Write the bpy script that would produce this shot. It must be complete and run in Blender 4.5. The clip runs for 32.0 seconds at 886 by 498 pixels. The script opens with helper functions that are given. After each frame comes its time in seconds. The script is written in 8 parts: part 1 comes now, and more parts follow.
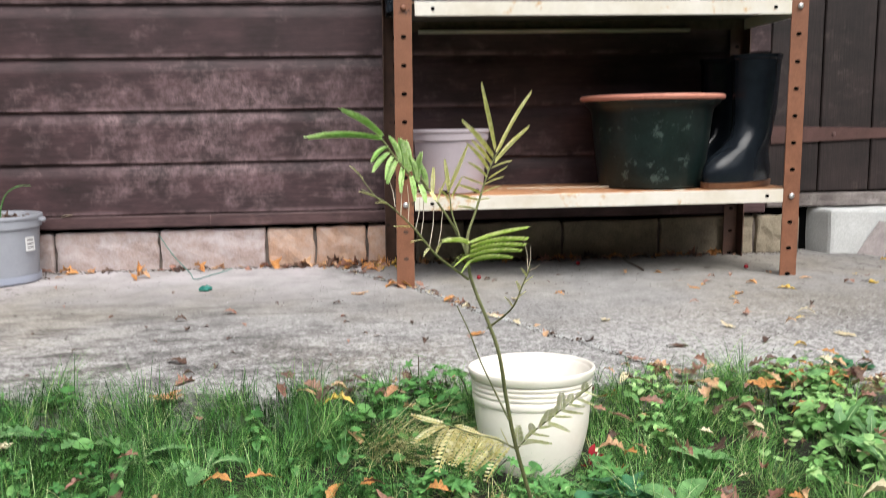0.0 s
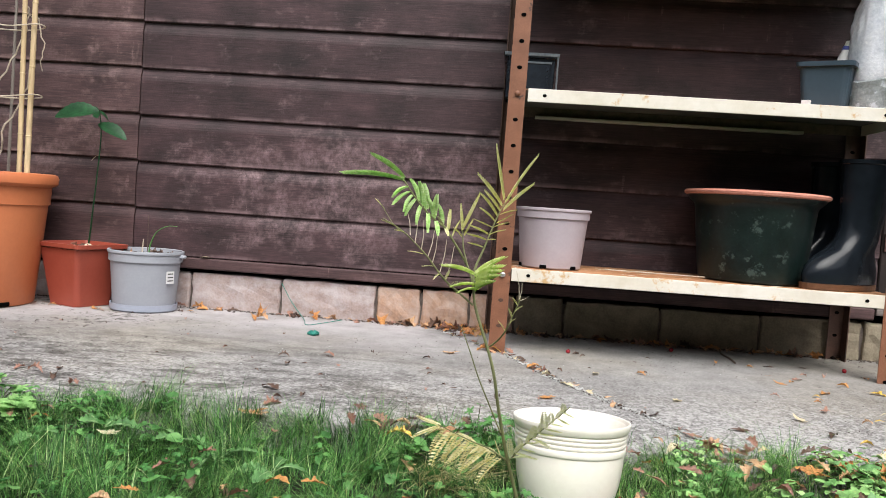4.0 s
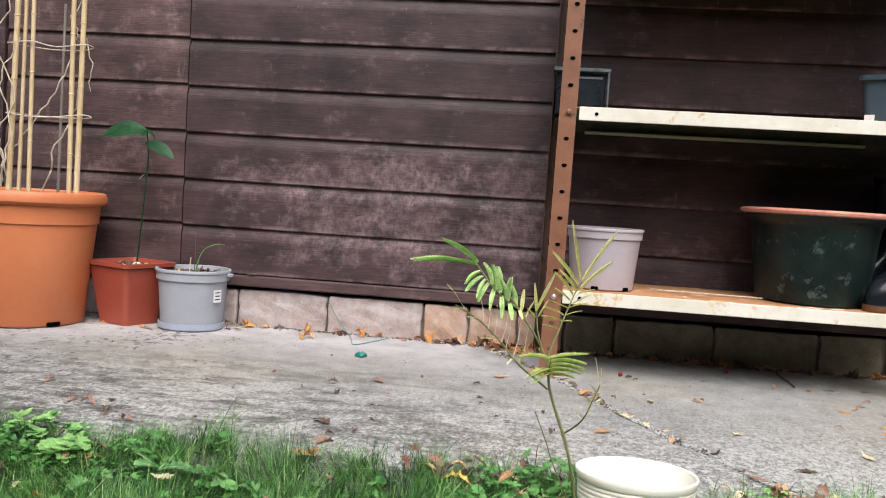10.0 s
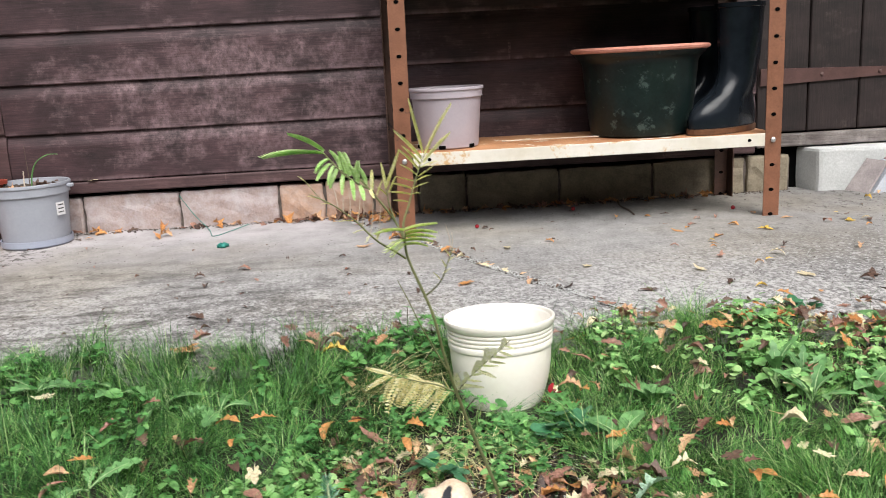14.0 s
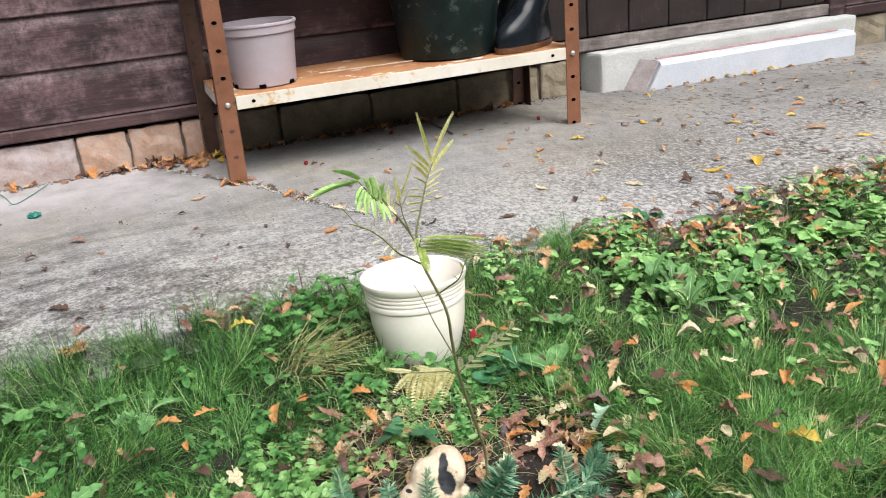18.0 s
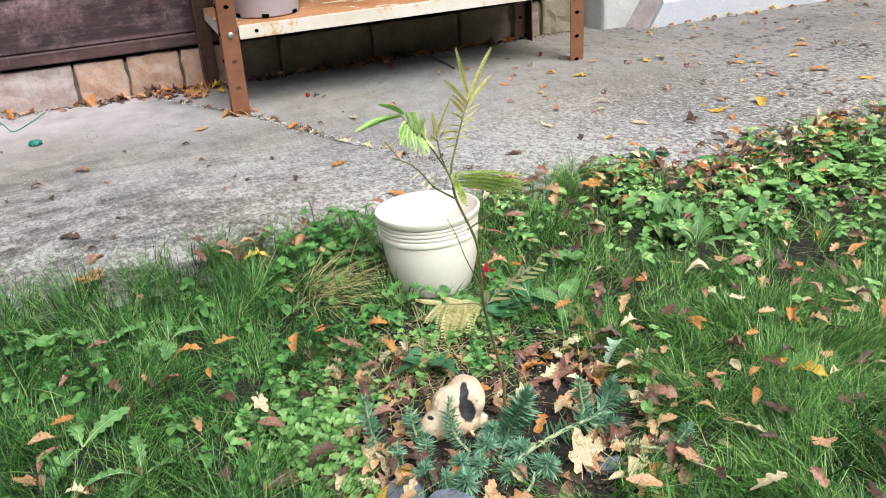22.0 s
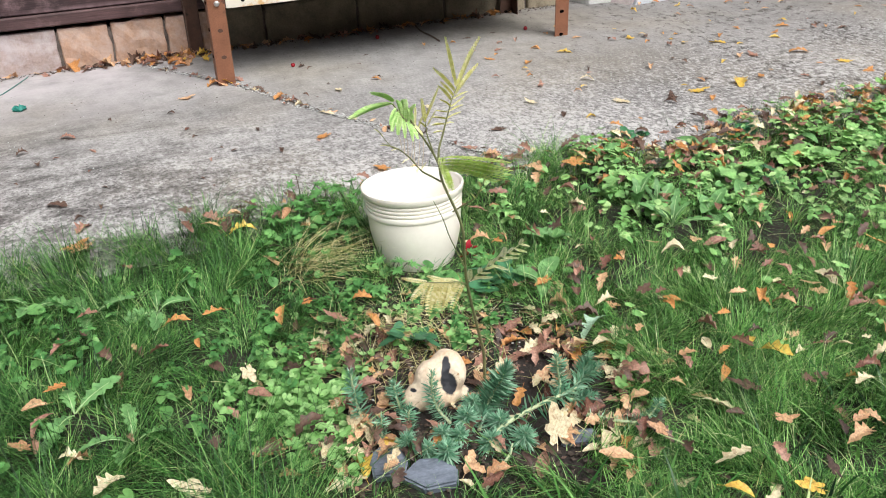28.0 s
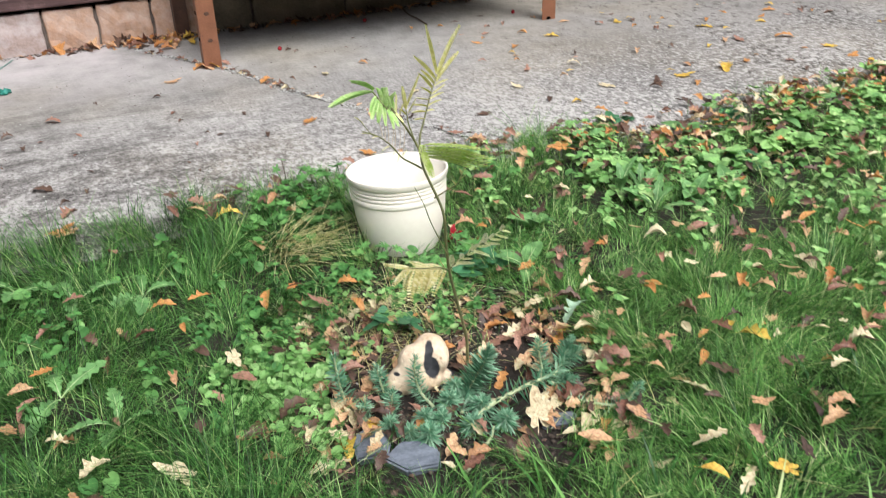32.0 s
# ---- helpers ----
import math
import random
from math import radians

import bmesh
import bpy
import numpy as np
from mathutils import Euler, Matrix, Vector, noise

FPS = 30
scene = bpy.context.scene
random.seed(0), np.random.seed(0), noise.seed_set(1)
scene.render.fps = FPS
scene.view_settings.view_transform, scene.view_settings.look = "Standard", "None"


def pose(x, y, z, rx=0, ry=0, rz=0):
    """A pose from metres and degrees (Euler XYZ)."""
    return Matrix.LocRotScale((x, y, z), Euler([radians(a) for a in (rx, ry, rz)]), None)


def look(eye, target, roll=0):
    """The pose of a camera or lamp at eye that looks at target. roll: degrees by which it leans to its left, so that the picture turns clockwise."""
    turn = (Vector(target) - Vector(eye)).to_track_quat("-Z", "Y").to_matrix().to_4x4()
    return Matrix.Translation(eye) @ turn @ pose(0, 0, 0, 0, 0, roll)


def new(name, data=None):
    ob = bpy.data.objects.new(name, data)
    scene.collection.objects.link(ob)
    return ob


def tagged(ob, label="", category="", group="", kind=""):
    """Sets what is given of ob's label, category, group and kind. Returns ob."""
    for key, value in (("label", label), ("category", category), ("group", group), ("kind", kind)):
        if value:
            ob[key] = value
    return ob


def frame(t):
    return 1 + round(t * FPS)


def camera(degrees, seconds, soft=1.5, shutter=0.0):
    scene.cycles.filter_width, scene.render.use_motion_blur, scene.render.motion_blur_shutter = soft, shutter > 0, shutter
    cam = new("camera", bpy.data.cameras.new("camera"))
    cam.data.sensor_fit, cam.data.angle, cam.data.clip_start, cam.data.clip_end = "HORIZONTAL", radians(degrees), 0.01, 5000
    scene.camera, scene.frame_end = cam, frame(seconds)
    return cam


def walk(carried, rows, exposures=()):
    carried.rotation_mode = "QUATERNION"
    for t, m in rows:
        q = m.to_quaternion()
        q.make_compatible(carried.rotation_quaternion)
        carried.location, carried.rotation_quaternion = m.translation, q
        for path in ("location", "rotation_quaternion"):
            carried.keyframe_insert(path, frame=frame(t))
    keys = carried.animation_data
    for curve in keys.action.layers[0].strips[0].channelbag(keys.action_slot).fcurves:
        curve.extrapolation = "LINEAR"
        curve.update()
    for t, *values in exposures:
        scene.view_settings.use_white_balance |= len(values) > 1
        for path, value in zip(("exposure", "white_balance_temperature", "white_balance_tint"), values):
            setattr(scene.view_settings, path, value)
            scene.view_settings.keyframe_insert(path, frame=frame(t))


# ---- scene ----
cam = camera(54.8, 32.0, soft=0.9, shutter=0.7)
PATH = [
    (0, (-0.039, -0.127, 0.309), (0.124, 1.845, 0.016), -0.9),
    (0.5, (-0.036, -0.164, 0.306), (0.097, 1.824, 0.129), -0.7),
    (1, (-0.016, -0.185, 0.289), (-0.049, 1.811, 0.166), 0.5),
    (1.5, (0.006, -0.19, 0.281), (-0.138, 1.8, 0.139), 1.7),
    (2, (0.026, -0.188, 0.263), (-0.139, 1.798, 0.091), 2.5),
    (2.5, (0.032, -0.224, 0.261), (-0.148, 1.761, 0.09), 1.3),
    (3, (0.043, -0.237, 0.277), (-0.122, 1.751, 0.144), 1.8),
    (3.5, (0.04, -0.232, 0.285), (-0.109, 1.76, 0.182), 3.3),
    (4, (0.039, -0.231, 0.287), (-0.122, 1.76, 0.184), 3.9),
    (4.5, (0.045, -0.238, 0.281), (-0.131, 1.75, 0.144), 3.8),
    (6.5, (0.043, -0.248, 0.301), (-0.132, 1.738, 0.139), 2.9),
    (7, (0.041, -0.243, 0.301), (-0.149, 1.736, 0.086), 2.8),
    (7.5, (0.044, -0.244, 0.302), (-0.149, 1.726, 0.016), 2.3),
    (8, (0.041, -0.25, 0.308), (-0.131, 1.723, 0.03), 2.5),
    (8.5, (0.035, -0.253, 0.319), (-0.14, 1.728, 0.101), 3.2),
    (9, (0.022, -0.226, 0.335), (-0.182, 1.758, 0.184), 3.5),
    (9.5, (0.013, -0.211, 0.337), (-0.216, 1.772, 0.22), 3.7),
    (10, (0.01, -0.203, 0.342), (-0.237, 1.777, 0.215), 3.6),
    (10.5, (0.019, -0.216, 0.328), (-0.208, 1.756, 0.084), 2.2),
    (11, (0.033, -0.206, 0.322), (-0.133, 1.752, -0.05), 0.8),
    (11.5, (0.043, -0.206, 0.323), (-0.051, 1.752, -0.076), 0.1),
    (12, (0.046, -0.218, 0.336), (0.023, 1.739, -0.073), -1.2),
    (12.5, (0.045, -0.237, 0.341), (0.091, 1.718, -0.079), -2.3),
    (13, (0.04, -0.234, 0.345), (0.127, 1.716, -0.09), -2.6),
    (13.5, (0.032, -0.232, 0.347), (0.122, 1.717, -0.091), -2.9),
    (15.5, (-0.045, -0.251, 0.397), (0.073, 1.693, -0.058), -4.6),
    (16, (-0.061, -0.238, 0.4), (0.319, 1.657, -0.114), -5.5),
    (16.5, (-0.112, -0.228, 0.419), (0.479, 1.579, -0.2), -6.3),
    (17, (-0.158, -0.22, 0.431), (0.426, 1.571, -0.24), -6.0),
    (17.5, (-0.166, -0.209, 0.434), (0.431, 1.565, -0.27), -5.6),
    (18, (-0.164, -0.202, 0.453), (0.464, 1.556, -0.264), -5.2),
    (18.5, (-0.165, -0.192, 0.446), (0.484, 1.549, -0.293), -5.5),
    (19, (-0.171, -0.186, 0.443), (0.475, 1.542, -0.331), -5.3),
    (19.5, (-0.185, -0.191, 0.443), (0.437, 1.534, -0.356), -5.1),
    (20, (-0.193, -0.199, 0.449), (0.408, 1.529, -0.358), -5.3),
    (20.5, (-0.191, -0.199, 0.449), (0.408, 1.525, -0.369), -5.3),
    (21, (-0.196, -0.199, 0.451), (0.409, 1.513, -0.388), -5.0),
    (21.5, (-0.193, -0.195, 0.46), (0.429, 1.505, -0.389), -4.7),
    (22, (-0.203, -0.2, 0.46), (0.431, 1.492, -0.398), -3.9),
    (22.5, (-0.214, -0.186, 0.46), (0.439, 1.491, -0.412), -2.8),
    (23, (-0.21, -0.188, 0.462), (0.451, 1.484, -0.414), -2.8),
    (23.5, (-0.215, -0.198, 0.465), (0.449, 1.465, -0.426), -2.9),
    (24, (-0.207, -0.209, 0.471), (0.452, 1.451, -0.431), -3.9),
    (24.5, (-0.2, -0.214, 0.467), (0.453, 1.447, -0.434), -5.0),
    (25, (-0.2, -0.213, 0.468), (0.448, 1.453, -0.431), -5.5),
    (25.5, (-0.196, -0.209, 0.464), (0.447, 1.456, -0.437), -5.5),
    (27.5, (-0.207, -0.215, 0.475), (0.458, 1.42, -0.467), -3.4),
    (28, (-0.213, -0.215, 0.481), (0.448, 1.428, -0.448), -2.3),
    (28.5, (-0.215, -0.218, 0.482), (0.447, 1.433, -0.432), -2.0),
    (29, (-0.21, -0.215, 0.486), (0.447, 1.442, -0.42), -2.2),
    (29.5, (-0.211, -0.211, 0.482), (0.433, 1.449, -0.429), -2.1),
    (30, (-0.21, -0.212, 0.483), (0.426, 1.451, -0.428), -2.0),
    (30.5, (-0.207, -0.212, 0.483), (0.429, 1.451, -0.428), -1.9),
    (31, (-0.212, -0.207, 0.485), (0.428, 1.456, -0.422), -2.0),
    (31.5, (-0.209, -0.214, 0.486), (0.443, 1.435, -0.438), -2.0),
    (32, (-0.208, -0.223, 0.487), (0.464, 1.394, -0.479), -2.0),
]
walk(cam, [(t, look(eye, target, roll)) for t, eye, target, roll in PATH],
     exposures=((0.0, 0.56), (32.0, 0.56)))

# ---- light ----
world = bpy.data.worlds.new("overcast_sky")
scene.world = world
world.use_nodes = True
wn = world.node_tree
sky = wn.nodes.new("ShaderNodeTexSky")
sky.sky_type = "NISHITA"
sky.sun_disc = False
sky.sun_elevation, sky.sun_rotation = radians(55), radians(164)
sky.air_density, sky.dust_density, sky.ozone_density = 1.0, 4.0, 1.0
soften = wn.nodes.new("ShaderNodeHueSaturation")
soften.inputs["Saturation"].default_value = 0.34
wn.links.new(sky.outputs[0], soften.inputs["Color"])
wn.links.new(soften.outputs[0], wn.nodes["Background"].inputs["Color"])
wn.nodes["Background"].inputs["Strength"].default_value = 0.15
sun = new("sun", bpy.data.lights.new("sun", "SUN"))
sun.data.energy, sun.data.angle, sun.data.color = 2.2, radians(45), (1.0, 0.985, 0.965)
sun.matrix_world = look((0.8, -2.0, 4.2), (0, 0.9, 0))

# ---- helpers of this place ----
rng = random.Random(7)


def thing(name, label, category, group="", kind="", at=(0, 0, 0), rz=0.0):
    ob = new(name)
    ob.empty_display_size = 0.02
    ob.matrix_world = pose(*at, 0, 0, rz)
    return tagged(ob, label, category, group, kind)


def mesh_of(name, bm, material, smooth=False):
    me = bpy.data.meshes.new(name)
    bmesh.ops.recalc_face_normals(bm, faces=bm.faces)
    bm.to_mesh(me)
    bm.free()
    if smooth:
        me.polygons.foreach_set("use_smooth", [True] * len(me.polygons))
        me.set_sharp_from_angle(angle=radians(38))
    me.materials.append(material)
    return me


def part(name, bm, material, parent, label="", smooth=False):
    ob = new(name, mesh_of(name, bm, material, smooth))
    ob.parent = parent
    if label:
        ob["label"] = label
    return ob


def whole(name, bm, material, label, category, group="", kind="", smooth=False):
    return tagged(new(name, mesh_of(name, bm, material, smooth)), label, category, group, kind)


def raw_mesh(name, verts, faces, material, smooth=False):
    me = bpy.data.meshes.new(name)
    me.from_pydata(verts, [], faces)
    if smooth:
        me.polygons.foreach_set("use_smooth", [True] * len(me.polygons))
    me.materials.append(material)
    me.update()
    return me


def box(bm, x0, x1, y0, y1, z0, z1, bevel=0.0, seg=1):
    r = bmesh.ops.create_cube(bm, size=1.0)
    bmesh.ops.transform(bm, verts=r["verts"], matrix=Matrix.LocRotScale(
        ((x0 + x1) / 2, (y0 + y1) / 2, (z0 + z1) / 2), None, (x1 - x0, y1 - y0, z1 - z0)))
    if bevel:
        edges = list({e for v in r["verts"] for e in v.link_edges})
        bmesh.ops.bevel(bm, geom=edges, offset=bevel, segments=seg, affect="EDGES", profile=0.6)
    return bm


def box_bm(*a, **k):
    return box(bmesh.new(), *a, **k)


def lathe(profile, seg=48, squash=1.0, wobble=0.0):
    """A turned body from (radius, height) pairs; a pair of radius 0 closes it."""
    bm = bmesh.new()
    rings = []
    for r, z in profile:
        if r < 1e-6:
            rings.append([bm.verts.new((0, 0, z))])
        else:
            rings.append([bm.verts.new((r * math.cos(a) * (1 + wobble * math.sin(3 * a)), r * squash * math.sin(a), z))
                          for a in (2 * math.pi * i / seg for i in range(seg))])
    for a, b in zip(rings, rings[1:]):
        for i in range(seg):
            j = (i + 1) % seg
            if len(a) == 1 and len(b) == 1:
                continue
            if len(a) == 1:
                bm.faces.new((a[0], b[j], b[i]))
            elif len(b) == 1:
                bm.faces.new((a[i], a[j], b[0]))
            else:
                bm.faces.new((a[i], a[j], b[j], b[i]))
    return bm


def tube(bm, pts, radii, sides=6):
    """A tapered tube along points."""
    pts = [Vector(p) for p in pts]
    if not isinstance(radii, (list, tuple)):
        radii = [radii] * len(pts)
    rings = []
    for i, p in enumerate(pts):
        d = (pts[min(i + 1, len(pts) - 1)] - pts[max(i - 1, 0)]).normalized()
        u = d.cross(Vector((0.31, 0.9, 0.2))).normalized()
        v = d.cross(u)
        rings.append([bm.verts.new(p + radii[i] * (u * math.cos(a) + v * math.sin(a)))
                      for a in (2 * math.pi * k / sides for k in range(sides))])
    for a, b in zip(rings, rings[1:]):
        for k in range(sides):
            bm.faces.new((a[k], a[(k + 1) % sides], b[(k + 1) % sides], b[k]))
    bm.faces.new(rings[0][::-1])
    bm.faces.new(rings[-1])
    return bm


def curve_pts(pts, n=8):
    """A smooth line through points (Catmull-Rom)."""
    p = [Vector(q) for q in pts]
    p = [p[0] * 2 - p[1]] + p + [p[-1] * 2 - p[-2]]
    out = []
    for i in range(1, len(p) - 2):
        for k in range(n):
            t = k / n
            out.append(0.5 * (2 * p[i] + (p[i + 1] - p[i - 1]) * t + (2 * p[i - 1] - 5 * p[i] + 4 * p[i + 1] - p[i + 2]) * t * t
                              + (3 * p[i] - p[i - 1] - 3 * p[i + 1] + p[i + 2]) * t ** 3))
    return out + [p[-2]]


# ---- materials ----
def nodes_of(name):
    m = bpy.data.materials.new(name)
    m.use_nodes = True
    t = m.node_tree
    return m, t, t.nodes["Principled BSDF"]


def coords(t, world_space=False):
    if world_space:
        return t.nodes.new("ShaderNodeNewGeometry").outputs["Position"]
    tc, oi, add, mul = (t.nodes.new(k) for k in ("ShaderNodeTexCoord", "ShaderNodeObjectInfo", "ShaderNodeVectorMath", "ShaderNodeMath"))
    mul.operation = "MULTIPLY"
    mul.inputs[1].default_value = 7.3
    t.links.new(oi.outputs["Random"], mul.inputs[0])
    t.links.new(tc.outputs["Object"], add.inputs[0])
    t.links.new(mul.outputs[0], add.inputs[1])
    return add.outputs[0]


def noise_of(t, vec, scale, detail=4.0, rough=0.6, stretch=None):
    n = t.nodes.new("ShaderNodeTexNoise")
    n.inputs["Scale"].default_value, n.inputs["Detail"].default_value, n.inputs["Roughness"].default_value = scale, detail, rough
    if stretch:
        mp = t.nodes.new("ShaderNodeMapping")
        mp.inputs["Scale"].default_value = stretch
        t.links.new(vec, mp.inputs["Vector"])
        vec = mp.outputs[0]
    t.links.new(vec, n.inputs["Vector"])
    return n.outputs["Fac"]


def ramp(t, fac, *stops):
    r = t.nodes.new("ShaderNodeValToRGB")
    while len(r.color_ramp.elements) < len(stops):
        r.color_ramp.elements.new(0.5)
    for e, (p, c) in zip(r.color_ramp.elements, stops):
        e.position = p
        e.color = (*c, 1) if len(c) == 3 else c
    t.links.new(fac, r.inputs[0])
    return r.outputs[0]


def grey(v):
    return (v, v, v)


def mix(t, fac, a, b, mode="MIX"):
    m = t.nodes.new("ShaderNodeMix")
    m.data_type, m.blend_type = "RGBA", mode
    for sock, val in ((m.inputs[0], fac), (m.inputs[6], a), (m.inputs[7], b)):
        if isinstance(val, (int, float)):
            sock.default_value = val
        elif isinstance(val, tuple):
            sock.default_value = (*val, 1)
        else:
            t.links.new(val, sock)
    return m.outputs[2]


def math_of(t, op, a, b=0.0):
    m = t.nodes.new("ShaderNodeMath")
    m.operation = op
    m.use_clamp = op in ("MULTIPLY", "ADD", "SUBTRACT")
    for sock, val in zip(m.inputs, (a, b)):
        if isinstance(val, (int, float)):
            sock.default_value = val
        else:
            t.links.new(val, sock)
    return m.outputs[0]


def math_of_plain(t, a, b):
    m = t.nodes.new("ShaderNodeMath")
    t.links.new(a, m.inputs[0])
    m.inputs[1].default_value = b
    return m.outputs[0]


def bump(t, bsdf, height, strength=0.3, distance=0.002):
    b = t.nodes.new("ShaderNodeBump")
    b.inputs["Strength"].default_value, b.inputs["Distance"].default_value = strength, distance
    t.links.new(height, b.inputs["Height"])
    t.links.new(b.outputs[0], bsdf.inputs["Normal"])


def simple(name, dark, light, rough=0.6, scale=40.0, fine=300.0, bumps=0.2, metal=0.0, spec=0.5, spots=None, spot_scale=60.0, spot_at=0.66,
           world_space=False, stretch=None, dist=0.001, transmission=0.0, vary=0.0, spot_soft=0.06, bloom=None):
    """A surface with a broad and a fine tone, optional spots and fine relief."""
    m, t, b = nodes_of(name)
    c = coords(t, world_space)
    broad, grain = noise_of(t, c, scale, 5, 0.6, stretch), noise_of(t, c, fine, 3, 0.6, stretch)
    col = ramp(t, broad, (0.3, dark), (0.7, light))
    col = mix(t, 0.25 if bumps > 0.12 else 0.07, col, ramp(t, grain, (0.3, tuple(v * 0.6 for v in dark)), (0.7, tuple(min(1, v * 1.25) for v in light))))
    if spots:
        s = noise_of(t, c, spot_scale, 6, 0.7)
        col = mix(t, ramp(t, s, (spot_at, grey(0)), (spot_at + spot_soft, grey(1))), col, spots)
    if bloom:
        col = mix(t, ramp(t, noise_of(t, c, scale * 1.7, 6, 0.65), (0.42, grey(0)), (0.68, grey(0.75))), col, bloom)
    if vary:
        oi = t.nodes.new("ShaderNodeObjectInfo")
        h = t.nodes.new("ShaderNodeHueSaturation")
        t.links.new(col, h.inputs["Color"])
        t.links.new(math_of(t, "ADD", math_of(t, "MULTIPLY", oi.outputs["Random"], vary), 1 - vary / 2), h.inputs["Value"])
        h.inputs["Value"].default_value = 1.0
        col = h.outputs[0]
    t.links.new(col, b.inputs["Base Color"])
    b.inputs["Roughness"].default_value, b.inputs["Metallic"].default_value = rough, metal
    b.inputs["Specular IOR Level"].default_value = spec
    b.inputs["Transmission Weight"].default_value = transmission
    if bumps:
        bump(t, b, mix(t, 0.4, broad, grain), bumps, dist)
    return m


def leafy(name, a, b_col, c_col, rough=0.5, thin=0.35, drift=0):
    """Foliage that varies from piece to piece and lets some light through."""
    m, t, b = nodes_of(name)
    g = t.nodes.new("ShaderNodeNewGeometry")
    col = ramp(t, g.outputs["Random Per Island"], (0.0, a), (0.5, b_col), (1.0, c_col))
    n = noise_of(t, g.outputs["Position"], 90, 3)
    col = mix(t, 0.5, col, ramp(t, n, (0.3, grey(0.25)), (0.7, grey(0.8))), "OVERLAY")
    if drift:
        col = mix(t, 0.6, col, ramp(t, noise_of(t, g.outputs["Position"], drift, 4), (0.36, (0.22, 0.25, 0.20)), (0.64, (0.76, 0.72, 0.62))), "OVERLAY")
    t.links.new(col, b.inputs["Base Color"])
    b.inputs["Roughness"].default_value = rough
    b.inputs["Specular IOR Level"].default_value = 0.26
    tr = t.nodes.new("ShaderNodeBsdfTranslucent")
    t.links.new(col, tr.inputs["Color"])
    ms = t.nodes.new("ShaderNodeMixShader")
    ms.inputs[0].default_value = thin
    t.links.new(b.outputs[0], ms.inputs[1])
    t.links.new(tr.outputs[0], ms.inputs[2])
    t.links.new(ms.outputs[0], t.nodes["Material Output"].inputs["Surface"])
    return m


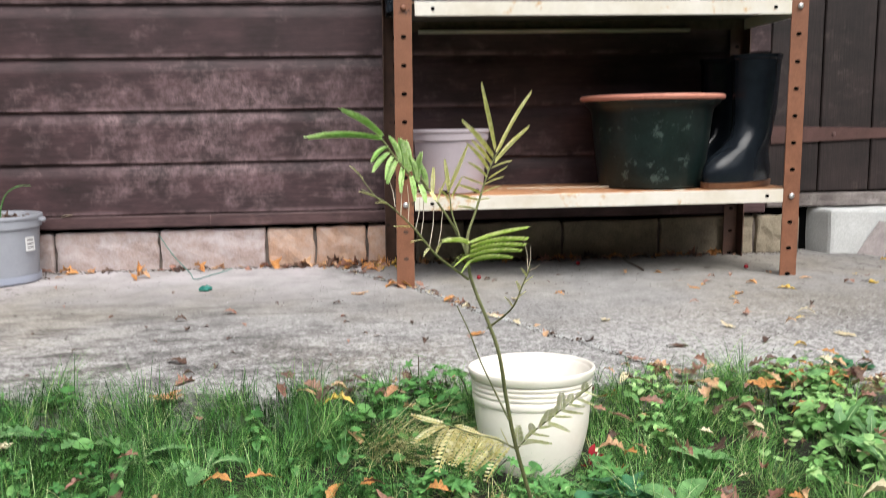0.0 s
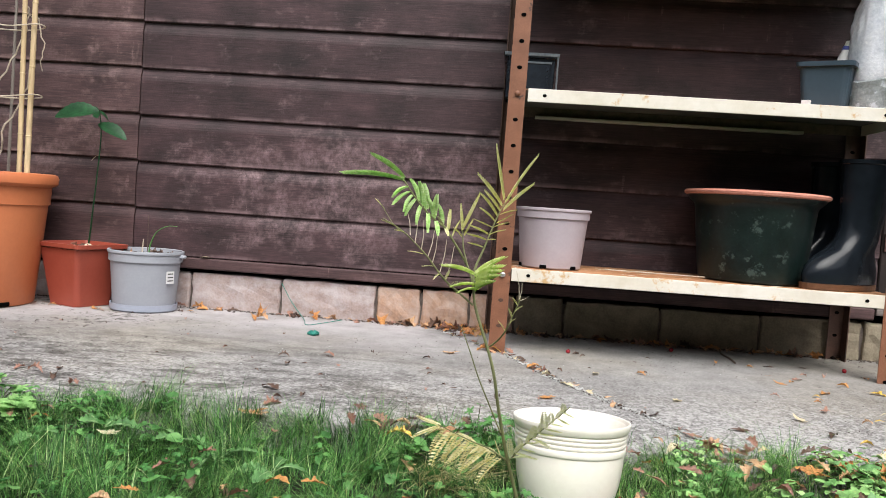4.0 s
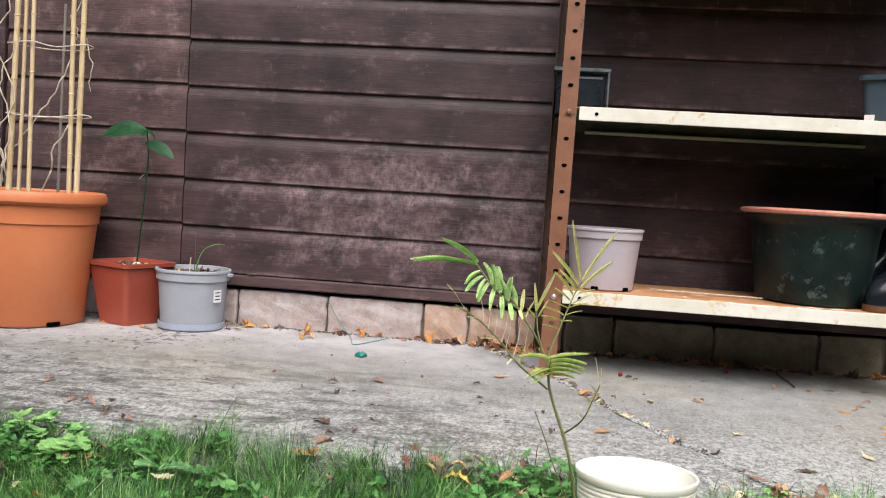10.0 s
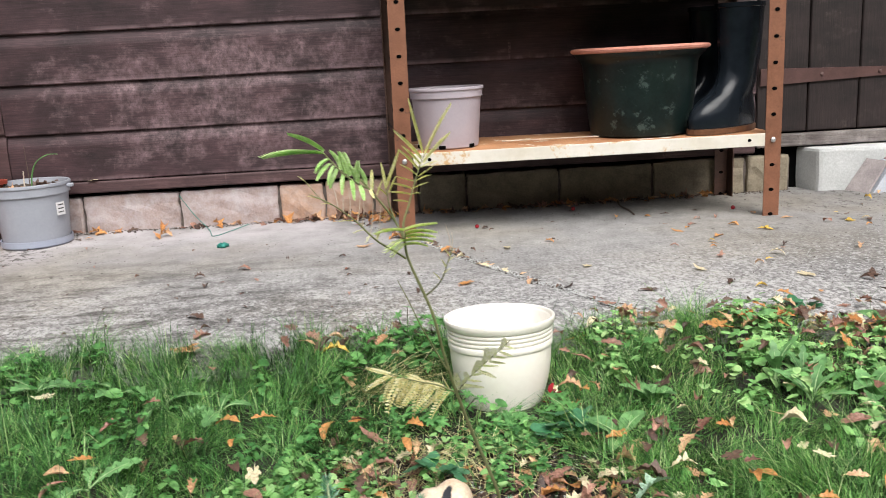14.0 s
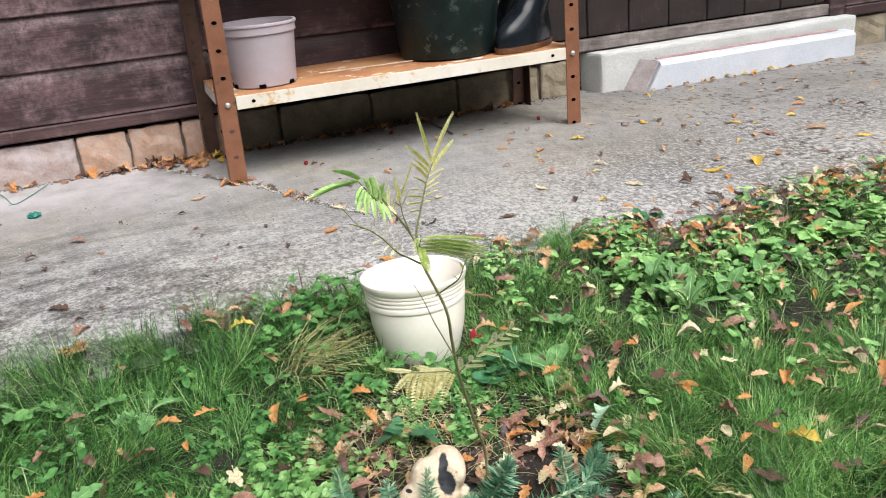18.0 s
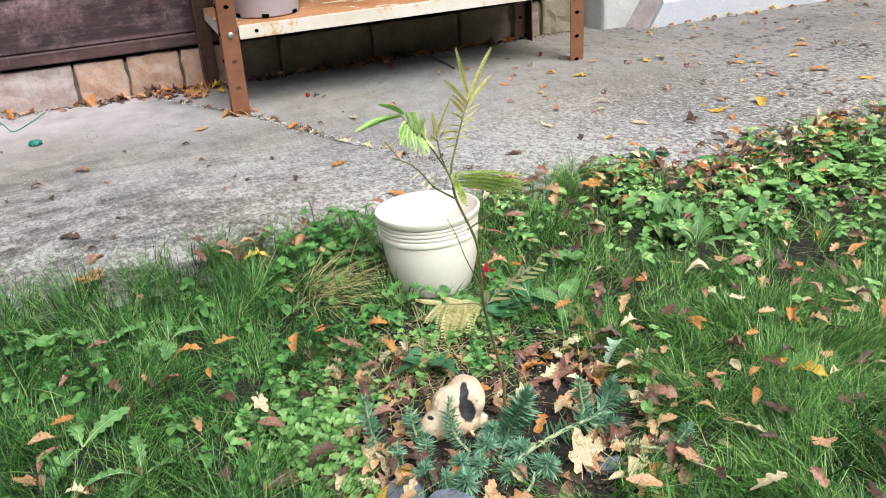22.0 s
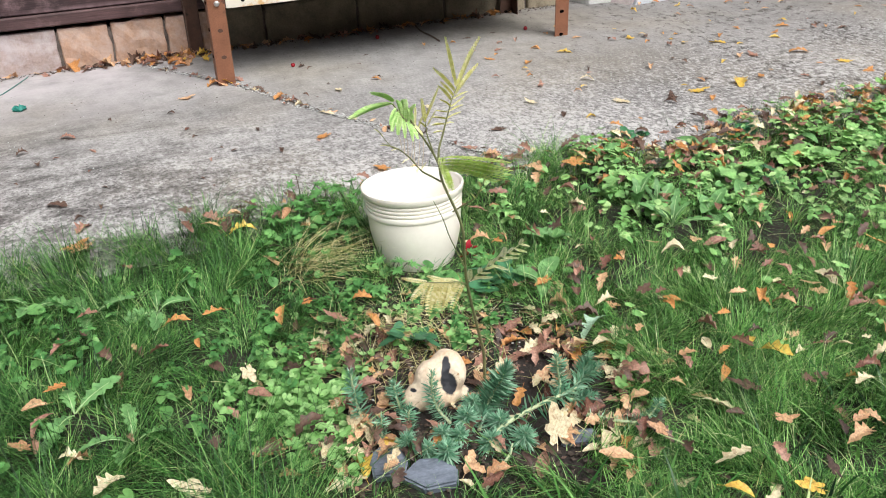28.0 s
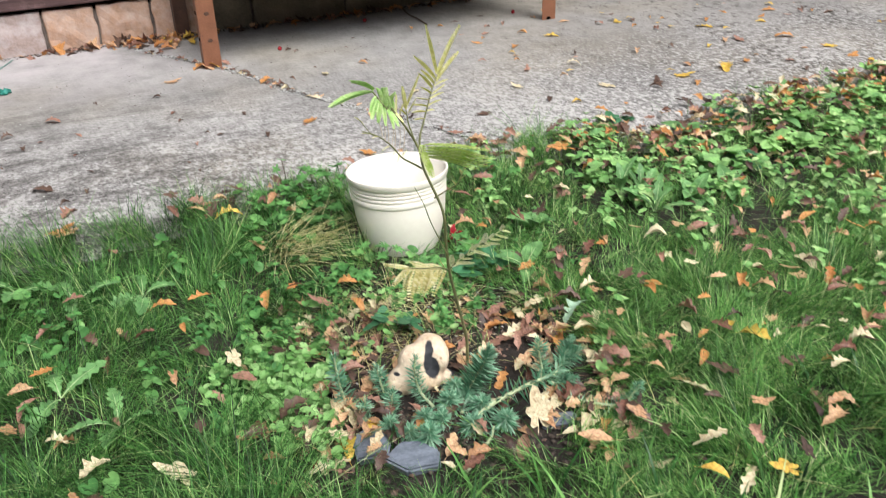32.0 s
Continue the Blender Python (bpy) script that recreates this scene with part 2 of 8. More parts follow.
def board_material(name, dark, light, worn, worn_amount, worn_box, upright=False, foot=None):
    """Stained softwood: long grain, blotches, and worn patches inside a stretch of wall given by (x0, x1, z0, z1).
    upright: the grain stands. foot: height of the lowest board, whose lower edge has lost its stain like those above it."""
    m, t, b = nodes_of(name)
    p = coords(t, True)
    oi = t.nodes.new("ShaderNodeObjectInfo")
    grain = noise_of(t, p, 9, 6, 0.65, (30, 1, 1.2) if upright else (1.5, 1, 45))
    fine = noise_of(t, p, 60, 4, 0.7, (14, 1, 0.6) if upright else (1, 1, 22))
    blotch = noise_of(t, p, 9, 5, 0.6, (1, 1, 1.6))
    col = ramp(t, blotch, (0.3, dark), (0.72, light))
    col = mix(t, 0.6, col, ramp(t, grain, (0.28, grey(0.15)), (0.74, grey(0.84))), "OVERLAY")
    col = mix(t, 0.3, col, ramp(t, fine, (0.3, grey(0.15)), (0.7, grey(0.85))), "OVERLAY")
    sep = t.nodes.new("ShaderNodeSeparateXYZ")
    t.links.new(p, sep.inputs[0])

    def band(sock, lo, hi, soft):
        u = t.nodes.new("ShaderNodeMapRange")
        u.interpolation_type = "SMOOTHSTEP"
        u.inputs["From Min"].default_value, u.inputs["From Max"].default_value = lo - soft, lo + soft
        d = t.nodes.new("ShaderNodeMapRange")
        d.interpolation_type = "SMOOTHSTEP"
        d.inputs["From Min"].default_value, d.inputs["From Max"].default_value = hi + soft, hi - soft
        t.links.new(sock, u.inputs["Value"])
        t.links.new(sock, d.inputs["Value"])
        return math_of(t, "MULTIPLY", u.outputs[0], d.outputs[0])

    x0, x1, z0, z1 = worn_box
    zone = math_of(t, "MULTIPLY", band(sep.outputs[0], x0, x1, 0.14), band(sep.outputs[2], z0, z1, 0.07))
    flake = noise_of(t, p, 28, 7, 0.68, (0.85, 1, 1.25))
    cluster = noise_of(t, p, 10, 3, 0.55, (1, 1, 0.8))
    lift = math_of_plain(t, math_of(t, "ADD", math_of(t, "MULTIPLY", mix(t, 0.2, flake, grain), 0.62), math_of(t, "MULTIPLY", cluster, 0.38)), 0.0)
    lift = math_of(t, "ADD", lift, math_of(t, "MULTIPLY", zone, worn_amount))
    patch = ramp(t, lift, (0.555, grey(0)), (0.72, grey(0.85)))
    crumb = noise_of(t, p, 70, 6, 0.75, (1, 1, 0.7))
    soft_patch = math_of(t, "MULTIPLY", patch, mix(t, 0.22, ramp(t, crumb, (0.38, grey(0.0)), (0.62, grey(1.0))), ramp(t, fine, (0.25, grey(0.1)), (0.7, grey(0.9)))))
    col = mix(t, soft_patch, col, worn)
    # short pale scuffs
    scuff = ramp(t, noise_of(t, p, 26, 2, 0.5, (2.2, 1, 0.35)), (0.715, grey(0)), (0.75, grey(0.45)))
    col = mix(t, math_of(t, "MULTIPLY", scuff, ramp(t, fine, (0.45, grey(0)), (0.6, grey(1)))), col, worn)
    if foot is not None:
        up = t.nodes.new("ShaderNodeMath")
        up.operation = "WRAP"
        up.inputs[1].default_value, up.inputs[2].default_value = foot + 0.1105, foot
        t.links.new(sep.outputs[2], up.inputs[0])
        rim = t.nodes.new("ShaderNodeMapRange")
        rim.inputs["From Min"].default_value, rim.inputs["From Max"].default_value = foot + 0.011, foot + 0.002
        t.links.new(up.outputs[0], rim.inputs["Value"])
        bare = ramp(t, noise_of(t, p, 14, 5, 0.65, (1, 1, 0.2)), (0.44, grey(0)), (0.62, grey(0.6)))
        col = mix(t, math_of(t, "MULTIPLY", rim.outputs[0], bare), col, worn)
    shade = t.nodes.new("ShaderNodeHueSaturation")
    t.links.new(col, shade.inputs["Color"])
    t.links.new(math_of(t, "ADD", math_of(t, "MULTIPLY", oi.outputs["Random"], 0.4), 0.8), shade.inputs["Value"])
    t.links.new(shade.outputs[0], b.inputs["Base Color"])
    b.inputs["Roughness"].default_value = 0.62
    b.inputs["Specular IOR Level"].default_value = 0.4
    bump(t, b, mix(t, 0.5, grain, mix(t, 0.5, fine, patch)), 0.45, 0.002)
    return m


M_BOARD = board_material("brown_stained_boards", (0.021, 0.0117, 0.0126), (0.074, 0.0390, 0.0434), (0.28, 0.187, 0.197), 0.125, (-0.74, 0.06, 0.15, 0.42), foot=0.122)
M_BOARD_PALE = board_material("faded_stained_boards", (0.037, 0.0196, 0.0202), (0.108, 0.060, 0.061), (0.33, 0.22, 0.205), 0.06, (-1.3, -0.9, 0.30, 0.9), foot=0.126)
M_DOOR = board_material("door_planks_stain", (0.0085, 0.0054, 0.0051), (0.031, 0.0198, 0.0188), (0.12, 0.088, 0.08), 0.0, (1.05, 1.5, 0.1, 0.6), upright=True)
M_SILL = board_material("weathered_sill_wood", (0.09, 0.075, 0.07), (0.2, 0.17, 0.16), (0.35, 0.32, 0.3), 0.1, (0.8, 1.8, 0.0, 0.3))
M_STRAP = simple("painted_strap", (0.06, 0.028, 0.024), (0.10, 0.05, 0.044), 0.5, 30, 300, 0.2)
M_BRICK = simple("pale_pink_brick", (0.29, 0.215, 0.190), (0.48, 0.39, 0.365), 0.9, 15, 200, 0.8, spots=(0.26, 0.185, 0.16), spot_scale=26, spot_at=0.52, spot_soft=0.20, vary=0.22, dist=0.002, bloom=(0.54, 0.495, 0.51))
M_BRICK_O = simple("orange_cream_brick", (0.36, 0.215, 0.145), (0.52, 0.345, 0.25), 0.9, 15, 200, 0.8, spots=(0.29, 0.19, 0.14), spot_scale=26, spot_at=0.54, spot_soft=0.18, vary=0.22, dist=0.002, bloom=(0.53, 0.43, 0.385))
# Buff colour, lowered in tone for the shade under the shelving.
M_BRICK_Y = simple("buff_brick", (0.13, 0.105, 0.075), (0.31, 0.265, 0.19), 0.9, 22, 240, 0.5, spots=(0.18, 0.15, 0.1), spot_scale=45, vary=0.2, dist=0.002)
M_MORTAR = simple("grey_mortar", (0.05, 0.041, 0.036), (0.17, 0.14, 0.12), 0.95, 40, 300, 0.6, dist=0.002)
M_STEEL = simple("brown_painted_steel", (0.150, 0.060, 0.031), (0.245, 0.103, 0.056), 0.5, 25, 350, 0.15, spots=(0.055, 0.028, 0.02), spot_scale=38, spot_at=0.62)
# Darker copy of the post paint: shade on the back posts, dirt in filled slots.
M_STEEL_DARK = simple("shade_and_grime_steel", (0.045, 0.022, 0.015), (0.105, 0.050, 0.033), 0.6, 25, 350, 0.2, spots=(0.02, 0.013, 0.010), spot_scale=38, spot_at=0.6)
M_SHELF = simple("cream_enamelled_steel", (0.60, 0.55, 0.45), (0.74, 0.71, 0.65), 0.5, 9, 120, 0.1, spots=(0.56, 0.36, 0.17), spot_scale=16, spot_at=0.595)
# Dark tone for the shade under the shelves, put into the colour.
M_UNDER = simple("shaded_underside", (0.050, 0.052, 0.042), (0.105, 0.105, 0.085), 0.6, 20, 260, 0.2)
# Enamel of the back fold, dimmed in colour for the shade it lies in.
M_FOLD = simple("shade_toned_fold", (0.30, 0.30, 0.235), (0.44, 0.43, 0.34), 0.6, 20, 260, 0.15)
M_RUST = simple("rusted_shelf_top", (0.30, 0.115, 0.045), (0.52, 0.27, 0.13), 0.75, 10, 240, 0.3, spots=(0.72, 0.66, 0.54), spot_scale=16, spot_at=0.57)
M_BOLT = simple("zinc_bolt", grey(0.55), grey(0.7), 0.35, 60, 400, 0.1, metal=0.9)
M_HOLE = simple("dark_slot", grey(0.002), grey(0.004), 1.0, 50, 300, 0.0, spec=0.0)
M_TERRA = simple("terracotta_plastic", (0.53, 0.158, 0.062), (0.61, 0.20, 0.082), 0.5, 6, 120, 0.08)
M_RED = simple("brick_red_plastic", (0.30, 0.055, 0.033), (0.36, 0.075, 0.045), 0.5, 10, 160, 0.08)
M_GREY = simple("grey_plastic", (0.27, 0.285, 0.32), (0.34, 0.355, 0.395), 0.6, 10, 200, 0.1)
M_SAUCER = simple("pale_blue_grey_plastic", (0.30, 0.33, 0.41), (0.38, 0.41, 0.49), 0.5, 12, 200, 0.1)
M_MAUVE = simple("mauve_plastic", (0.36, 0.315, 0.345), (0.425, 0.375, 0.41), 0.5, 10, 200, 0.1)
M_CREAM = simple("cream_glazed_ceramic", (0.86, 0.81, 0.72), (0.92, 0.88, 0.80), 0.3, 9, 150, 0.04)
M_GLAZE = simple("dark_green_glaze", (0.0018, 0.0048, 0.0047), (0.0098, 0.0195, 0.0180), 0.34, 17, 150, 0.3, spec=0.3, spots=(0.045, 0.066, 0.060), spot_scale=26, spot_at=0.585)
M_RIM = simple("terracotta_rim", (0.44, 0.16, 0.115), (0.58, 0.26, 0.19), 0.7, 20, 200, 0.2)
M_BOOT = simple("black_rubber", (0.006, 0.008, 0.011), (0.013, 0.017, 0.022), 0.17, 16, 60, 0.14, spec=0.20, dist=0.002)
M_SOLE = simple("amber_rubber_sole", (0.085, 0.040, 0.020), (0.15, 0.070, 0.034), 0.5, 40, 260, 0.2)
M_BLUEPOT = simple("blue_grey_plastic", (0.030, 0.052, 0.075), (0.048, 0.078, 0.105), 0.42, 14, 220, 0.1)
M_BLACKBOX = simple("black_plastic", (0.006, 0.009, 0.013), (0.020, 0.027, 0.036), 0.2, 20, 260, 0.15, spec=0.6)
M_PAPER = simple("white_paper_label", grey(0.68), grey(0.8), 0.8, 30, 300, 0.05)
M_INK = simple("grey_ink", grey(0.06), grey(0.1), 0.8, 50, 300, 0.0)
M_BAG = simple("cloudy_clear_plastic", (0.55, 0.6, 0.68), (0.80, 0.84, 0.9), 0.22, 26, 160, 0.6, spots=(0.93, 0.95, 0.97), spot_scale=24, spot_at=0.58, dist=0.004)
M_BAG_IN = simple("murky_contents", (0.16, 0.19, 0.18), (0.42, 0.47, 0.5), 0.4, 40, 200, 0.4, spots=(0.62, 0.68, 0.74), spot_scale=40, spot_at=0.56)
M_BOTTLE = simple("white_bottle_plastic", (0.70, 0.70, 0.66), (0.78, 0.78, 0.74), 0.4, 20, 200, 0.05)
M_BLUECAP = simple("blue_plastic", (0.06, 0.08, 0.3), (0.09, 0.11, 0.38), 0.4, 30, 200, 0.05)
M_CANE = simple("bamboo_cane", (0.48, 0.34, 0.18), (0.66, 0.52, 0.32), 0.5, 30, 200, 0.2, stretch=(1, 1, 0.15))
M_CANE_GREY = simple("weathered_cane", (0.16, 0.14, 0.12), (0.27, 0.24, 0.21), 0.7, 30, 200, 0.2, stretch=(1, 1, 0.15))
M_VINE = simple("dry_vine", (0.40, 0.33, 0.25), (0.60, 0.52, 0.42), 0.8, 40, 260, 0.3)
M_SOIL = simple("dark_potting_soil", (0.035, 0.026, 0.02), (0.10, 0.075, 0.06), 0.95, 60, 300, 0.9, spots=(0.26, 0.16, 0.11), spot_scale=120, dist=0.004)
M_STEPC = simple("grey_cast_concrete", (0.40, 0.41, 0.40), (0.54, 0.55, 0.54), 0.9, 12, 240, 0.35, spots=(0.3, 0.28, 0.26), spot_scale=50, spot_at=0.68, dist=0.002)
M_KERB = simple("white_painted_stone", (0.42, 0.45, 0.51), (0.55, 0.58, 0.63), 0.7, 14, 220, 0.3, spots=(0.5, 0.46, 0.44), spot_scale=40, spot_at=0.70)
M_KERB_RED = simple("worn_red_paint", (0.27, 0.13, 0.13), (0.44, 0.30, 0.29), 0.8, 30, 240, 0.3)
M_SLATE = simple("grey_blue_slate", (0.065, 0.080, 0.108), (0.185, 0.215, 0.265), 0.55, 60, 260, 0.7, stretch=(1, 2.2, 1), dist=0.003)
M_FIG = simple("buff_painted_ornament", (0.58, 0.40, 0.25), (0.87, 0.74, 0.58), 0.6, 34, 320, 0.5, spots=(0.46, 0.28, 0.15), spot_scale=60, spot_at=0.63, dist=0.002)


def paint_spots(m, dark, spots):
    """Painted patches with soft ragged edges: rows of middle, radii, lean about y in degrees, in the thing's own space."""
    t = m.node_tree
    b = t.nodes["Principled BSDF"]
    tc = t.nodes.new("ShaderNodeTexCoord").outputs["Object"]
    rag = noise_of(t, tc, 240, 3, 0.6)
    col = b.inputs["Base Color"].links[0].from_socket
    for middle, radii, lean in spots:
        mp = t.nodes.new("ShaderNodeMapping")
        mp.vector_type = "TEXTURE"
        mp.inputs["Location"].default_value, mp.inputs["Scale"].default_value = middle, radii
        mp.inputs["Rotation"].default_value = (0, radians(lean), 0)
        t.links.new(tc, mp.inputs["Vector"])
        far = t.nodes.new("ShaderNodeVectorMath")
        far.operation = "LENGTH"
        t.links.new(mp.outputs[0], far.inputs[0])
        edge = t.nodes.new("ShaderNodeMath")
        t.links.new(far.outputs["Value"], edge.inputs[0])
        t.links.new(math_of(t, "MULTIPLY", rag, 0.5), edge.inputs[1])
        col = mix(t, ramp(t, math_of(t, "MULTIPLY", edge.outputs[0], 0.5), (0.57, grey(1)), (0.66, grey(0))), col, dark)
    t.links.new(col, b.inputs["Base Color"])


paint_spots(M_FIG, (0.022, 0.024, 0.030), (((0.0115, -0.016, 0.0180), (0.0040, 0.018, 0.0130), 20), ((0.0125, -0.016, 0.004), (0.0078, 0.018, 0.0120), -14), ((-0.0270, -0.014, -0.017), (0.0075, 0.014, 0.0062), 0), ((-0.0225, -0.016, 0.0030), (0.0036, 0.010, 0.0020), 0), ((0.042, 0.004, -0.019), (0.011, 0.03, 0.014), 0)))
M_BERRY = simple("red_berry", (0.20, 0.006, 0.014), (0.32, 0.014, 0.022), 0.25, 60, 200, 0.0)
M_STRING = simple("teal_string", (0.015, 0.16, 0.13), (0.03, 0.24, 0.19), 0.6, 60, 300, 0.0)
M_TWIG = simple("brown_twig", (0.05, 0.034, 0.026), (0.12, 0.085, 0.06), 0.85, 60, 300, 0.3)
M_STEM = simple("acacia_stem", (0.15, 0.16, 0.07), (0.25, 0.26, 0.12), 0.6, 60, 300, 0.2)
M_FELT = simple("felt_roof", (0.03, 0.03, 0.03), (0.06, 0.06, 0.06), 0.95, 20, 300, 0.4)

def blades(name, stops, drift):
    """Grass: mostly deep green blades, some fresh ones and a few bleached ones."""
    m, t, b = nodes_of(name)
    g = t.nodes.new("ShaderNodeNewGeometry")
    col = ramp(t, g.outputs["Random Per Island"], *stops)
    col = mix(t, 0.55, col, ramp(t, noise_of(t, g.outputs["Position"], drift, 4), (0.36, (0.26, 0.28, 0.24)), (0.64, (0.76, 0.72, 0.62))), "OVERLAY")
    t.links.new(col, b.inputs["Base Color"])
    b.inputs["Roughness"].default_value = 0.34
    b.inputs["Specular IOR Level"].default_value = 0.24
    tr = t.nodes.new("ShaderNodeBsdfTranslucent")
    t.links.new(col, tr.inputs["Color"])
    ms = t.nodes.new("ShaderNodeMixShader")
    ms.inputs[0].default_value = 0.22
    t.links.new(b.outputs[0], ms.inputs[1])
    t.links.new(tr.outputs[0], ms.inputs[2])
    t.links.new(ms.outputs[0], t.nodes["Material Output"].inputs["Surface"])
    return m


M_GRASS = blades("lush_grass_blades", ((0.0, (0.005, 0.018, 0.006)), (0.34, (0.030, 0.108, 0.026)), (0.68, (0.086, 0.245, 0.060)), (0.93, (0.21, 0.42, 0.130)), (1.0, (0.50, 0.62, 0.32))), 16)
M_GRASS_DRY = blades("drier_grass_blades", ((0.0, (0.006, 0.021, 0.007)), (0.30, (0.038, 0.130, 0.029)), (0.61, (0.110, 0.290, 0.070)), (0.90, (0.27, 0.50, 0.160)), (1.0, (0.60, 0.68, 0.40))), 16)
M_DRYGRASS = leafy("dry_grass", (0.44, 0.43, 0.17), (0.63, 0.57, 0.29), (0.78, 0.72, 0.44), 0.6, 0.3)
M_YELLOWED = leafy("yellowed_blades", (0.16, 0.26, 0.06), (0.26, 0.36, 0.10), (0.44, 0.46, 0.20), 0.45, 0.3)
M_COVER = leafy("ground_cover_leaf", (0.13, 0.31, 0.105), (0.25, 0.48, 0.175), (0.41, 0.61, 0.29), 0.42, 0.25, 26)
M_LIME = leafy("chickweed_leaf", (0.13, 0.30, 0.080), (0.22, 0.43, 0.14), (0.34, 0.55, 0.22), 0.40, 0.25)
M_DOCK = leafy("weed_leaf", (0.09, 0.22, 0.080), (0.14, 0.31, 0.12), (0.21, 0.39, 0.17), 0.42, 0.2, 40)
M_RIB = leafy("pale_midrib", (0.34, 0.52, 0.24), (0.42, 0.58, 0.30), (0.50, 0.64, 0.38), 0.5, 0.2)
M_HERB = leafy("herb_leaf", (0.06, 0.19, 0.06), (0.105, 0.28, 0.09), (0.18, 0.38, 0.13), 0.45, 0.3, 40)
M_IVY = leafy("ivy_leaf", (0.03, 0.12, 0.055), (0.05, 0.17, 0.08), (0.08, 0.22, 0.10), 0.35, 0.15)
M_FRESH = leafy("fresh_frond", (0.46, 0.70, 0.24), (0.58, 0.80, 0.34), (0.72, 0.88, 0.48), 0.5, 0.30)
M_FAN = leafy("yellow_green_frond", (0.56, 0.70, 0.20), (0.68, 0.80, 0.30), (0.84, 0.90, 0.48), 0.5, 0.55)
M_YELLOWING = leafy("yellowing_frond", (0.68, 0.68, 0.26), (0.80, 0.78, 0.38), (0.90, 0.86, 0.54), 0.5, 0.34)
M_PALE_FROND = leafy("pale_frond", (0.56, 0.51, 0.20), (0.70, 0.65, 0.34), (0.82, 0.77, 0.50), 0.55, 0.42)
M_BEADED = leafy("beaded_pale_frond", (0.74, 0.78, 0.42), (0.85, 0.86, 0.55), (0.94, 0.94, 0.72), 0.55, 0.7)
M_SEEDLING = leafy("seedling_leaf", (0.009, 0.043, 0.018), (0.014, 0.062, 0.025), (0.021, 0.082, 0.033), 0.42, 0.2, 40)
M_SPURGE = leafy("spurge_leaf", (0.095, 0.250, 0.150), (0.185, 0.385, 0.240), (0.38, 0.57, 0.42), 0.5, 0.25)
M_SPURGE_STEM = simple("spurge_stem", (0.34, 0.42, 0.22), (0.50, 0.56, 0.36), 0.6, 60, 300, 0.2)
def dead_leaf(name, dark, light, spots):
    """A dry leaf: its own tone from leaf to leaf, blotches, freckles and a faint crinkle."""
    m, t, b = nodes_of(name)
    g = t.nodes.new("ShaderNodeNewGeometry")
    p, isle = g.outputs["Position"], g.outputs["Random Per Island"]
    blotch, freckle = noise_of(t, p, 130, 4, 0.65), noise_of(t, p, 420, 4, 0.7)
    tone = ramp(t, math_of(t, "ADD", math_of(t, "MULTIPLY", isle, 0.55), math_of(t, "MULTIPLY", blotch, 0.5)), (0.25, dark), (0.80, light))
    tone = mix(t, math_of(t, "MULTIPLY", ramp(t, blotch, (0.56, grey(0)), (0.66, grey(1))), 0.65), tone, spots)
    tone = mix(t, 0.7, tone, ramp(t, freckle, (0.3, grey(0.14)), (0.7, grey(0.86))), "OVERLAY")
    vein = noise_of(t, p, 260, 2, 0.5, (1, 1, 0.4))
    tone = mix(t, math_of(t, "MULTIPLY", ramp(t, vein, (0.46, grey(0)), (0.5, grey(1)), (0.54, grey(0))), 0.35), tone, tuple(min(1.0, v * 1.25) for v in light))
    t.links.new(tone, b.inputs["Base Color"])
    b.inputs["Roughness"].default_value = 0.5
    bump(t, b, mix(t, 0.4, blotch, freckle), 0.6, 0.0015)
    tr = t.nodes.new("ShaderNodeBsdfTranslucent")
    t.links.new(tone, tr.inputs["Color"])
    ms = t.nodes.new("ShaderNodeMixShader")
    ms.inputs[0].default_value = 0.22
    t.links.new(b.outputs[0], ms.inputs[1])
    t.links.new(tr.outputs[0], ms.inputs[2])
    t.links.new(ms.outputs[0], t.nodes["Material Output"].inputs["Surface"])
    return m


FALLEN = {
    "orange": dead_leaf("orange_dead_leaf", (0.42, 0.16, 0.045), (0.66, 0.34, 0.12), (0.26, 0.10, 0.045)),
    "yellow": dead_leaf("yellow_dead_leaf", (0.58, 0.36, 0.05), (0.74, 0.52, 0.11), (0.46, 0.22, 0.05)),
    "red_brown": dead_leaf("red_brown_dead_leaf", (0.15, 0.062, 0.044), (0.47, 0.26, 0.19), (0.11, 0.046, 0.034)),
    "brown": dead_leaf("brown_dead_leaf", (0.055, 0.033, 0.028), (0.17, 0.10, 0.07), (0.03, 0.02, 0.018)),
    "cream": dead_leaf("cream_dead_leaf", (0.50, 0.40, 0.24), (0.78, 0.70, 0.48), (0.42, 0.26, 0.13)),
    "tan": dead_leaf("tan_dead_leaf", (0.43, 0.225, 0.115), (0.70, 0.46, 0.27), (0.27, 0.13, 0.07)),
    "mint": dead_leaf("pale_green_dead_leaf", (0.34, 0.52, 0.36), (0.44, 0.62, 0.46), (0.30, 0.44, 0.28)),
}


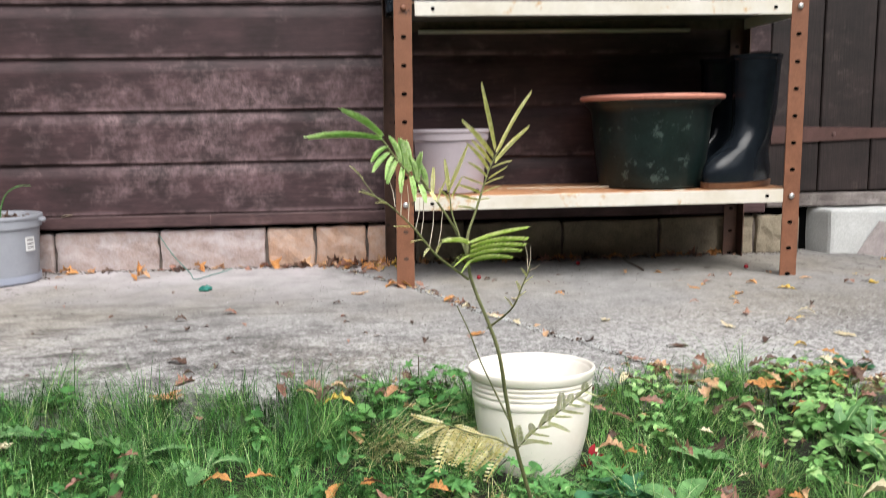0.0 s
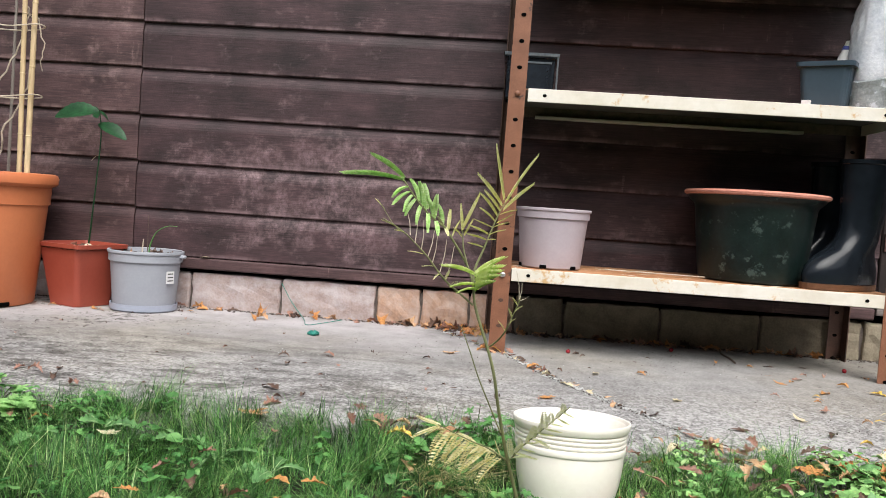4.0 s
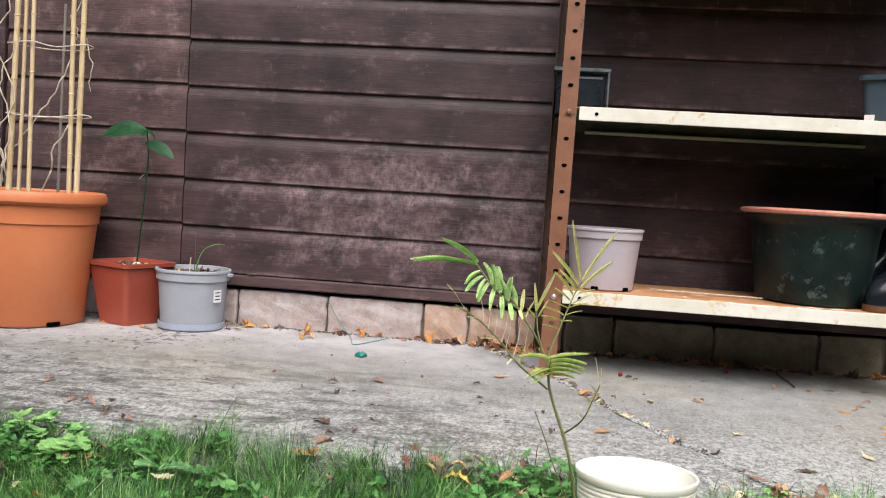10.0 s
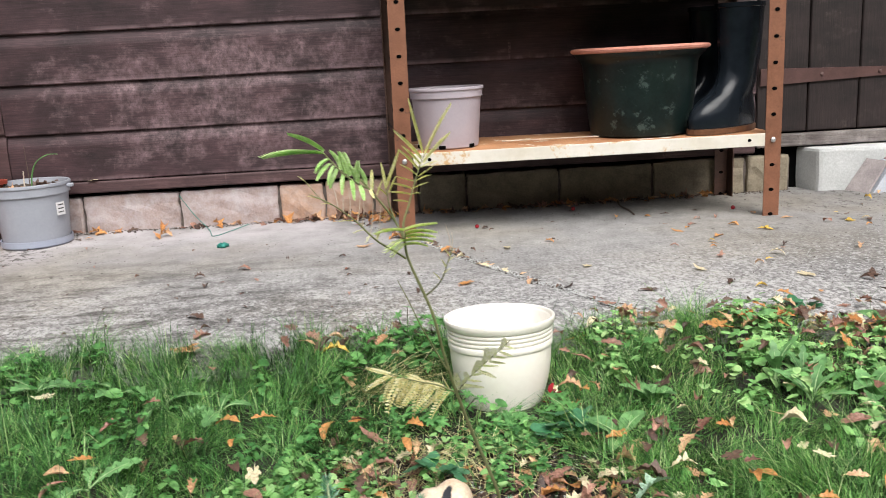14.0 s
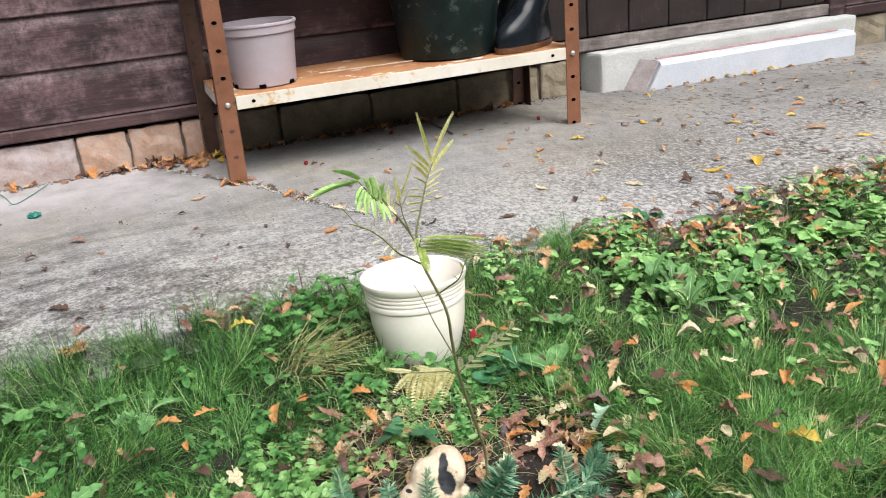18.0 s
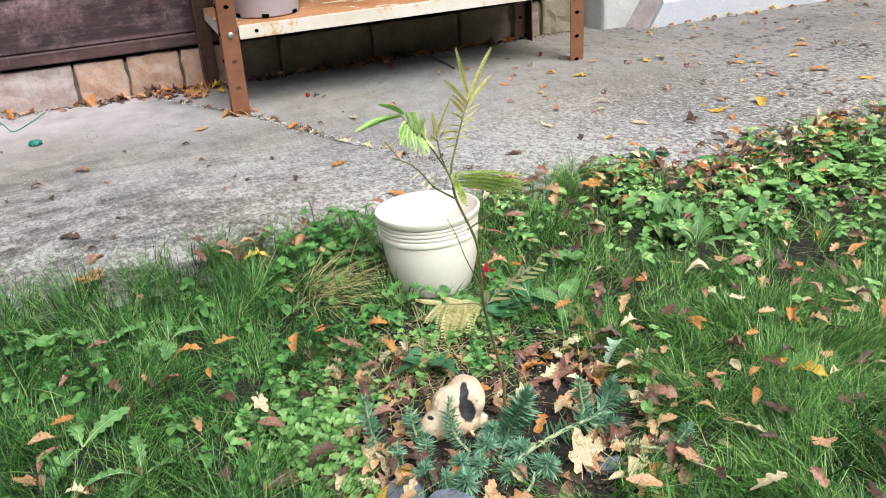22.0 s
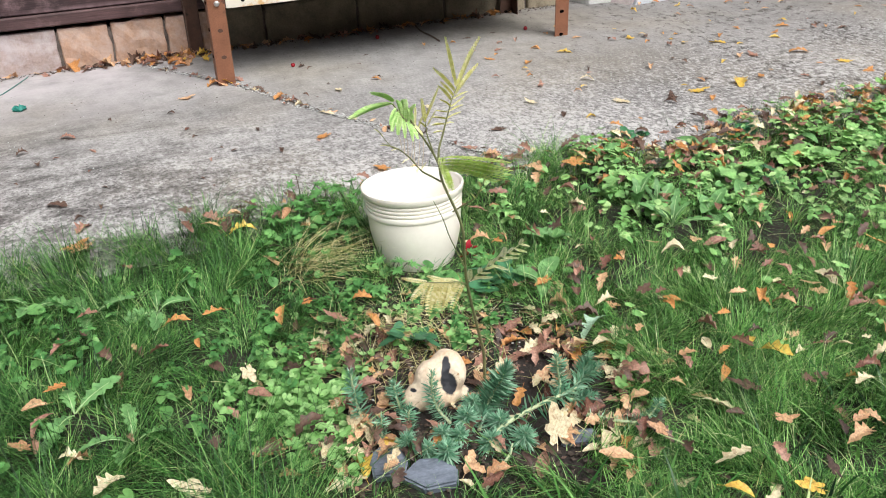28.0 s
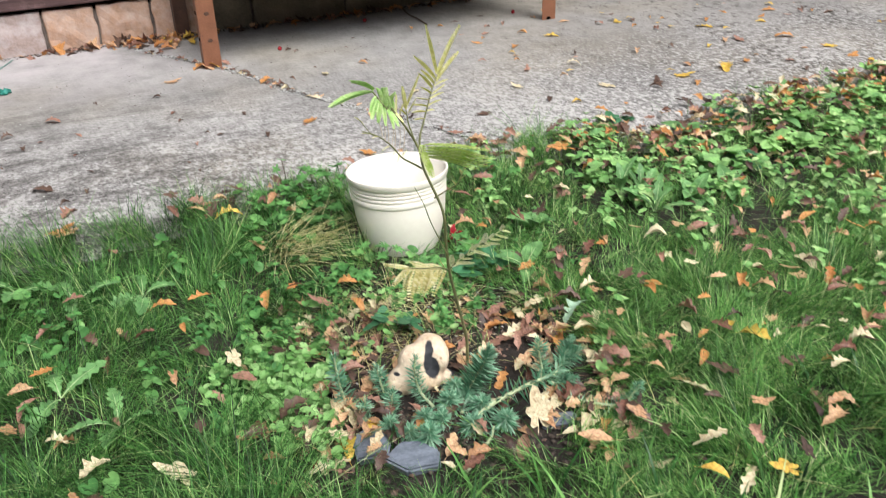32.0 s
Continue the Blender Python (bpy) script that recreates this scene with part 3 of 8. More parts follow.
def concrete_material():
    m, t, b = nodes_of("weathered_concrete")
    p = coords(t, True)
    sep = t.nodes.new("ShaderNodeSeparateXYZ")
    t.links.new(p, sep.inputs[0])
    broad = noise_of(t, p, 3.2, 6, 0.6)
    mid = noise_of(t, p, 24, 7, 0.75, (1, 0.8, 1))
    fine = noise_of(t, p, 190, 4, 0.8, (1, 0.8, 1))
    drag = noise_of(t, p, 26, 6, 0.78, (1.1, 0.7, 1))
    col = ramp(t, broad, (0.3, (0.222, 0.216, 0.212)), (0.7, (0.342, 0.333, 0.324)))
    tan = noise_of(t, p, 1.9, 3, 0.6)
    col = mix(t, math_of(t, "MULTIPLY", ramp(t, tan, (0.45, grey(0)), (0.62, grey(1))), 0.7), col, (1.0, 0.94, 0.82), "MULTIPLY")
    # rougher towards the lawn, trowelled smooth towards the shed
    rough_zone = t.nodes.new("ShaderNodeMapRange")
    rough_zone.inputs["From Min"].default_value, rough_zone.inputs["From Max"].default_value = 1.42, 0.98
    rough_zone.inputs["To Min"].default_value = 0.22
    t.links.new(math_of_plain(t, sep.outputs[1], 0.0), rough_zone.inputs["Value"])
    col = mix(t, 0.30, col, ramp(t, mid, (0.34, grey(0.2)), (0.66, grey(0.76))), "OVERLAY")
    col = mix(t, math_of(t, "MULTIPLY", rough_zone.outputs[0], 0.36), col, ramp(t, drag, (0.36, grey(0.12)), (0.62, grey(0.78))), "OVERLAY")
    col = mix(t, math_of(t, "MULTIPLY", rough_zone.outputs[0], 0.58), col, ramp(t, fine, (0.38, grey(0.08)), (0.62, grey(0.92))), "OVERLAY")
    # towards the lawn the skin has worn off and pale stone shows
    edge = t.nodes.new("ShaderNodeMapRange")
    edge.inputs["From Min"].default_value, edge.inputs["From Max"].default_value = 1.28, 0.92
    t.links.new(sep.outputs[1], edge.inputs["Value"])
    chip = noise_of(t, p, 105, 4, 0.75, (1, 0.75, 1))
    worn = math_of(t, "MULTIPLY", edge.outputs[0], ramp(t, math_of(t, "ADD", chip, math_of(t, "MULTIPLY", broad, 0.18)), (0.585, grey(0)), (0.64, grey(1))))
    col = mix(t, math_of(t, "MULTIPLY", worn, 0.8), col, (0.56, 0.55, 0.54))
    # grime washed off the lawn along the left front
    grime = t.nodes.new("ShaderNodeMapRange")
    grime.inputs["From Min"].default_value, grime.inputs["From Max"].default_value = 0.15, -0.45
    t.links.new(sep.outputs[0], grime.inputs["Value"])
    col = mix(t, math_of(t, "MULTIPLY", math_of(t, "MULTIPLY", grime.outputs[0], edge.outputs[0]), ramp(t, drag, (0.40, grey(1)), (0.62, grey(0.15)))), col, (0.74, 0.73, 0.72), "MULTIPLY")
    ripple = noise_of(t, p, 20, 5, 0.62, (0.62, 1.5, 1))
    front = t.nodes.new("ShaderNodeMapRange")
    front.inputs["From Min"].default_value, front.inputs["From Max"].default_value = 1.50, 1.12
    t.links.new(sep.outputs[1], front.inputs["Value"])
    side = t.nodes.new("ShaderNodeMapRange")
    side.inputs["From Min"].default_value, side.inputs["From Max"].default_value = 0.35, -0.35
    t.links.new(sep.outputs[0], side.inputs["Value"])
    stain = math_of(t, "MULTIPLY", math_of(t, "MULTIPLY", side.outputs[0], front.outputs[0]), ramp(t, math_of(t, "ADD", math_of(t, "MULTIPLY", ripple, 0.7), math_of(t, "MULTIPLY", broad, 0.3)), (0.41, grey(1)), (0.54, grey(0))))
    col = mix(t, stain, col, (0.36, 0.35, 0.345), "MULTIPLY")
    # lime dust by the plinth
    by_wall = t.nodes.new("ShaderNodeMapRange")
    by_wall.inputs["From Min"].default_value, by_wall.inputs["From Max"].default_value = 1.34, 1.66
    t.links.new(sep.outputs[1], by_wall.inputs["Value"])
    left_of = t.nodes.new("ShaderNodeMapRange")
    left_of.inputs["From Min"].default_value, left_of.inputs["From Max"].default_value = 0.12, -0.12
    t.links.new(sep.outputs[0], left_of.inputs["Value"])
    dust = math_of(t, "MULTIPLY", math_of(t, "MULTIPLY", by_wall.outputs[0], left_of.outputs[0]), ramp(t, noise_of(t, p, 7, 5, 0.6), (0.36, grey(0.1)), (0.6, grey(0.75))))
    col = mix(t, dust, col, (0.51, 0.475, 0.492))
    # dark pits and grime
    pit = noise_of(t, p, 58, 6, 0.72, (1.1, 0.75, 1))
    where = noise_of(t, p, 5.5, 4, 0.62)
    off = t.nodes.new("ShaderNodeMapRange")
    off.inputs["From Min"].default_value, off.inputs["From Max"].default_value, off.inputs["To Max"].default_value = 0.35, 0.95, 0.128
    t.links.new(math_of(t, "ABSOLUTE", math_of_plain(t, sep.outputs[0], -0.1)), off.inputs["Value"])
    pits = ramp(t, math_of(t, "ADD", math_of(t, "ADD", pit, off.outputs[0]), math_of(t, "MULTIPLY", where, 0.42)), (0.890, grey(0)), (0.955, grey(1)))
    col = mix(t, math_of(t, "MULTIPLY", pits, 0.8), col, (0.07, 0.062, 0.055))
    # the slab is toned darker towards the door
    door_side = t.nodes.new("ShaderNodeMapRange")
    door_side.inputs["From Min"].default_value, door_side.inputs["From Max"].default_value = 0.35, 1.0
    t.links.new(math_of(t, "ADD", sep.outputs[0], math_of(t, "MULTIPLY", broad, 0.2)), door_side.inputs["Value"])
    col = mix(t, door_side.outputs[0], col, (0.82, 0.81, 0.80), "MULTIPLY")
    stones = math_of(t, "MULTIPLY", math_of(t, "MULTIPLY", door_side.outputs[0], front.outputs[0]), ramp(t, math_of(t, "ADD", chip, math_of(t, "MULTIPLY", where, 0.25)), (0.665, grey(0)), (0.71, grey(0.45))))
    col = mix(t, stones, col, (0.56, 0.55, 0.54))
    t.links.new(col, b.inputs["Base Color"])
    b.inputs["Roughness"].default_value = 0.9
    b.inputs["Specular IOR Level"].default_value = 0.25
    bump(t, b, mix(t, 0.5, math_of(t, "SUBTRACT", mid, pits), mix(t, 0.5, fine, worn)), 0.7, 0.004)
    return m


M_CONCRETE = concrete_material()
M_EARTH = simple("garden_earth", (0.009, 0.007, 0.006), (0.032, 0.024, 0.019), 0.95, 60, 420, 1.0, spots=(0.13, 0.095, 0.075), spot_scale=160, spot_at=0.66, world_space=True, dist=0.006)


def green_further_off(m):
    """Away from the bed the earth is under short turf."""
    t = m.node_tree
    b = t.nodes["Principled BSDF"]
    p = coords(t, True)
    far = t.nodes.new("ShaderNodeVectorMath")
    far.operation = "DISTANCE"
    far.inputs[1].default_value = (0.1, 0.5, 0.0)
    t.links.new(p, far.inputs[0])
    fade = t.nodes.new("ShaderNodeMapRange")
    fade.inputs["From Min"].default_value, fade.inputs["From Max"].default_value = 0.7, 1.3
    t.links.new(far.outputs["Value"], fade.inputs["Value"])
    turf = ramp(t, noise_of(t, p, 25, 6, 0.75), (0.35, (0.020, 0.055, 0.012)), (0.65, (0.075, 0.155, 0.035)))
    t.links.new(mix(t, fade.outputs[0], b.inputs["Base Color"].links[0].from_socket, turf), b.inputs["Base Color"])


green_further_off(M_EARTH)


# ---- ground, concrete ----
def lawn_z(x, y):
    """Height of the earth: it falls a little away from the concrete."""
    fall = -0.012 - 0.028 * min(max((0.86 - y) / 0.22, 0.0), 1.0)
    near = max(0.0, 1.0 - abs(x) / 3.0) * max(0.0, 1.0 - abs(y - 0.4) / 3.0)
    return fall + near * 0.010 * noise.noise(Vector((x * 5, y * 5, 0.3))) + near * 0.005 * noise.noise(Vector((x * 21, y * 21, 1.7)))


def build_ground():
    xs = [3.0 * math.sinh(u) / math.sinh(3.2) * 20 for u in np.linspace(-3.2, 3.2, 150)]
    ys = [0.4 + 3.0 * math.sinh(u) / math.sinh(3.2) * 20 for u in np.linspace(-3.2, 3.2, 150)]
    xs = [x * (1 if abs(x) < 50 else 4) for x in xs]
    ys = [y * (1 if abs(y) < 50 else 4) for y in ys]
    verts = [(x, y, lawn_z(x, y) if y < 0.86 else -0.05) for y in ys for x in xs]
    n = len(xs)
    faces = [(j * n + i, j * n + i + 1, (j + 1) * n + i + 1, (j + 1) * n + i) for j in range(n - 1) for i in range(n - 1)]
    tagged(new("ground", raw_mesh("ground", verts, faces, M_EARTH, True)), "dark earth of a rough garden lawn", "ground", kind="structure")


build_ground()


def crack_x(y):
    line = ((0.86, 0.335), (0.98, 0.272), (1.10, 0.203), (1.257, 0.122), (1.449, 0.045), (1.60, -0.05), (1.80, -0.16))
    for (y0, x0), (y1, x1) in zip(line, line[1:]):
        if y <= y1 or y1 == 1.80:
            f = (y - y0) / (y1 - y0)
            return x0 + (x1 - x0) * f + 0.010 * noise.noise(Vector((y * 22, 3.1, 0))) + 0.006 * noise.noise(Vector((y * 70, 9.1, 0)))


def slab_edge(x):
    return 0.845 - 0.058 * math.exp(-((x - 0.60) / 0.075) ** 2) - 0.022 * math.exp(-((x - 0.76) / 0.07) ** 2) + 0.020 * noise.noise(Vector((x * 6, 0.2, 5))) + 0.010 * noise.noise(Vector((x * 25, 0.7, 5)))


def slab(side):
    """One half of the broken concrete path, up to the crack."""
    v = np.linspace(0, 1, 64)
    u = np.linspace(0, 1, 460)
    verts, faces = [], []
    for b in v:
        for a in u:
            y = 0.845 + b * (1.80 - 0.845)
            cx = crack_x(y)
            x = cx - 0.0022 - a * (4.0 + cx) if side < 0 else cx + 0.0022 + a * (4.5 - cx)
            y = slab_edge(x) + b * (1.80 - slab_edge(x))
            z = 0.0025 * noise.noise(Vector((x * 4, y * 4, 2))) + 0.0016 * noise.noise(Vector((x * 30, y * 30, 7)))
            z -= 0.010 * max(0.0, 1 - b / 0.05)
            verts.append((x, y, z))
    w = len(u)
    for j in range(len(v) - 1):
        for i in range(w - 1):
            q = (j * w + i, j * w + i + 1, (j + 1) * w + i + 1, (j + 1) * w + i)
            faces.append(q if side > 0 else q[::-1])
    # front edge and the side along the crack go down
    base = len(verts)
    verts += [(x, y + 0.004, -0.09) for x, y, _ in verts[:w]]
    for i in range(w - 1):
        q = (i, base + i, base + i + 1, i + 1)
        faces.append(q if side > 0 else q[::-1])
    base = len(verts)
    verts += [(verts[j * w][0], verts[j * w][1], -0.02) for j in range(len(v))]
    for j in range(len(v) - 1):
        q = (j * w, (j + 1) * w, base + j + 1, base + j)
        faces.append(q if side > 0 else q[::-1])
    me = raw_mesh("pavement", verts, faces, M_CONCRETE, True)
    return tagged(new("pavement", me), "weathered grey concrete slab, pitted and worn pale", "pavement", kind="structure")


slab(-1)
slab(1)

# ---- shed wall ----
WALL_Y = 1.757
wall = thing("wall_north", "dark brown timber shed wall of lapped boards", "wall", kind="structure")


def lap_board(x0, x1, z0, height, cove=0.0085, tilt=0.0):
    """One shiplap board: flat face, hollowed top where the next board laps over."""
    prof = [(0.016, 0.0), (0.0015, 0.0), (0.0, 0.002), (0.0, height * 0.73), (0.0008, height * 0.78), (0.003, height * 0.85),
            (cove * 0.8, height * 0.93), (cove, height + 0.001), (0.016, height + 0.001)]
    bm = bmesh.new()
    n = max(2, int((x1 - x0) / 0.12))
    rows = []
    for i in range(n + 1):
        x = x0 + (x1 - x0) * i / n
        dz = 0.0015 * noise.noise(Vector((x * 3, z0 * 17, 4))) + tilt * (x - x0)
        dy = 0.0012 * noise.noise(Vector((x * 2.3, z0 * 31, 8)))
        rows.append([bm.verts.new((x, WALL_Y + y + dy, z0 + z + dz)) for y, z in prof])
    for a, b in zip(rows, rows[1:]):
        for k in range(len(prof) - 1):
            bm.faces.new((a[k], b[k], b[k + 1], a[k + 1]))
    bm.faces.new(rows[0])
    bm.faces.new(rows[-1][::-1])
    return bm


PITCH = 0.1105
for i in range(20):
    z = 0.122 + PITCH * i
    part("board", lap_board(-0.869, 0.858, z, PITCH), M_BOARD, wall)
    part("board", lap_board(-1.335, -0.8715, z + 0.004, PITCH), M_BOARD_PALE, wall)
    part("board", lap_board(-3.6, -1.40, z, PITCH), M_BOARD, wall)
    part("board", lap_board(1.83, 4.2, z, PITCH), M_BOARD, wall)
part("bottom_board", box_bm(-0.869, 0.858, WALL_Y - 0.006, WALL_Y + 0.014, 0.094, 0.120, bevel=0.003), M_BOARD_PALE, wall)
part("bottom_board", box_bm(-1.335, -0.8715, WALL_Y - 0.004, WALL_Y + 0.014, 0.093, 0.122, bevel=0.003), M_BOARD_PALE, wall)
part("bottom_board", box_bm(1.83, 4.2, WALL_Y - 0.004, WALL_Y + 0.014, 0.091, 0.120, bevel=0.003), M_BOARD, wall)
part("corner_post", box_bm(-1.398, -1.337, WALL_Y - 0.012, WALL_Y + 0.03, 0.0, 2.33, bevel=0.003), M_BOARD, wall)
part("door_post", box_bm(1.772, 1.828, WALL_Y - 0.004, WALL_Y + 0.05, 0.085, 2.33, bevel=0.003), M_BOARD, wall)
# Near-black sheet, so the gaps above the plinth read as deep shade.
part("sheathing", box_bm(-3.6, 4.2, WALL_Y + 0.03, WALL_Y + 0.08, -0.05, 2.35), M_HOLE, wall)
for i in range(6):
    z = 0.122 + PITCH * i
    for x in (-0.30, 0.26):
        bm = bmesh.new()
        bmesh.ops.create_icosphere(bm, subdivisions=1, radius=0.0016, matrix=Matrix.Translation((x + rng.uniform(-0.006, 0.006), WALL_Y, z + 0.062 + rng.uniform(-0.008, 0.008))))
        part("nail", bm, M_STEEL_DARK, wall)
# Unseen eave, added overhead; it keeps some sky light off the wall.
roof = tagged(new("shed_roof", mesh_of("shed_roof", box_bm(-3.8, 4.4, 1.52, 4.2, 2.35, 2.42, bevel=0.01), M_FELT)), "dark felt shed roof edge added out of view", "roof", kind="structure")

# plinth of bricks
plinth = thing("plinth", "low brick plinth under the shed boards", "plinth", kind="structure")
part("mortar", box_bm(-1.9, 0.95, 1.7712, 1.80, -0.03, 0.076), M_MORTAR, plinth)
part("mortar", box_bm(1.80, 3.2, 1.772, 1.80, -0.03, 0.090), M_MORTAR, plinth)
joints = [-1.88, -1.66, -1.44, -1.22, -1.0, -0.785, -0.725, -0.503, -0.273, -0.166, -0.053, 0.055, 0.168, 0.39, 0.615, 0.84, 0.948]
joints_b = [1.80, 2.02, 2.24, 2.46, 2.68, 2.9, 3.12]


def brick_bm(w, seed):
    bm = box_bm(0.0026, w - 0.0026, 0.0, 0.03, -0.02, 0.085, bevel=0.006, seg=2)
    bmesh.ops.subdivide_edges(bm, edges=[e for e in bm.edges if e.calc_length() > 0.05], cuts=4, use_grid_fill=True)
    for v in bm.verts:
        v.co += 0.0046 * Vector((noise.noise(v.co * 40 + Vector((seed, 0, 0))), noise.noise(v.co * 40 + Vector((0, seed, 0))), noise.noise(v.co * 40 + Vector((0, 0, seed)))))
    return bm


for k, (a, b) in enumerate(zip(joints, joints[1:])):
    # From the shelving on the bricks are buff, darkened for the shade there.
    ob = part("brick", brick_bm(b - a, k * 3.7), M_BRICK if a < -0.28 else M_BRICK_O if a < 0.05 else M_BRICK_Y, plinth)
    ob.location = (a, 1.7635 + rng.uniform(-0.002, 0.002), rng.uniform(-0.002, 0.002))
for k, (a, b) in enumerate(zip(joints_b, joints_b[1:])):
    ob = part("brick", brick_bm(b - a, k * 5.1), M_BRICK_Y, plinth)
    ob.location = (a, 1.7635, 0)

# plank door with its strap hinge, over a timber sill
door = thing("door_1", "dark brown plank door with a long strap hinge, closed", "door", kind="structure")
x = 0.866
k = 0
while x < 1.76:
    w = min(0.124, 1.77 - x)
    ob = part("plank", box_bm(x + 0.0015, x + w - 0.0015, 1.772, 1.792, 0.138, 2.1, bevel=0.0025), M_DOOR, door)
    x += w
    k += 1
bm = bmesh.new()
vs = [bm.verts.new(p) for p in ((0.872, 1.7665, 0.249), (1.40, 1.7665, 0.268), (1.40, 1.7665, 0.274), (0.872, 1.7665, 0.289))]
f = bm.faces.new(vs)
ext = bmesh.ops.extrude_face_region(bm, geom=[f])
bmesh.ops.translate(bm, verts=[e for e in ext["geom"] if isinstance(e, bmesh.types.BMVert)], vec=(0, 0.005, 0))
strap = part("strap_hinge", bm, M_STRAP, door, "red-brown painted strap hinge")
for sx in (0.91, 1.02, 1.16, 1.32):
    bm = bmesh.new()
    bmesh.ops.create_icosphere(bm, subdivisions=2, radius=0.005, matrix=Matrix.Translation((sx, 1.766, 0.269)) @ Matrix.Diagonal((1, 0.5, 1, 1)))
    part("rivet", bm, M_STRAP, strap)
whole("door_sill", box_bm(0.864, 1.79, 1.758, 1.80, 0.104, 0.134, bevel=0.004, seg=2), M_SILL, "weathered grey timber sill under the plank door", "sill", kind="structure")


def rough_block(x0, x1, y0, y1, z0, z1, cuts=10, amp=0.003, bevel=0.008):
    bm = box_bm(x0, x1, y0, y1, z0, z1, bevel=bevel, seg=2)
    bmesh.ops.subdivide_edges(bm, edges=[e for e in bm.edges if e.calc_length() > 0.08], cuts=cuts, use_grid_fill=True)
    for v in bm.verts:
        v.co += amp * Vector([noise.noise(v.co * 18 + Vector((s, 0, 0))) for s in (0, 5, 9)])
    return bm


step_bm = rough_block(0.997, 1.835, 1.716, 1.80, -0.02, 0.100)
for v in step_bm.verts:
    if v.co.x < 1.02:
        v.co.x -= 0.30 * (v.co.y - 1.716)
whole("doorstep", step_bm, M_STEPC, "pale grey cast concrete doorstep by the shed door", "doorstep")
# the kerb stone that lies against the step, slanted at one end, with a worn red top edge
kerb = thing("kerb_stone", "white painted kerb stone with worn red paint along its top", "kerb stone")
bm = bmesh.new()
sect = ((1.655, -0.02), (1.655, 0.058), (1.664, 0.068), (1.699, 0.070), (1.699, -0.02))
ends = []
for n in range(15):
    u = n / 14
    ends.append([bm.verts.new((1.085 + (0.055 * (z + 0.02) / 0.09 if u == 0 else 0) + u * 0.69 + 0.002 * noise.noise(Vector((u * 30, z * 50, 1))),
                               y + 0.002 * noise.noise(Vector((u * 9, z * 40, 3))), z + 0.002 * noise.noise(Vector((u * 12, y * 40, 6))))) for y, z in sect])
for a, b in zip(ends, ends[1:]):
    for k in range(5):
        bm.faces.new((a[k], b[k], b[(k + 1) % 5], a[(k + 1) % 5]))
bm.faces.new(ends[0])
bm.faces.new(ends[-1][::-1])
part("stone", bm, M_KERB, kerb)
part("painted_edge", box_bm(1.142, 1.74, 1.686, 1.698, 0.069, 0.0738, bevel=0.001), M_KERB_RED, kerb, "worn red paint")
bm = bmesh.new()
q = [bm.verts.new(p) for p in ((1.086, 1.656, -0.005), (1.062, 1.712, -0.005), (1.112, 1.712, 0.069), (1.134, 1.664, 0.067))]
bm.faces.new(q)
ext = bmesh.ops.extrude_face_region(bm, geom=list(bm.faces))
bmesh.ops.translate(bm, verts=[e for e in ext["geom"] if isinstance(e, bmesh.types.BMVert)], vec=(-0.004, 0, 0.003))
part("broken_end", bm, simple("broken_stone", (0.25, 0.22, 0.22), (0.42, 0.37, 0.36), 0.9, 40, 260, 0.5), kerb, "rough broken grey end")
# bottle standing at the far end of the wall
far_bottle = thing("glass_bottle", "green tinted bottle standing on the concrete by the shed", "bottle", at=(2.045, 1.80, 0.0))
part("body", lathe([(0, 0), (0.055, 0), (0.058, 0.01), (0.056, 0.14), (0.04, 0.19), (0.016, 0.22), (0.016, 0.26), (0, 0.26)], 28), simple("green_glass_like", (0.13, 0.17, 0.16), (0.25, 0.30, 0.29), 0.15, 14, 120, 0.1), far_bottle, smooth=True)

# unseen fences added behind and beside to block low sky; they close the garden
for name, a in (("wall_south", (-5.5, 5.5, -3.4, -3.3, -0.1, 2.3)), ("wall_west", (-5.6, -5.5, -3.4, 1.75, -0.1, 2.3)), ("wall_east", (5.5, 5.6, -3.4, 1.75, -0.1, 2.3))):
    whole(name, box_bm(*a), M_BOARD, "plain dark fence added out of view to block low sky", "fence", kind="structure")

# ---- steel shelving ----
rack = thing("shelving_unit", "brown painted steel shelving unit with rusty cream shelves", "shelving")


def angle_post(x, y, dx, dy, foot=0.0, top=1.62):
    """Slotted angle: one leg faces the front, one faces the side. dx, dy: the way its legs point."""
    bm = bmesh.new()
    w, t = 0.033, 0.0022
    box(bm, min(x, x + dx * w), max(x, x + dx * w), min(y, y + dy * t), max(y, y + dy * t), foot, top)
    box(bm, min(x, x + dx * t), max(x, x + dx * t), min(y + dy * t, y + dy * w), max(y + dy * t, y + dy * w), foot, top)
    return bm


def slot_bm():
    bm = bmesh.new()
    bmesh.ops.create_cone(bm, cap_ends=True, segments=10, radius1=0.0045, radius2=0.0045, depth=0.0012)
    bmesh.ops.transform(bm, verts=bm.verts, matrix=Matrix.Rotation(radians(90), 4, "X") @ Matrix.Diagonal((1.15, 0.8, 1, 1)))
    return bm


SLOT = mesh_of("slot", slot_bm(), M_HOLE)
SLOT_FILLED = mesh_of("slot", slot_bm(), M_STEEL_DARK)


def bolt_bm():
    bm = bmesh.new()
    bmesh.ops.create_uvsphere(bm, u_segments=12, v_segments=8, radius=0.0055)
    for v in bm.verts:
        v.co.y *= 0.6
    return bm


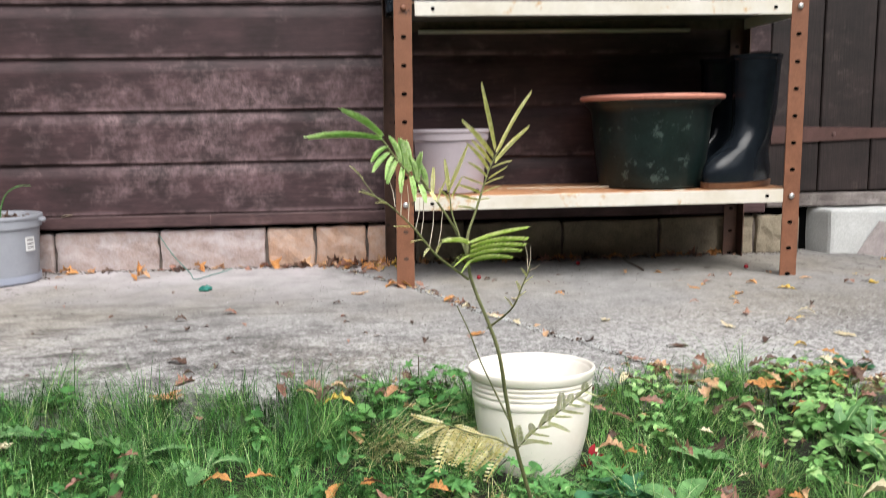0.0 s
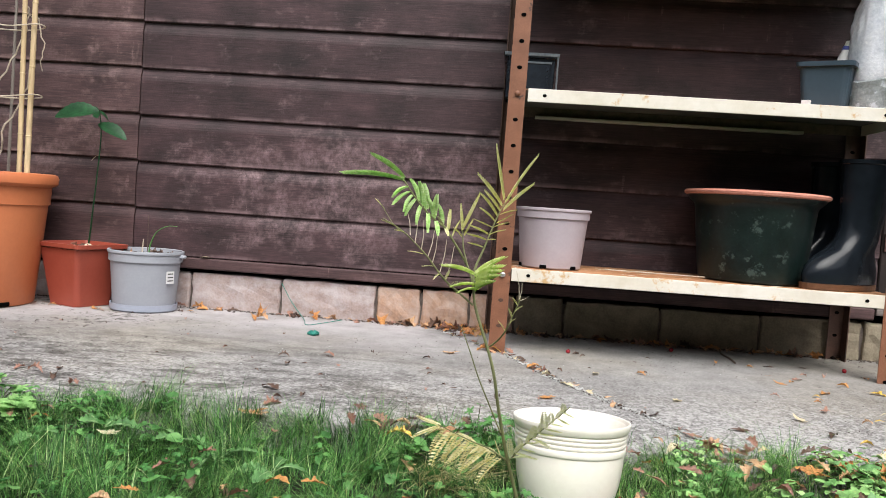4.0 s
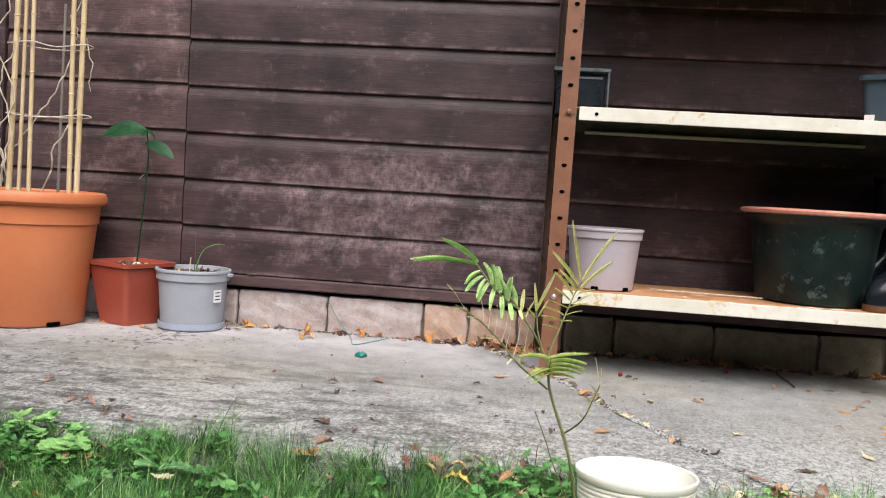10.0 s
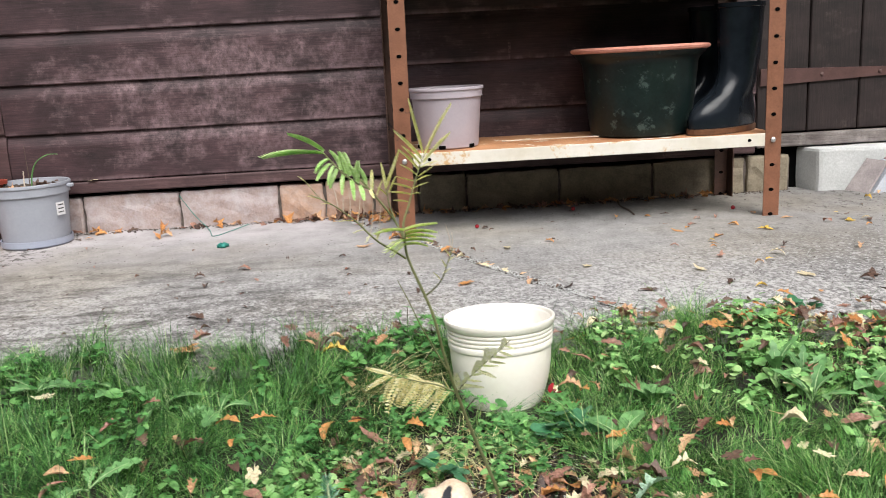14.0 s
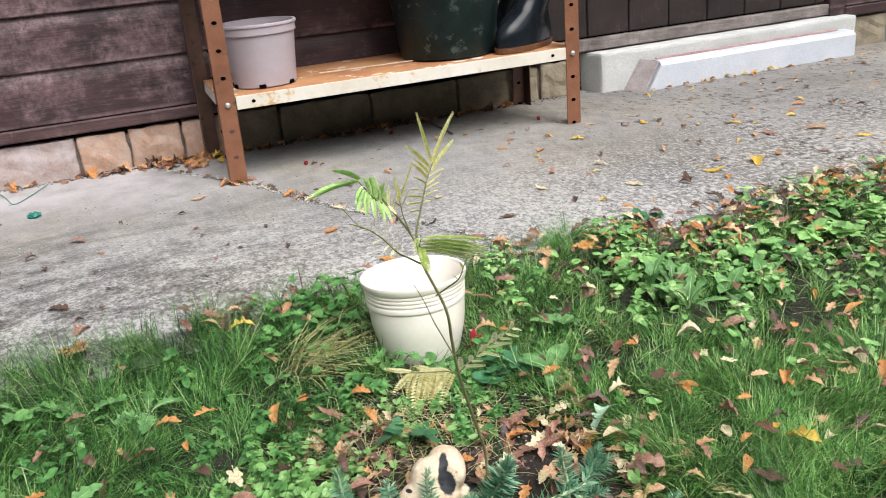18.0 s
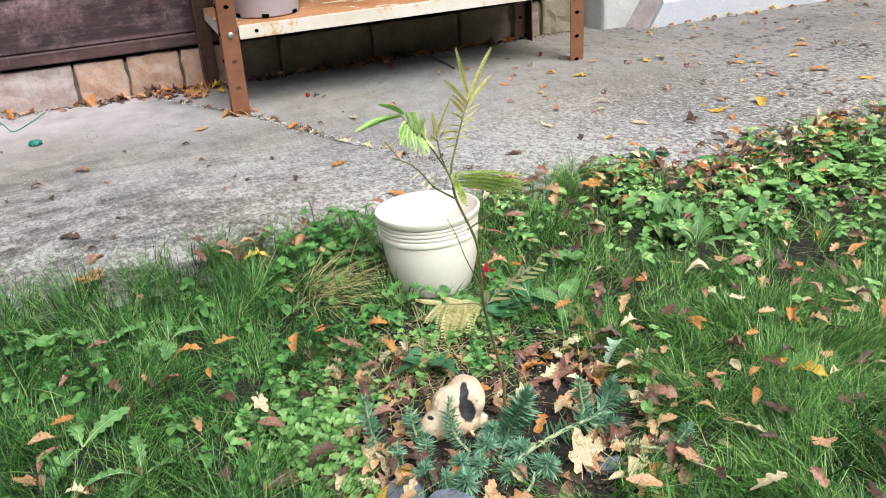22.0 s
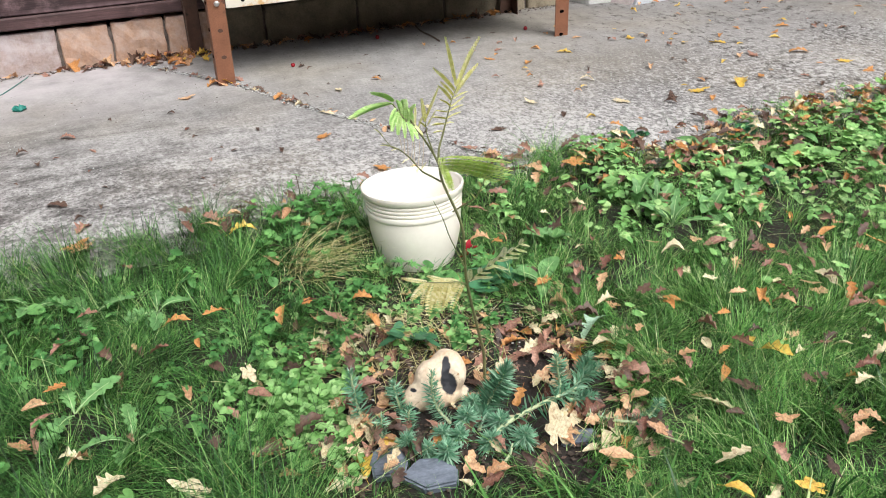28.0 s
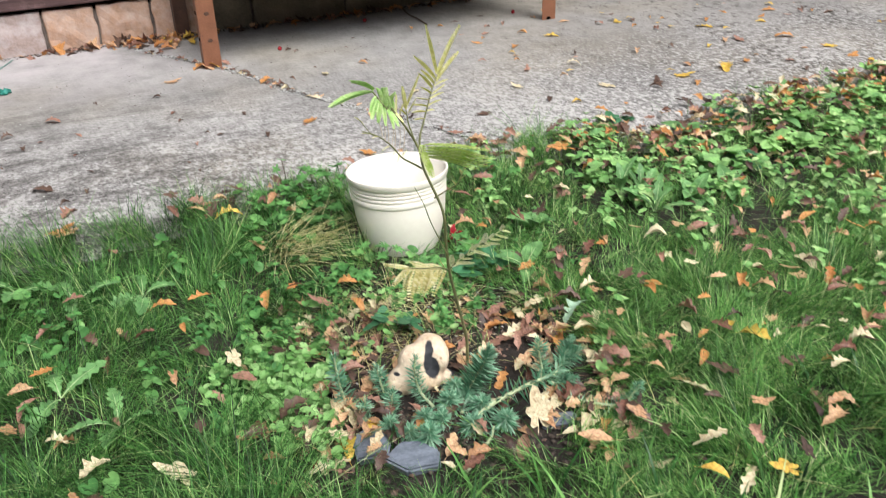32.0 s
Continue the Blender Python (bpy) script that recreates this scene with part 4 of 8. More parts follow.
BOLT = mesh_of("bolt", bolt_bm(), M_BOLT, True)
BOLT_PAINTED = mesh_of("bolt", bolt_bm(), M_STEEL, True)
F_Y, B_Y, L_X, R_X = 1.470, 1.748, 0.005, 0.7905
LEAN_L, LEAN_R = 0.019, 0.010
for px, dx, lean in ((L_X, 1, LEAN_L), (R_X, -1, LEAN_R)):
    for py, dy in ((F_Y, 1), (B_Y, -1)):
        bm = angle_post(0, 0, dx, dy)
        # Back posts have the same paint; the darker copy holds their shade.
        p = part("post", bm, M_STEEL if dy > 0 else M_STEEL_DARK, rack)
        p.matrix_local = Matrix.Translation((px - (0.017 if dy < 0 and dx > 0 else 0.0), py, 0)) @ Matrix.Shear("XY", 4, (lean, 0.0))
        for n in range(31):
            z = 0.0035 + 0.0512 * n
            s = new("slot", SLOT if dx < 0 or (dy > 0 and z > 0.2) else SLOT_FILLED)
            s.parent = p
            s.location = (dx * 0.0175, -0.0005 if dy > 0 else 0.0005 - 0.0022, z)
            if dy > 0 and dx > 0:
                s2 = new("slot", SLOT)
                s2.parent = p
                s2.matrix_local = pose(-0.0005, 0.0175, z, 0, 0, 90)
        if dy > 0:
            for z in (0.1571, 0.5155, 0.874, 1.2324):
                c = new("bolt", BOLT if z < 0.3 or dx < 0 else BOLT_PAINTED)
                c.parent = p
                c.location = (dx * 0.0175, -0.003, z)


def shelf_tray(z, shift):
    """A folded steel shelf: top sheet, lips all round, and the turned-in back lip."""
    x0, x1 = L_X + 0.004 + shift, R_X - 0.004 + shift * 0.4
    tray = part("shelf", box_bm(x0, x1, F_Y + 0.0025, B_Y - 0.0025, z - 0.0015, z), M_RUST, rack, "rusty cream enamelled shelf")
    bm = box_bm(x0 + 0.029, x1 - 0.029, F_Y + 0.0005, F_Y + 0.0024, z - 0.025, z + 0.001, bevel=0.0008)
    part("front_lip", bm, M_SHELF, tray)
    # Back lip in dark brown and a dark sheet below: shade under the shelf.
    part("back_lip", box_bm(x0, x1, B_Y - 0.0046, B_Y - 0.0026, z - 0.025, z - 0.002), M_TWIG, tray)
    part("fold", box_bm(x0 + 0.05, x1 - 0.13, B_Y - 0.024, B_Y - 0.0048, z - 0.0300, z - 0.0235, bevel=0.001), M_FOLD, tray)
    part("underside", box_bm(x0 + 0.003, x1 - 0.003, F_Y + 0.0030, B_Y - 0.0050, z - 0.0030, z - 0.0016), M_UNDER, tray, "dark sheet that carries the shade under the shelf")
    part("side_lip", box_bm(x0, x0 + 0.0018, F_Y + 0.0026, B_Y - 0.0048, z - 0.025, z - 0.002), M_SHELF, tray)
    part("side_lip", box_bm(x1 - 0.0018, x1, F_Y + 0.0026, B_Y - 0.0048, z - 0.025, z - 0.002), M_SHELF, tray)
    for hx in (x0 + 0.062, x1 - 0.062):
        s = new("hole", SLOT)
        s.parent = tray
        s.location = (hx, F_Y - 0.0001, z - 0.012)
        s.scale = (0.75, 1, 0.9)
    return tray


for z in (0.170, 0.526, 0.882, 1.232):
    shelf_tray(z, LEAN_L * z)

# ---- pots ----
def pot_profile(r0, r1, h, lip, band, wall_t=0.003):
    """Tapered plastic pot with a rim band, hollow inside down to the soil."""
    rb = r0 + (r1 - r0) * 0.86
    return [(0, 0.003), (r0 - 0.006, 0.003), (r0 - 0.002, 0.0), (r0, 0.002), (rb - lip * 0.5, h - band), (rb + lip * 0.2, h - band + 0.0012), (rb + lip * 0.25, h - band * 0.42), (rb + lip * 0.25, h - band * 0.36),
            (r1 - lip * 0.1, h - band * 0.33), (r1 + lip * 0.35, h - band * 0.26), (r1 + lip * 0.45, h - band * 0.10), (r1 + lip * 0.3, h - 0.0005), (r1, h), (r1 - wall_t, h - 0.001), (r1 - wall_t * 2, h - band), (r0 * 0.98, h * 0.5)]


def soil_disc(r, z, parent, square=False):
    bm = bmesh.new()
    bmesh.ops.create_grid(bm, x_segments=18, y_segments=18, size=r)
    for v in bm.verts:
        if not square:
            m = max(abs(v.co.x), abs(v.co.y))
            if m > 0:
                v.co *= m / v.co.length
        v.co.z = z + 0.004 * noise.noise(v.co * 90) + 0.003 * noise.noise(v.co * 210)
    return part("soil", bm, M_SOIL, parent, "dark soil with dead leaf bits", smooth=False)


def label_on(parent, r, z0, z1, a0, a1, bars=3):
    """A paper label bent round a pot, with bars for the print."""
    bm = bmesh.new()
    n = 6
    cols = [(r * math.cos(radians(a0 + (a1 - a0) * i / n)), r * math.sin(radians(a0 + (a1 - a0) * i / n))) for i in range(n + 1)]
    v = [[bm.verts.new((x, y, z)) for x, y in cols] for z in (z0, z1)]
    for i in range(n):
        bm.faces.new((v[0][i], v[0][i + 1], v[1][i + 1], v[1][i]))
    lab = part("label", bm, M_PAPER, parent, "white printed label")
    for k in range(bars):
        zz = z0 + (z1 - z0) * (k + 0.7) / (bars + 0.6)
        bm = bmesh.new()
        s = 1.004
        w = [[bm.verts.new((x * s, y * s, zz + d)) for x, y in cols[1:-1]] for d in (0, (z1 - z0) * 0.09)]
        for i in range(n - 2):
            bm.faces.new((w[0][i], w[0][i + 1], w[1][i + 1], w[1][i]))
        part("print_bar", bm, M_INK, lab)


# tall terracotta-coloured pot with canes
terra = thing("plant_pot", "large orange terracotta-coloured plastic pot with canes in it", "plant pot", group="pots by the shed wall", at=(-1.158, 1.590, 0.001))
part("body", lathe([(0, 0.004), (0.112, 0.004), (0.120, 0.0), (0.1235, 0.004), (0.1445, 0.222), (0.1485, 0.224), (0.1510, 0.264), (0.159, 0.266), (0.164, 0.271), (0.165, 0.284),
                    (0.161, 0.292), (0.153, 0.294), (0.149, 0.290), (0.146, 0.262), (0.13, 0.12)], 72), M_TERRA, terra, smooth=True)
soil_disc(0.145, 0.268, terra)
for a in (-95, -20, 60, 150, 220):
    bm = box_bm(-0.016, 0.016, -0.004, 0.004, 0.0, 0.011, bevel=0.003)
    ob = part("drain_hole", bm, M_HOLE, terra)
    ob.matrix_local = Matrix.Rotation(radians(a), 4, "Z") @ Matrix.Translation((0, -0.1215, 0.0005))

# square red-brown pot with a seedling
red = thing("plant_pot", "square brick-red plastic pot with a young seedling", "plant pot", group="pots by the shed wall", at=(-0.950, 1.668, 0.001), rz=-24)


def square_pot(b, t, h, rim, corner=0.012):
    bm = bmesh.new()

    def ring(s, z, r):
        out = []
        for sx, sy, a0 in ((1, 1, 0), (-1, 1, 90), (-1, -1, 180), (1, -1, 270)):
            for k in range(5):
                a = radians(a0 + 90 * k / 4)
                out.append(bm.verts.new((sx * (s - r) + r * math.cos(a), sy * (s - r) + r * math.sin(a), z)))
        return out

    rings = [ring(b - 0.004, 0.004, corner), ring(b, 0.0, corner), ring(t - 0.004, h - rim, corner), ring(t + 0.002, h - rim + 0.001, corner),
             ring(t + 0.003, h, corner), ring(t - 0.001, h, corner), ring(t - 0.005, h - rim, corner), ring(b, h * 0.4, corner)]
    for a, c in zip(rings, rings[1:]):
        for i in range(20):
            bm.faces.new((a[i], a[(i + 1) % 20], c[(i + 1) % 20], c[i]))
    bm.faces.new(rings[0][::-1])
    return bm


part("body", square_pot(0.048, 0.071, 0.142, 0.010), M_RED, red)
soil_disc(0.069, 0.131, red, True)

# grey round pot on a saucer with a shoot
grey_pot = thing("plant_pot", "round grey plastic pot on a pale saucer", "plant pot", group="pots by the shed wall", at=(-0.797, 1.668, 0.001))
part("body", lathe(pot_profile(0.068, 0.082, 0.137, 0.006, 0.026), 56), M_GREY, grey_pot, smooth=True)
part("saucer", lathe([(0, 0.0), (0.070, 0.0), (0.0735, 0.003), (0.0745, 0.016), (0.072, 0.016), (0.0705, 0.005), (0, 0.004)], 56), M_SAUCER, grey_pot, "pale blue-grey saucer", smooth=True)
soil_disc(0.077, 0.125, grey_pot)
label_on(grey_pot, 0.0795, 0.066, 0.094, -32, -15)
bm = box_bm(0.074, 0.094, -0.006, 0.006, 0.122, 0.130, bevel=0.002)
part("handle_lug", bm, M_GREY, grey_pot)

# mauve pot on the shelf
mauve = thing("plant_pot", "empty mauve-grey plastic pot on the lower shelf", "plant pot", group="pots on the shelves", at=(0.120, 1.578, 0.1715))
part("body", lathe(pot_profile(0.0635, 0.0765, 0.124, 0.005, 0.022), 56), M_MAUVE, mauve, smooth=True)
for a in (-75, -15, 45, 120, 200, 250):
    ob = part("drain_hole", box_bm(-0.007, 0.007, -0.003, 0.003, 0.0, 0.007, bevel=0.001), M_HOLE, mauve)
    ob.matrix_local = Matrix.Rotation(radians(a), 4, "Z") @ Matrix.Translation((0, -0.0630, 0.0005))

# glazed green pot
green = thing("glazed_pot", "dark green glazed pot with a bare terracotta rim", "plant pot", group="pots on the shelves", at=(0.541, 1.617, 0.1715))
part("body", lathe([(0, 0.0), (0.100, 0.0), (0.105, 0.003), (0.109, 0.03), (0.117, 0.10), (0.122, 0.150), (0.1245, 0.158), (0.130, 0.163), (0.1365, 0.169), (0.1395, 0.176), (0.130, 0.180), (0.116, 0.150), (0.10, 0.03), (0, 0.02)], 72), M_GLAZE, green, smooth=True)
part("rim", lathe([(0.128, 0.1755), (0.1400, 0.1745), (0.1455, 0.177), (0.1465, 0.1815), (0.143, 0.185), (0.130, 0.186), (0.126, 0.181), (0.128, 0.1755)], 72), M_RIM, green, "bare terracotta rim", smooth=True)

# wellington boots
def boot(name_at, rz):
    b = thing("rubber_boot", "shiny black rubber boot with a brown sole", "boot", group="pair of rubber boots", at=name_at, rz=rz)
    bm = bmesh.new()
    seg = 28
    # rings from the sole up: centre, half length, half width, height
    rows = [(-0.045, 0.092, 0.036, 0.012), (-0.045, 0.094, 0.038, 0.026), (-0.043, 0.090, 0.038, 0.044), (-0.036, 0.078, 0.036, 0.062), (-0.022, 0.060, 0.035, 0.080),
            (-0.008, 0.048, 0.036, 0.100), (0.0, 0.044, 0.038, 0.125), (0.003, 0.046, 0.041, 0.160), (0.004, 0.049, 0.044, 0.205), (0.004, 0.050, 0.046, 0.235), (0.004, 0.051, 0.047, 0.252),
            (0.004, 0.0535, 0.0495, 0.254), (0.004, 0.0535, 0.0495, 0.262), (0.004, 0.049, 0.045, 0.262), (0.004, 0.047, 0.043, 0.24), (0.004, 0.044, 0.04, 0.16)]
    rings = []
    for cx, a, c, z in rows:
        ring = []
        for i in range(seg):
            t = 2 * math.pi * i / seg
            toe = 1.0 if math.cos(t) > 0 else 1.0 + 0.12 * math.exp(-z / 0.05) * abs(math.sin(t))
            wrinkle = 0.0012 * math.sin(z * 190 + math.cos(t) * 3) if 0.07 < z < 0.19 else 0
            ring.append(bm.verts.new((cx + (a + wrinkle) * math.cos(t), (c * toe + wrinkle) * math.sin(t), z)))
        rings.append(ring)
    for p, q in zip(rings, rings[1:]):
        for i in range(seg):
            bm.faces.new((p[i], p[(i + 1) % seg], q[(i + 1) % seg], q[i]))
    bm.faces.new(rings[0][::-1])
    part("upper", bm, M_BOOT, b, smooth=True)
    bm = bmesh.new()
    out = []
    for z, g in ((0.0, 0.0), (0.0115, 0.001)):
        out.append([bm.verts.new((-0.045 + (0.095 + g) * math.cos(t), (0.039 + g) * math.sin(t) * (1.0 if math.cos(t) > -0.2 else 1.1), z)) for t in (2 * math.pi * i / seg for i in range(seg))])
    for i in range(seg):
        bm.faces.new((out[0][i], out[0][(i + 1) % seg], out[1][(i + 1) % seg], out[1][i]))
    bm.faces.new(out[0][::-1])
    bm.faces.new(out[1])
    part("sole", bm, M_SOLE, b, "brown rubber sole")
    return b


boot((0.738, 1.572, 0.1715), 28)
boot((0.722, 1.692, 0.1715), 16)

# thin beige stick lying on the lower shelf
whole("plant_stick", tube(bmesh.new(), [(0.235, 1.585, 0.1745), (0.33, 1.580, 0.1745), (0.44, 1.572, 0.1745)], 0.0014, 8), M_VINE, "thin beige stick lying on the rusty shelf", "stick")

# things on the second shelf
blackbox = thing("black_tub", "shallow square black plastic tub", "tub", at=(0.0505, 1.672, 0.5275), rz=0)
part("body", square_pot(0.050, 0.056, 0.094, 0.010, 0.006), M_BLACKBOX, blackbox)
# Pale strips give the tub's edge highlights as colour.
M_EDGE_GLINT = simple("painted_edge_glint", (0.06, 0.075, 0.09), (0.14, 0.17, 0.19), 0.4, 60, 300, 0.2)
part("rim", box_bm(-0.057, 0.060, -0.0600, -0.0575, 0.0880, 0.0950, bevel=0.0008), M_EDGE_GLINT, blackbox, "pale strip standing in for the edge highlight")
part("edge", box_bm(0.0545, 0.0585, -0.0585, -0.0555, 0.004, 0.088, bevel=0.0008), M_EDGE_GLINT, blackbox, "pale strip standing in for the edge highlight")
part("panel_frame", box_bm(-0.034, 0.044, -0.0590, -0.0576, 0.0725, 0.0765, bevel=0.0005), M_EDGE_GLINT, blackbox)
part("panel", box_bm(-0.030, 0.040, -0.0575, -0.0555, 0.018, 0.072, bevel=0.0008), M_BLACKBOX, blackbox)

bluepot = thing("square_pot", "blue-grey square plastic pot with a label, bottle inside", "plant pot", group="pots on the shelves", at=(0.660, 1.600, 0.5275), rz=-28)
part("body", square_pot(0.042, 0.054, 0.098, 0.010, 0.014), M_BLUEPOT, bluepot)
lab = part("label", box_bm(-0.040, -0.022, -0.0452, -0.0438, 0.003, 0.022), M_PAPER, bluepot, "white label")
bottle = thing("squeeze_bottle", "small white plastic bottle with a blue band standing in a pot", "bottle", at=(0.680, 1.622, 0.5325))
bottle.matrix_world = pose(0.676, 1.622, 0.5335, 0, 12, 0)
part("body", lathe([(0, 0), (0.022, 0), (0.024, 0.01), (0.023, 0.080), (0.013, 0.130), (0.0105, 0.150), (0, 0.150)], 24), M_BOTTLE, bottle, smooth=True)
part("band", lathe([(0.0133, 0.130), (0.0142, 0.130), (0.0130, 0.138), (0.0120, 0.138), (0.0133, 0.130)], 24), M_BLUECAP, bottle, "blue band")

sack = thing("plastic_bottle", "large cloudy clear plastic bottle, part filled", "bottle", at=(0.752, 1.590, 0.5275))
prof = [(0, 0.0), (0.050, 0.0), (0.056, 0.006), (0.056, 0.05), (0.058, 0.09), (0.0575, 0.135), (0.056, 0.170), (0.051, 0.205), (0.042, 0.240), (0.026, 0.268), (0.015, 0.280), (0.015, 0.305), (0, 0.305)]
bm = lathe(prof, 40)
bmesh.ops.subdivide_edges(bm, edges=bm.edges[:], cuts=2, use_grid_fill=True)
for v in bm.verts:
    k = 0.004 * noise.noise(v.co * 34) + 0.003 * noise.noise(v.co * 80 + Vector((3, 1, 0)))
    r = Vector((v.co.x, v.co.y, 0))
    if r.length > 0.01 and v.co.z > 0.01:
        v.co += r.normalized() * k
part("body", bm, M_BAG, sack, smooth=True)
bm = lathe([(0.0588, 0.004), (0.0592, 0.05), (0.0605, 0.062), (0.0585, 0.064)], 40)
bmesh.ops.subdivide_edges(bm, edges=bm.edges[:], cuts=2, use_grid_fill=True)
for v in bm.verts:
    r = Vector((v.co.x, v.co.y, 0))
    v.co += r.normalized() * (0.002 * noise.noise(v.co * 40)) + Vector((0, 0, 0.006 * noise.noise(Vector((v.co.x, v.co.y, 0)) * 40) if v.co.z > 0.04 else 0))
part("contents_mark", bm, M_BAG_IN, sack, "murky tide of grey contents")

# ---- cream pot in the grass ----
cream = thing("cream_pot", "cream glazed pot with ringed rim standing in the grass", "plant pot", at=(0.1165, 0.690, -0.044))
cream.matrix_world = pose(0.1165, 0.689, -0.055, -4, 0, 0)
part("body", lathe([(0, 0.002), (0.036, 0.002), (0.0375, 0.0), (0.0392, 0.004), (0.0425, 0.0124), (0.0454, 0.020), (0.0485, 0.0295), (0.0525, 0.0444), (0.0550, 0.055), (0.0568, 0.0657), (0.0577, 0.076), (0.0582, 0.0875),
                    (0.0588, 0.0880), (0.0590, 0.112), (0.0585, 0.118), (0.0570, 0.116), (0.0552, 0.085), (0.0535, 0.06), (0.044, 0.03), (0, 0.012)], 80), M_CREAM, cream, smooth=True)
for z0, z1, r in ((0.0884, 0.0958, 0.0598), (0.0965, 0.1008, 0.0601), (0.1015, 0.1058, 0.0604), (0.1065, 0.1106, 0.0607)):
    part("ring", lathe([(0.0584, z0), (r - 0.0004, z0 + 0.0002), (r, z0 + 0.0009), (r + 0.0002, z1 - 0.0009), (r - 0.0002, z1 - 0.0002), (0.0584, z1)], 80), M_CREAM, cream, smooth=True)
part("rim", lathe([(0.0584, 0.1110), (0.0612, 0.1112), (0.0622, 0.1124), (0.0633, 0.1170), (0.0637, 0.1195), (0.0633, 0.1209), (0.0622, 0.1214), (0.0606, 0.1206), (0.0590, 0.1160), (0.0584, 0.1110)], 80), M_CREAM, cream, smooth=True)

# ---- canes and dry vines in the tall pot ----
for k, (a, b, m, r) in enumerate((((-1.172, 1.535, 0.262), (-1.150, 1.545, 1.45), M_CANE, 0.0065), ((-1.158, 1.550, 0.262), (-1.146, 1.555, 1.45), M_CANE, 0.0045),
                                  ((-1.121, 1.530, 0.262), (-1.126, 1.535, 1.45), M_CANE, 0.0050), ((-1.038, 1.548, 0.262), (-1.046, 1.548, 1.45), M_CANE, 0.0056),
                                  ((-1.021, 1.548, 0.262), (-1.014, 1.555, 1.45), M_CANE, 0.0062), ((-1.108, 1.620, 0.262), (-1.104, 1.62, 0.715), M_CANE_GREY, 0.0036))):
    cane = thing("bamboo_cane" if m is M_CANE else "garden_stake", "tall yellow bamboo cane stuck in the orange pot" if m is M_CANE else "thin grey weathered stake in the orange pot", "cane", group="canes in the pot")
    a, b = Vector(a), Vector(b)
    part("pole", tube(bmesh.new(), [a.lerp(b, n / 6) for n in range(7)], [r * (1 - 0.03 * n) for n in range(7)], 10), m, cane, smooth=True)
    for n in range(1, 9):
        p = a.lerp(b, n / 9 + rng.uniform(-0.02, 0.02))
        if p.z < b.z - 0.03:
            part("node_ring", tube(bmesh.new(), [p - Vector((0, 0, 0.002)), p, p + Vector((0, 0, 0.002))], [r * 0.97, r * 1.13, r * 0.97], 10), m, cane, smooth=True)
for z, sag in ((0.46, 0.0), (0.61, 0.01)):
    ring = [(-1.180, 1.530, z), (-1.12, 1.522, z - 0.006 + sag), (-1.07, 1.532, z - 0.004), (-1.008, 1.540, z + 0.004), (-1.000, 1.560, z), (-1.06, 1.60, z), (-1.13, 1.60, z), (-1.182, 1.545, z + 0.002)]
    whole("tie_twine", tube(bmesh.new(), curve_pts(ring, 5), 0.0014, 6), M_VINE, "pale twine tied round the canes", "twine")
vines = [
    [(-1.225, 1.53, 0.265), (-1.195, 1.50, 0.36), (-1.23, 1.49, 0.46), (-1.20, 1.49, 0.56), (-1.255, 1.50, 0.66), (-1.235, 1.51, 0.80), (-1.2, 1.55, 1.0)],
    [(-1.14, 1.56, 0.265), (-1.10, 1.54, 0.38), (-1.055, 1.54, 0.48), (-1.04, 1.545, 0.60), (-1.07, 1.55, 0.68), (-1.03, 1.56, 0.78), (-1.06, 1.58, 0.98)],
    [(-1.18, 1.54, 0.265), (-1.21, 1.51, 0.40), (-1.17, 1.50, 0.50), (-1.21, 1.49, 0.60), (-1.18, 1.49, 0.70), (-1.20, 1.50, 0.9)],
    [(-1.245, 1.52, 0.265), (-1.29, 1.50, 0.35), (-1.26, 1.49, 0.46), (-1.30, 1.50, 0.52), (-1.25, 1.50, 0.63), (-1.27, 1.5, 0.8)],
    [(-1.19, 1.53, 0.38), (-1.12, 1.52, 0.47), (-1.07, 1.53, 0.55), (-1.05, 1.545, 0.64), (-1.02, 1.55, 0.58), (-1.03, 1.56, 0.52)],
    [(-1.16, 1.56, 0.266), (-1.135, 1.55, 0.286), (-1.11, 1.55, 0.284), (-1.09, 1.56, 0.268)],
    [(-1.2, 1.50, 0.30), (-1.17, 1.49, 0.42), (-1.19, 1.485, 0.53), (-1.15, 1.49, 0.62)],
]
for line in vines:
    pts = [p + Vector((0.012 + rng.uniform(-0.005, 0.005), 0.025 + rng.uniform(-0.005, 0.005), 0)) for p in curve_pts(line, 6)]
    whole("dry_vine", tube(bmesh.new(), pts, [0.0021 - 0.0010 * i / len(pts) for i in range(len(pts))], 6), M_VINE, "dry pale vine stem twining round the canes", "vine", group="dry vines")


# ---- leaf shapes ----
def blade_leaf(length, width, curl=0.2, lobes=0, depth=0.0, seg=12, point=1.0, fold=0.15):
    """A flat leaf from its stalk along +x, with lobes, a folded midrib and a drooping tip. Returns verts and faces."""
    verts, faces = [], []
    for i in range(seg + 1):
        u = i / seg
        w = width * 0.5 * math.sin(math.pi * min(1, u * 0.96 + 0.02) ** point) ** 0.75
        if lobes:
            w *= 1 - depth * (0.5 + 0.5 * math.cos(2 * math.pi * lobes * u))
        w = max(w, width * 0.012)
        z = -curl * length * (u - 0.3) ** 2
        x = u * length
        verts += [(x, -w, z + fold * w), (x, 0, z), (x, w, z + fold * w)]
    for i in range(seg):
        a = i * 3
        faces += [(a, a + 3, a + 4, a + 1), (a + 1, a + 4, a + 5, a + 2)]
    return verts, faces


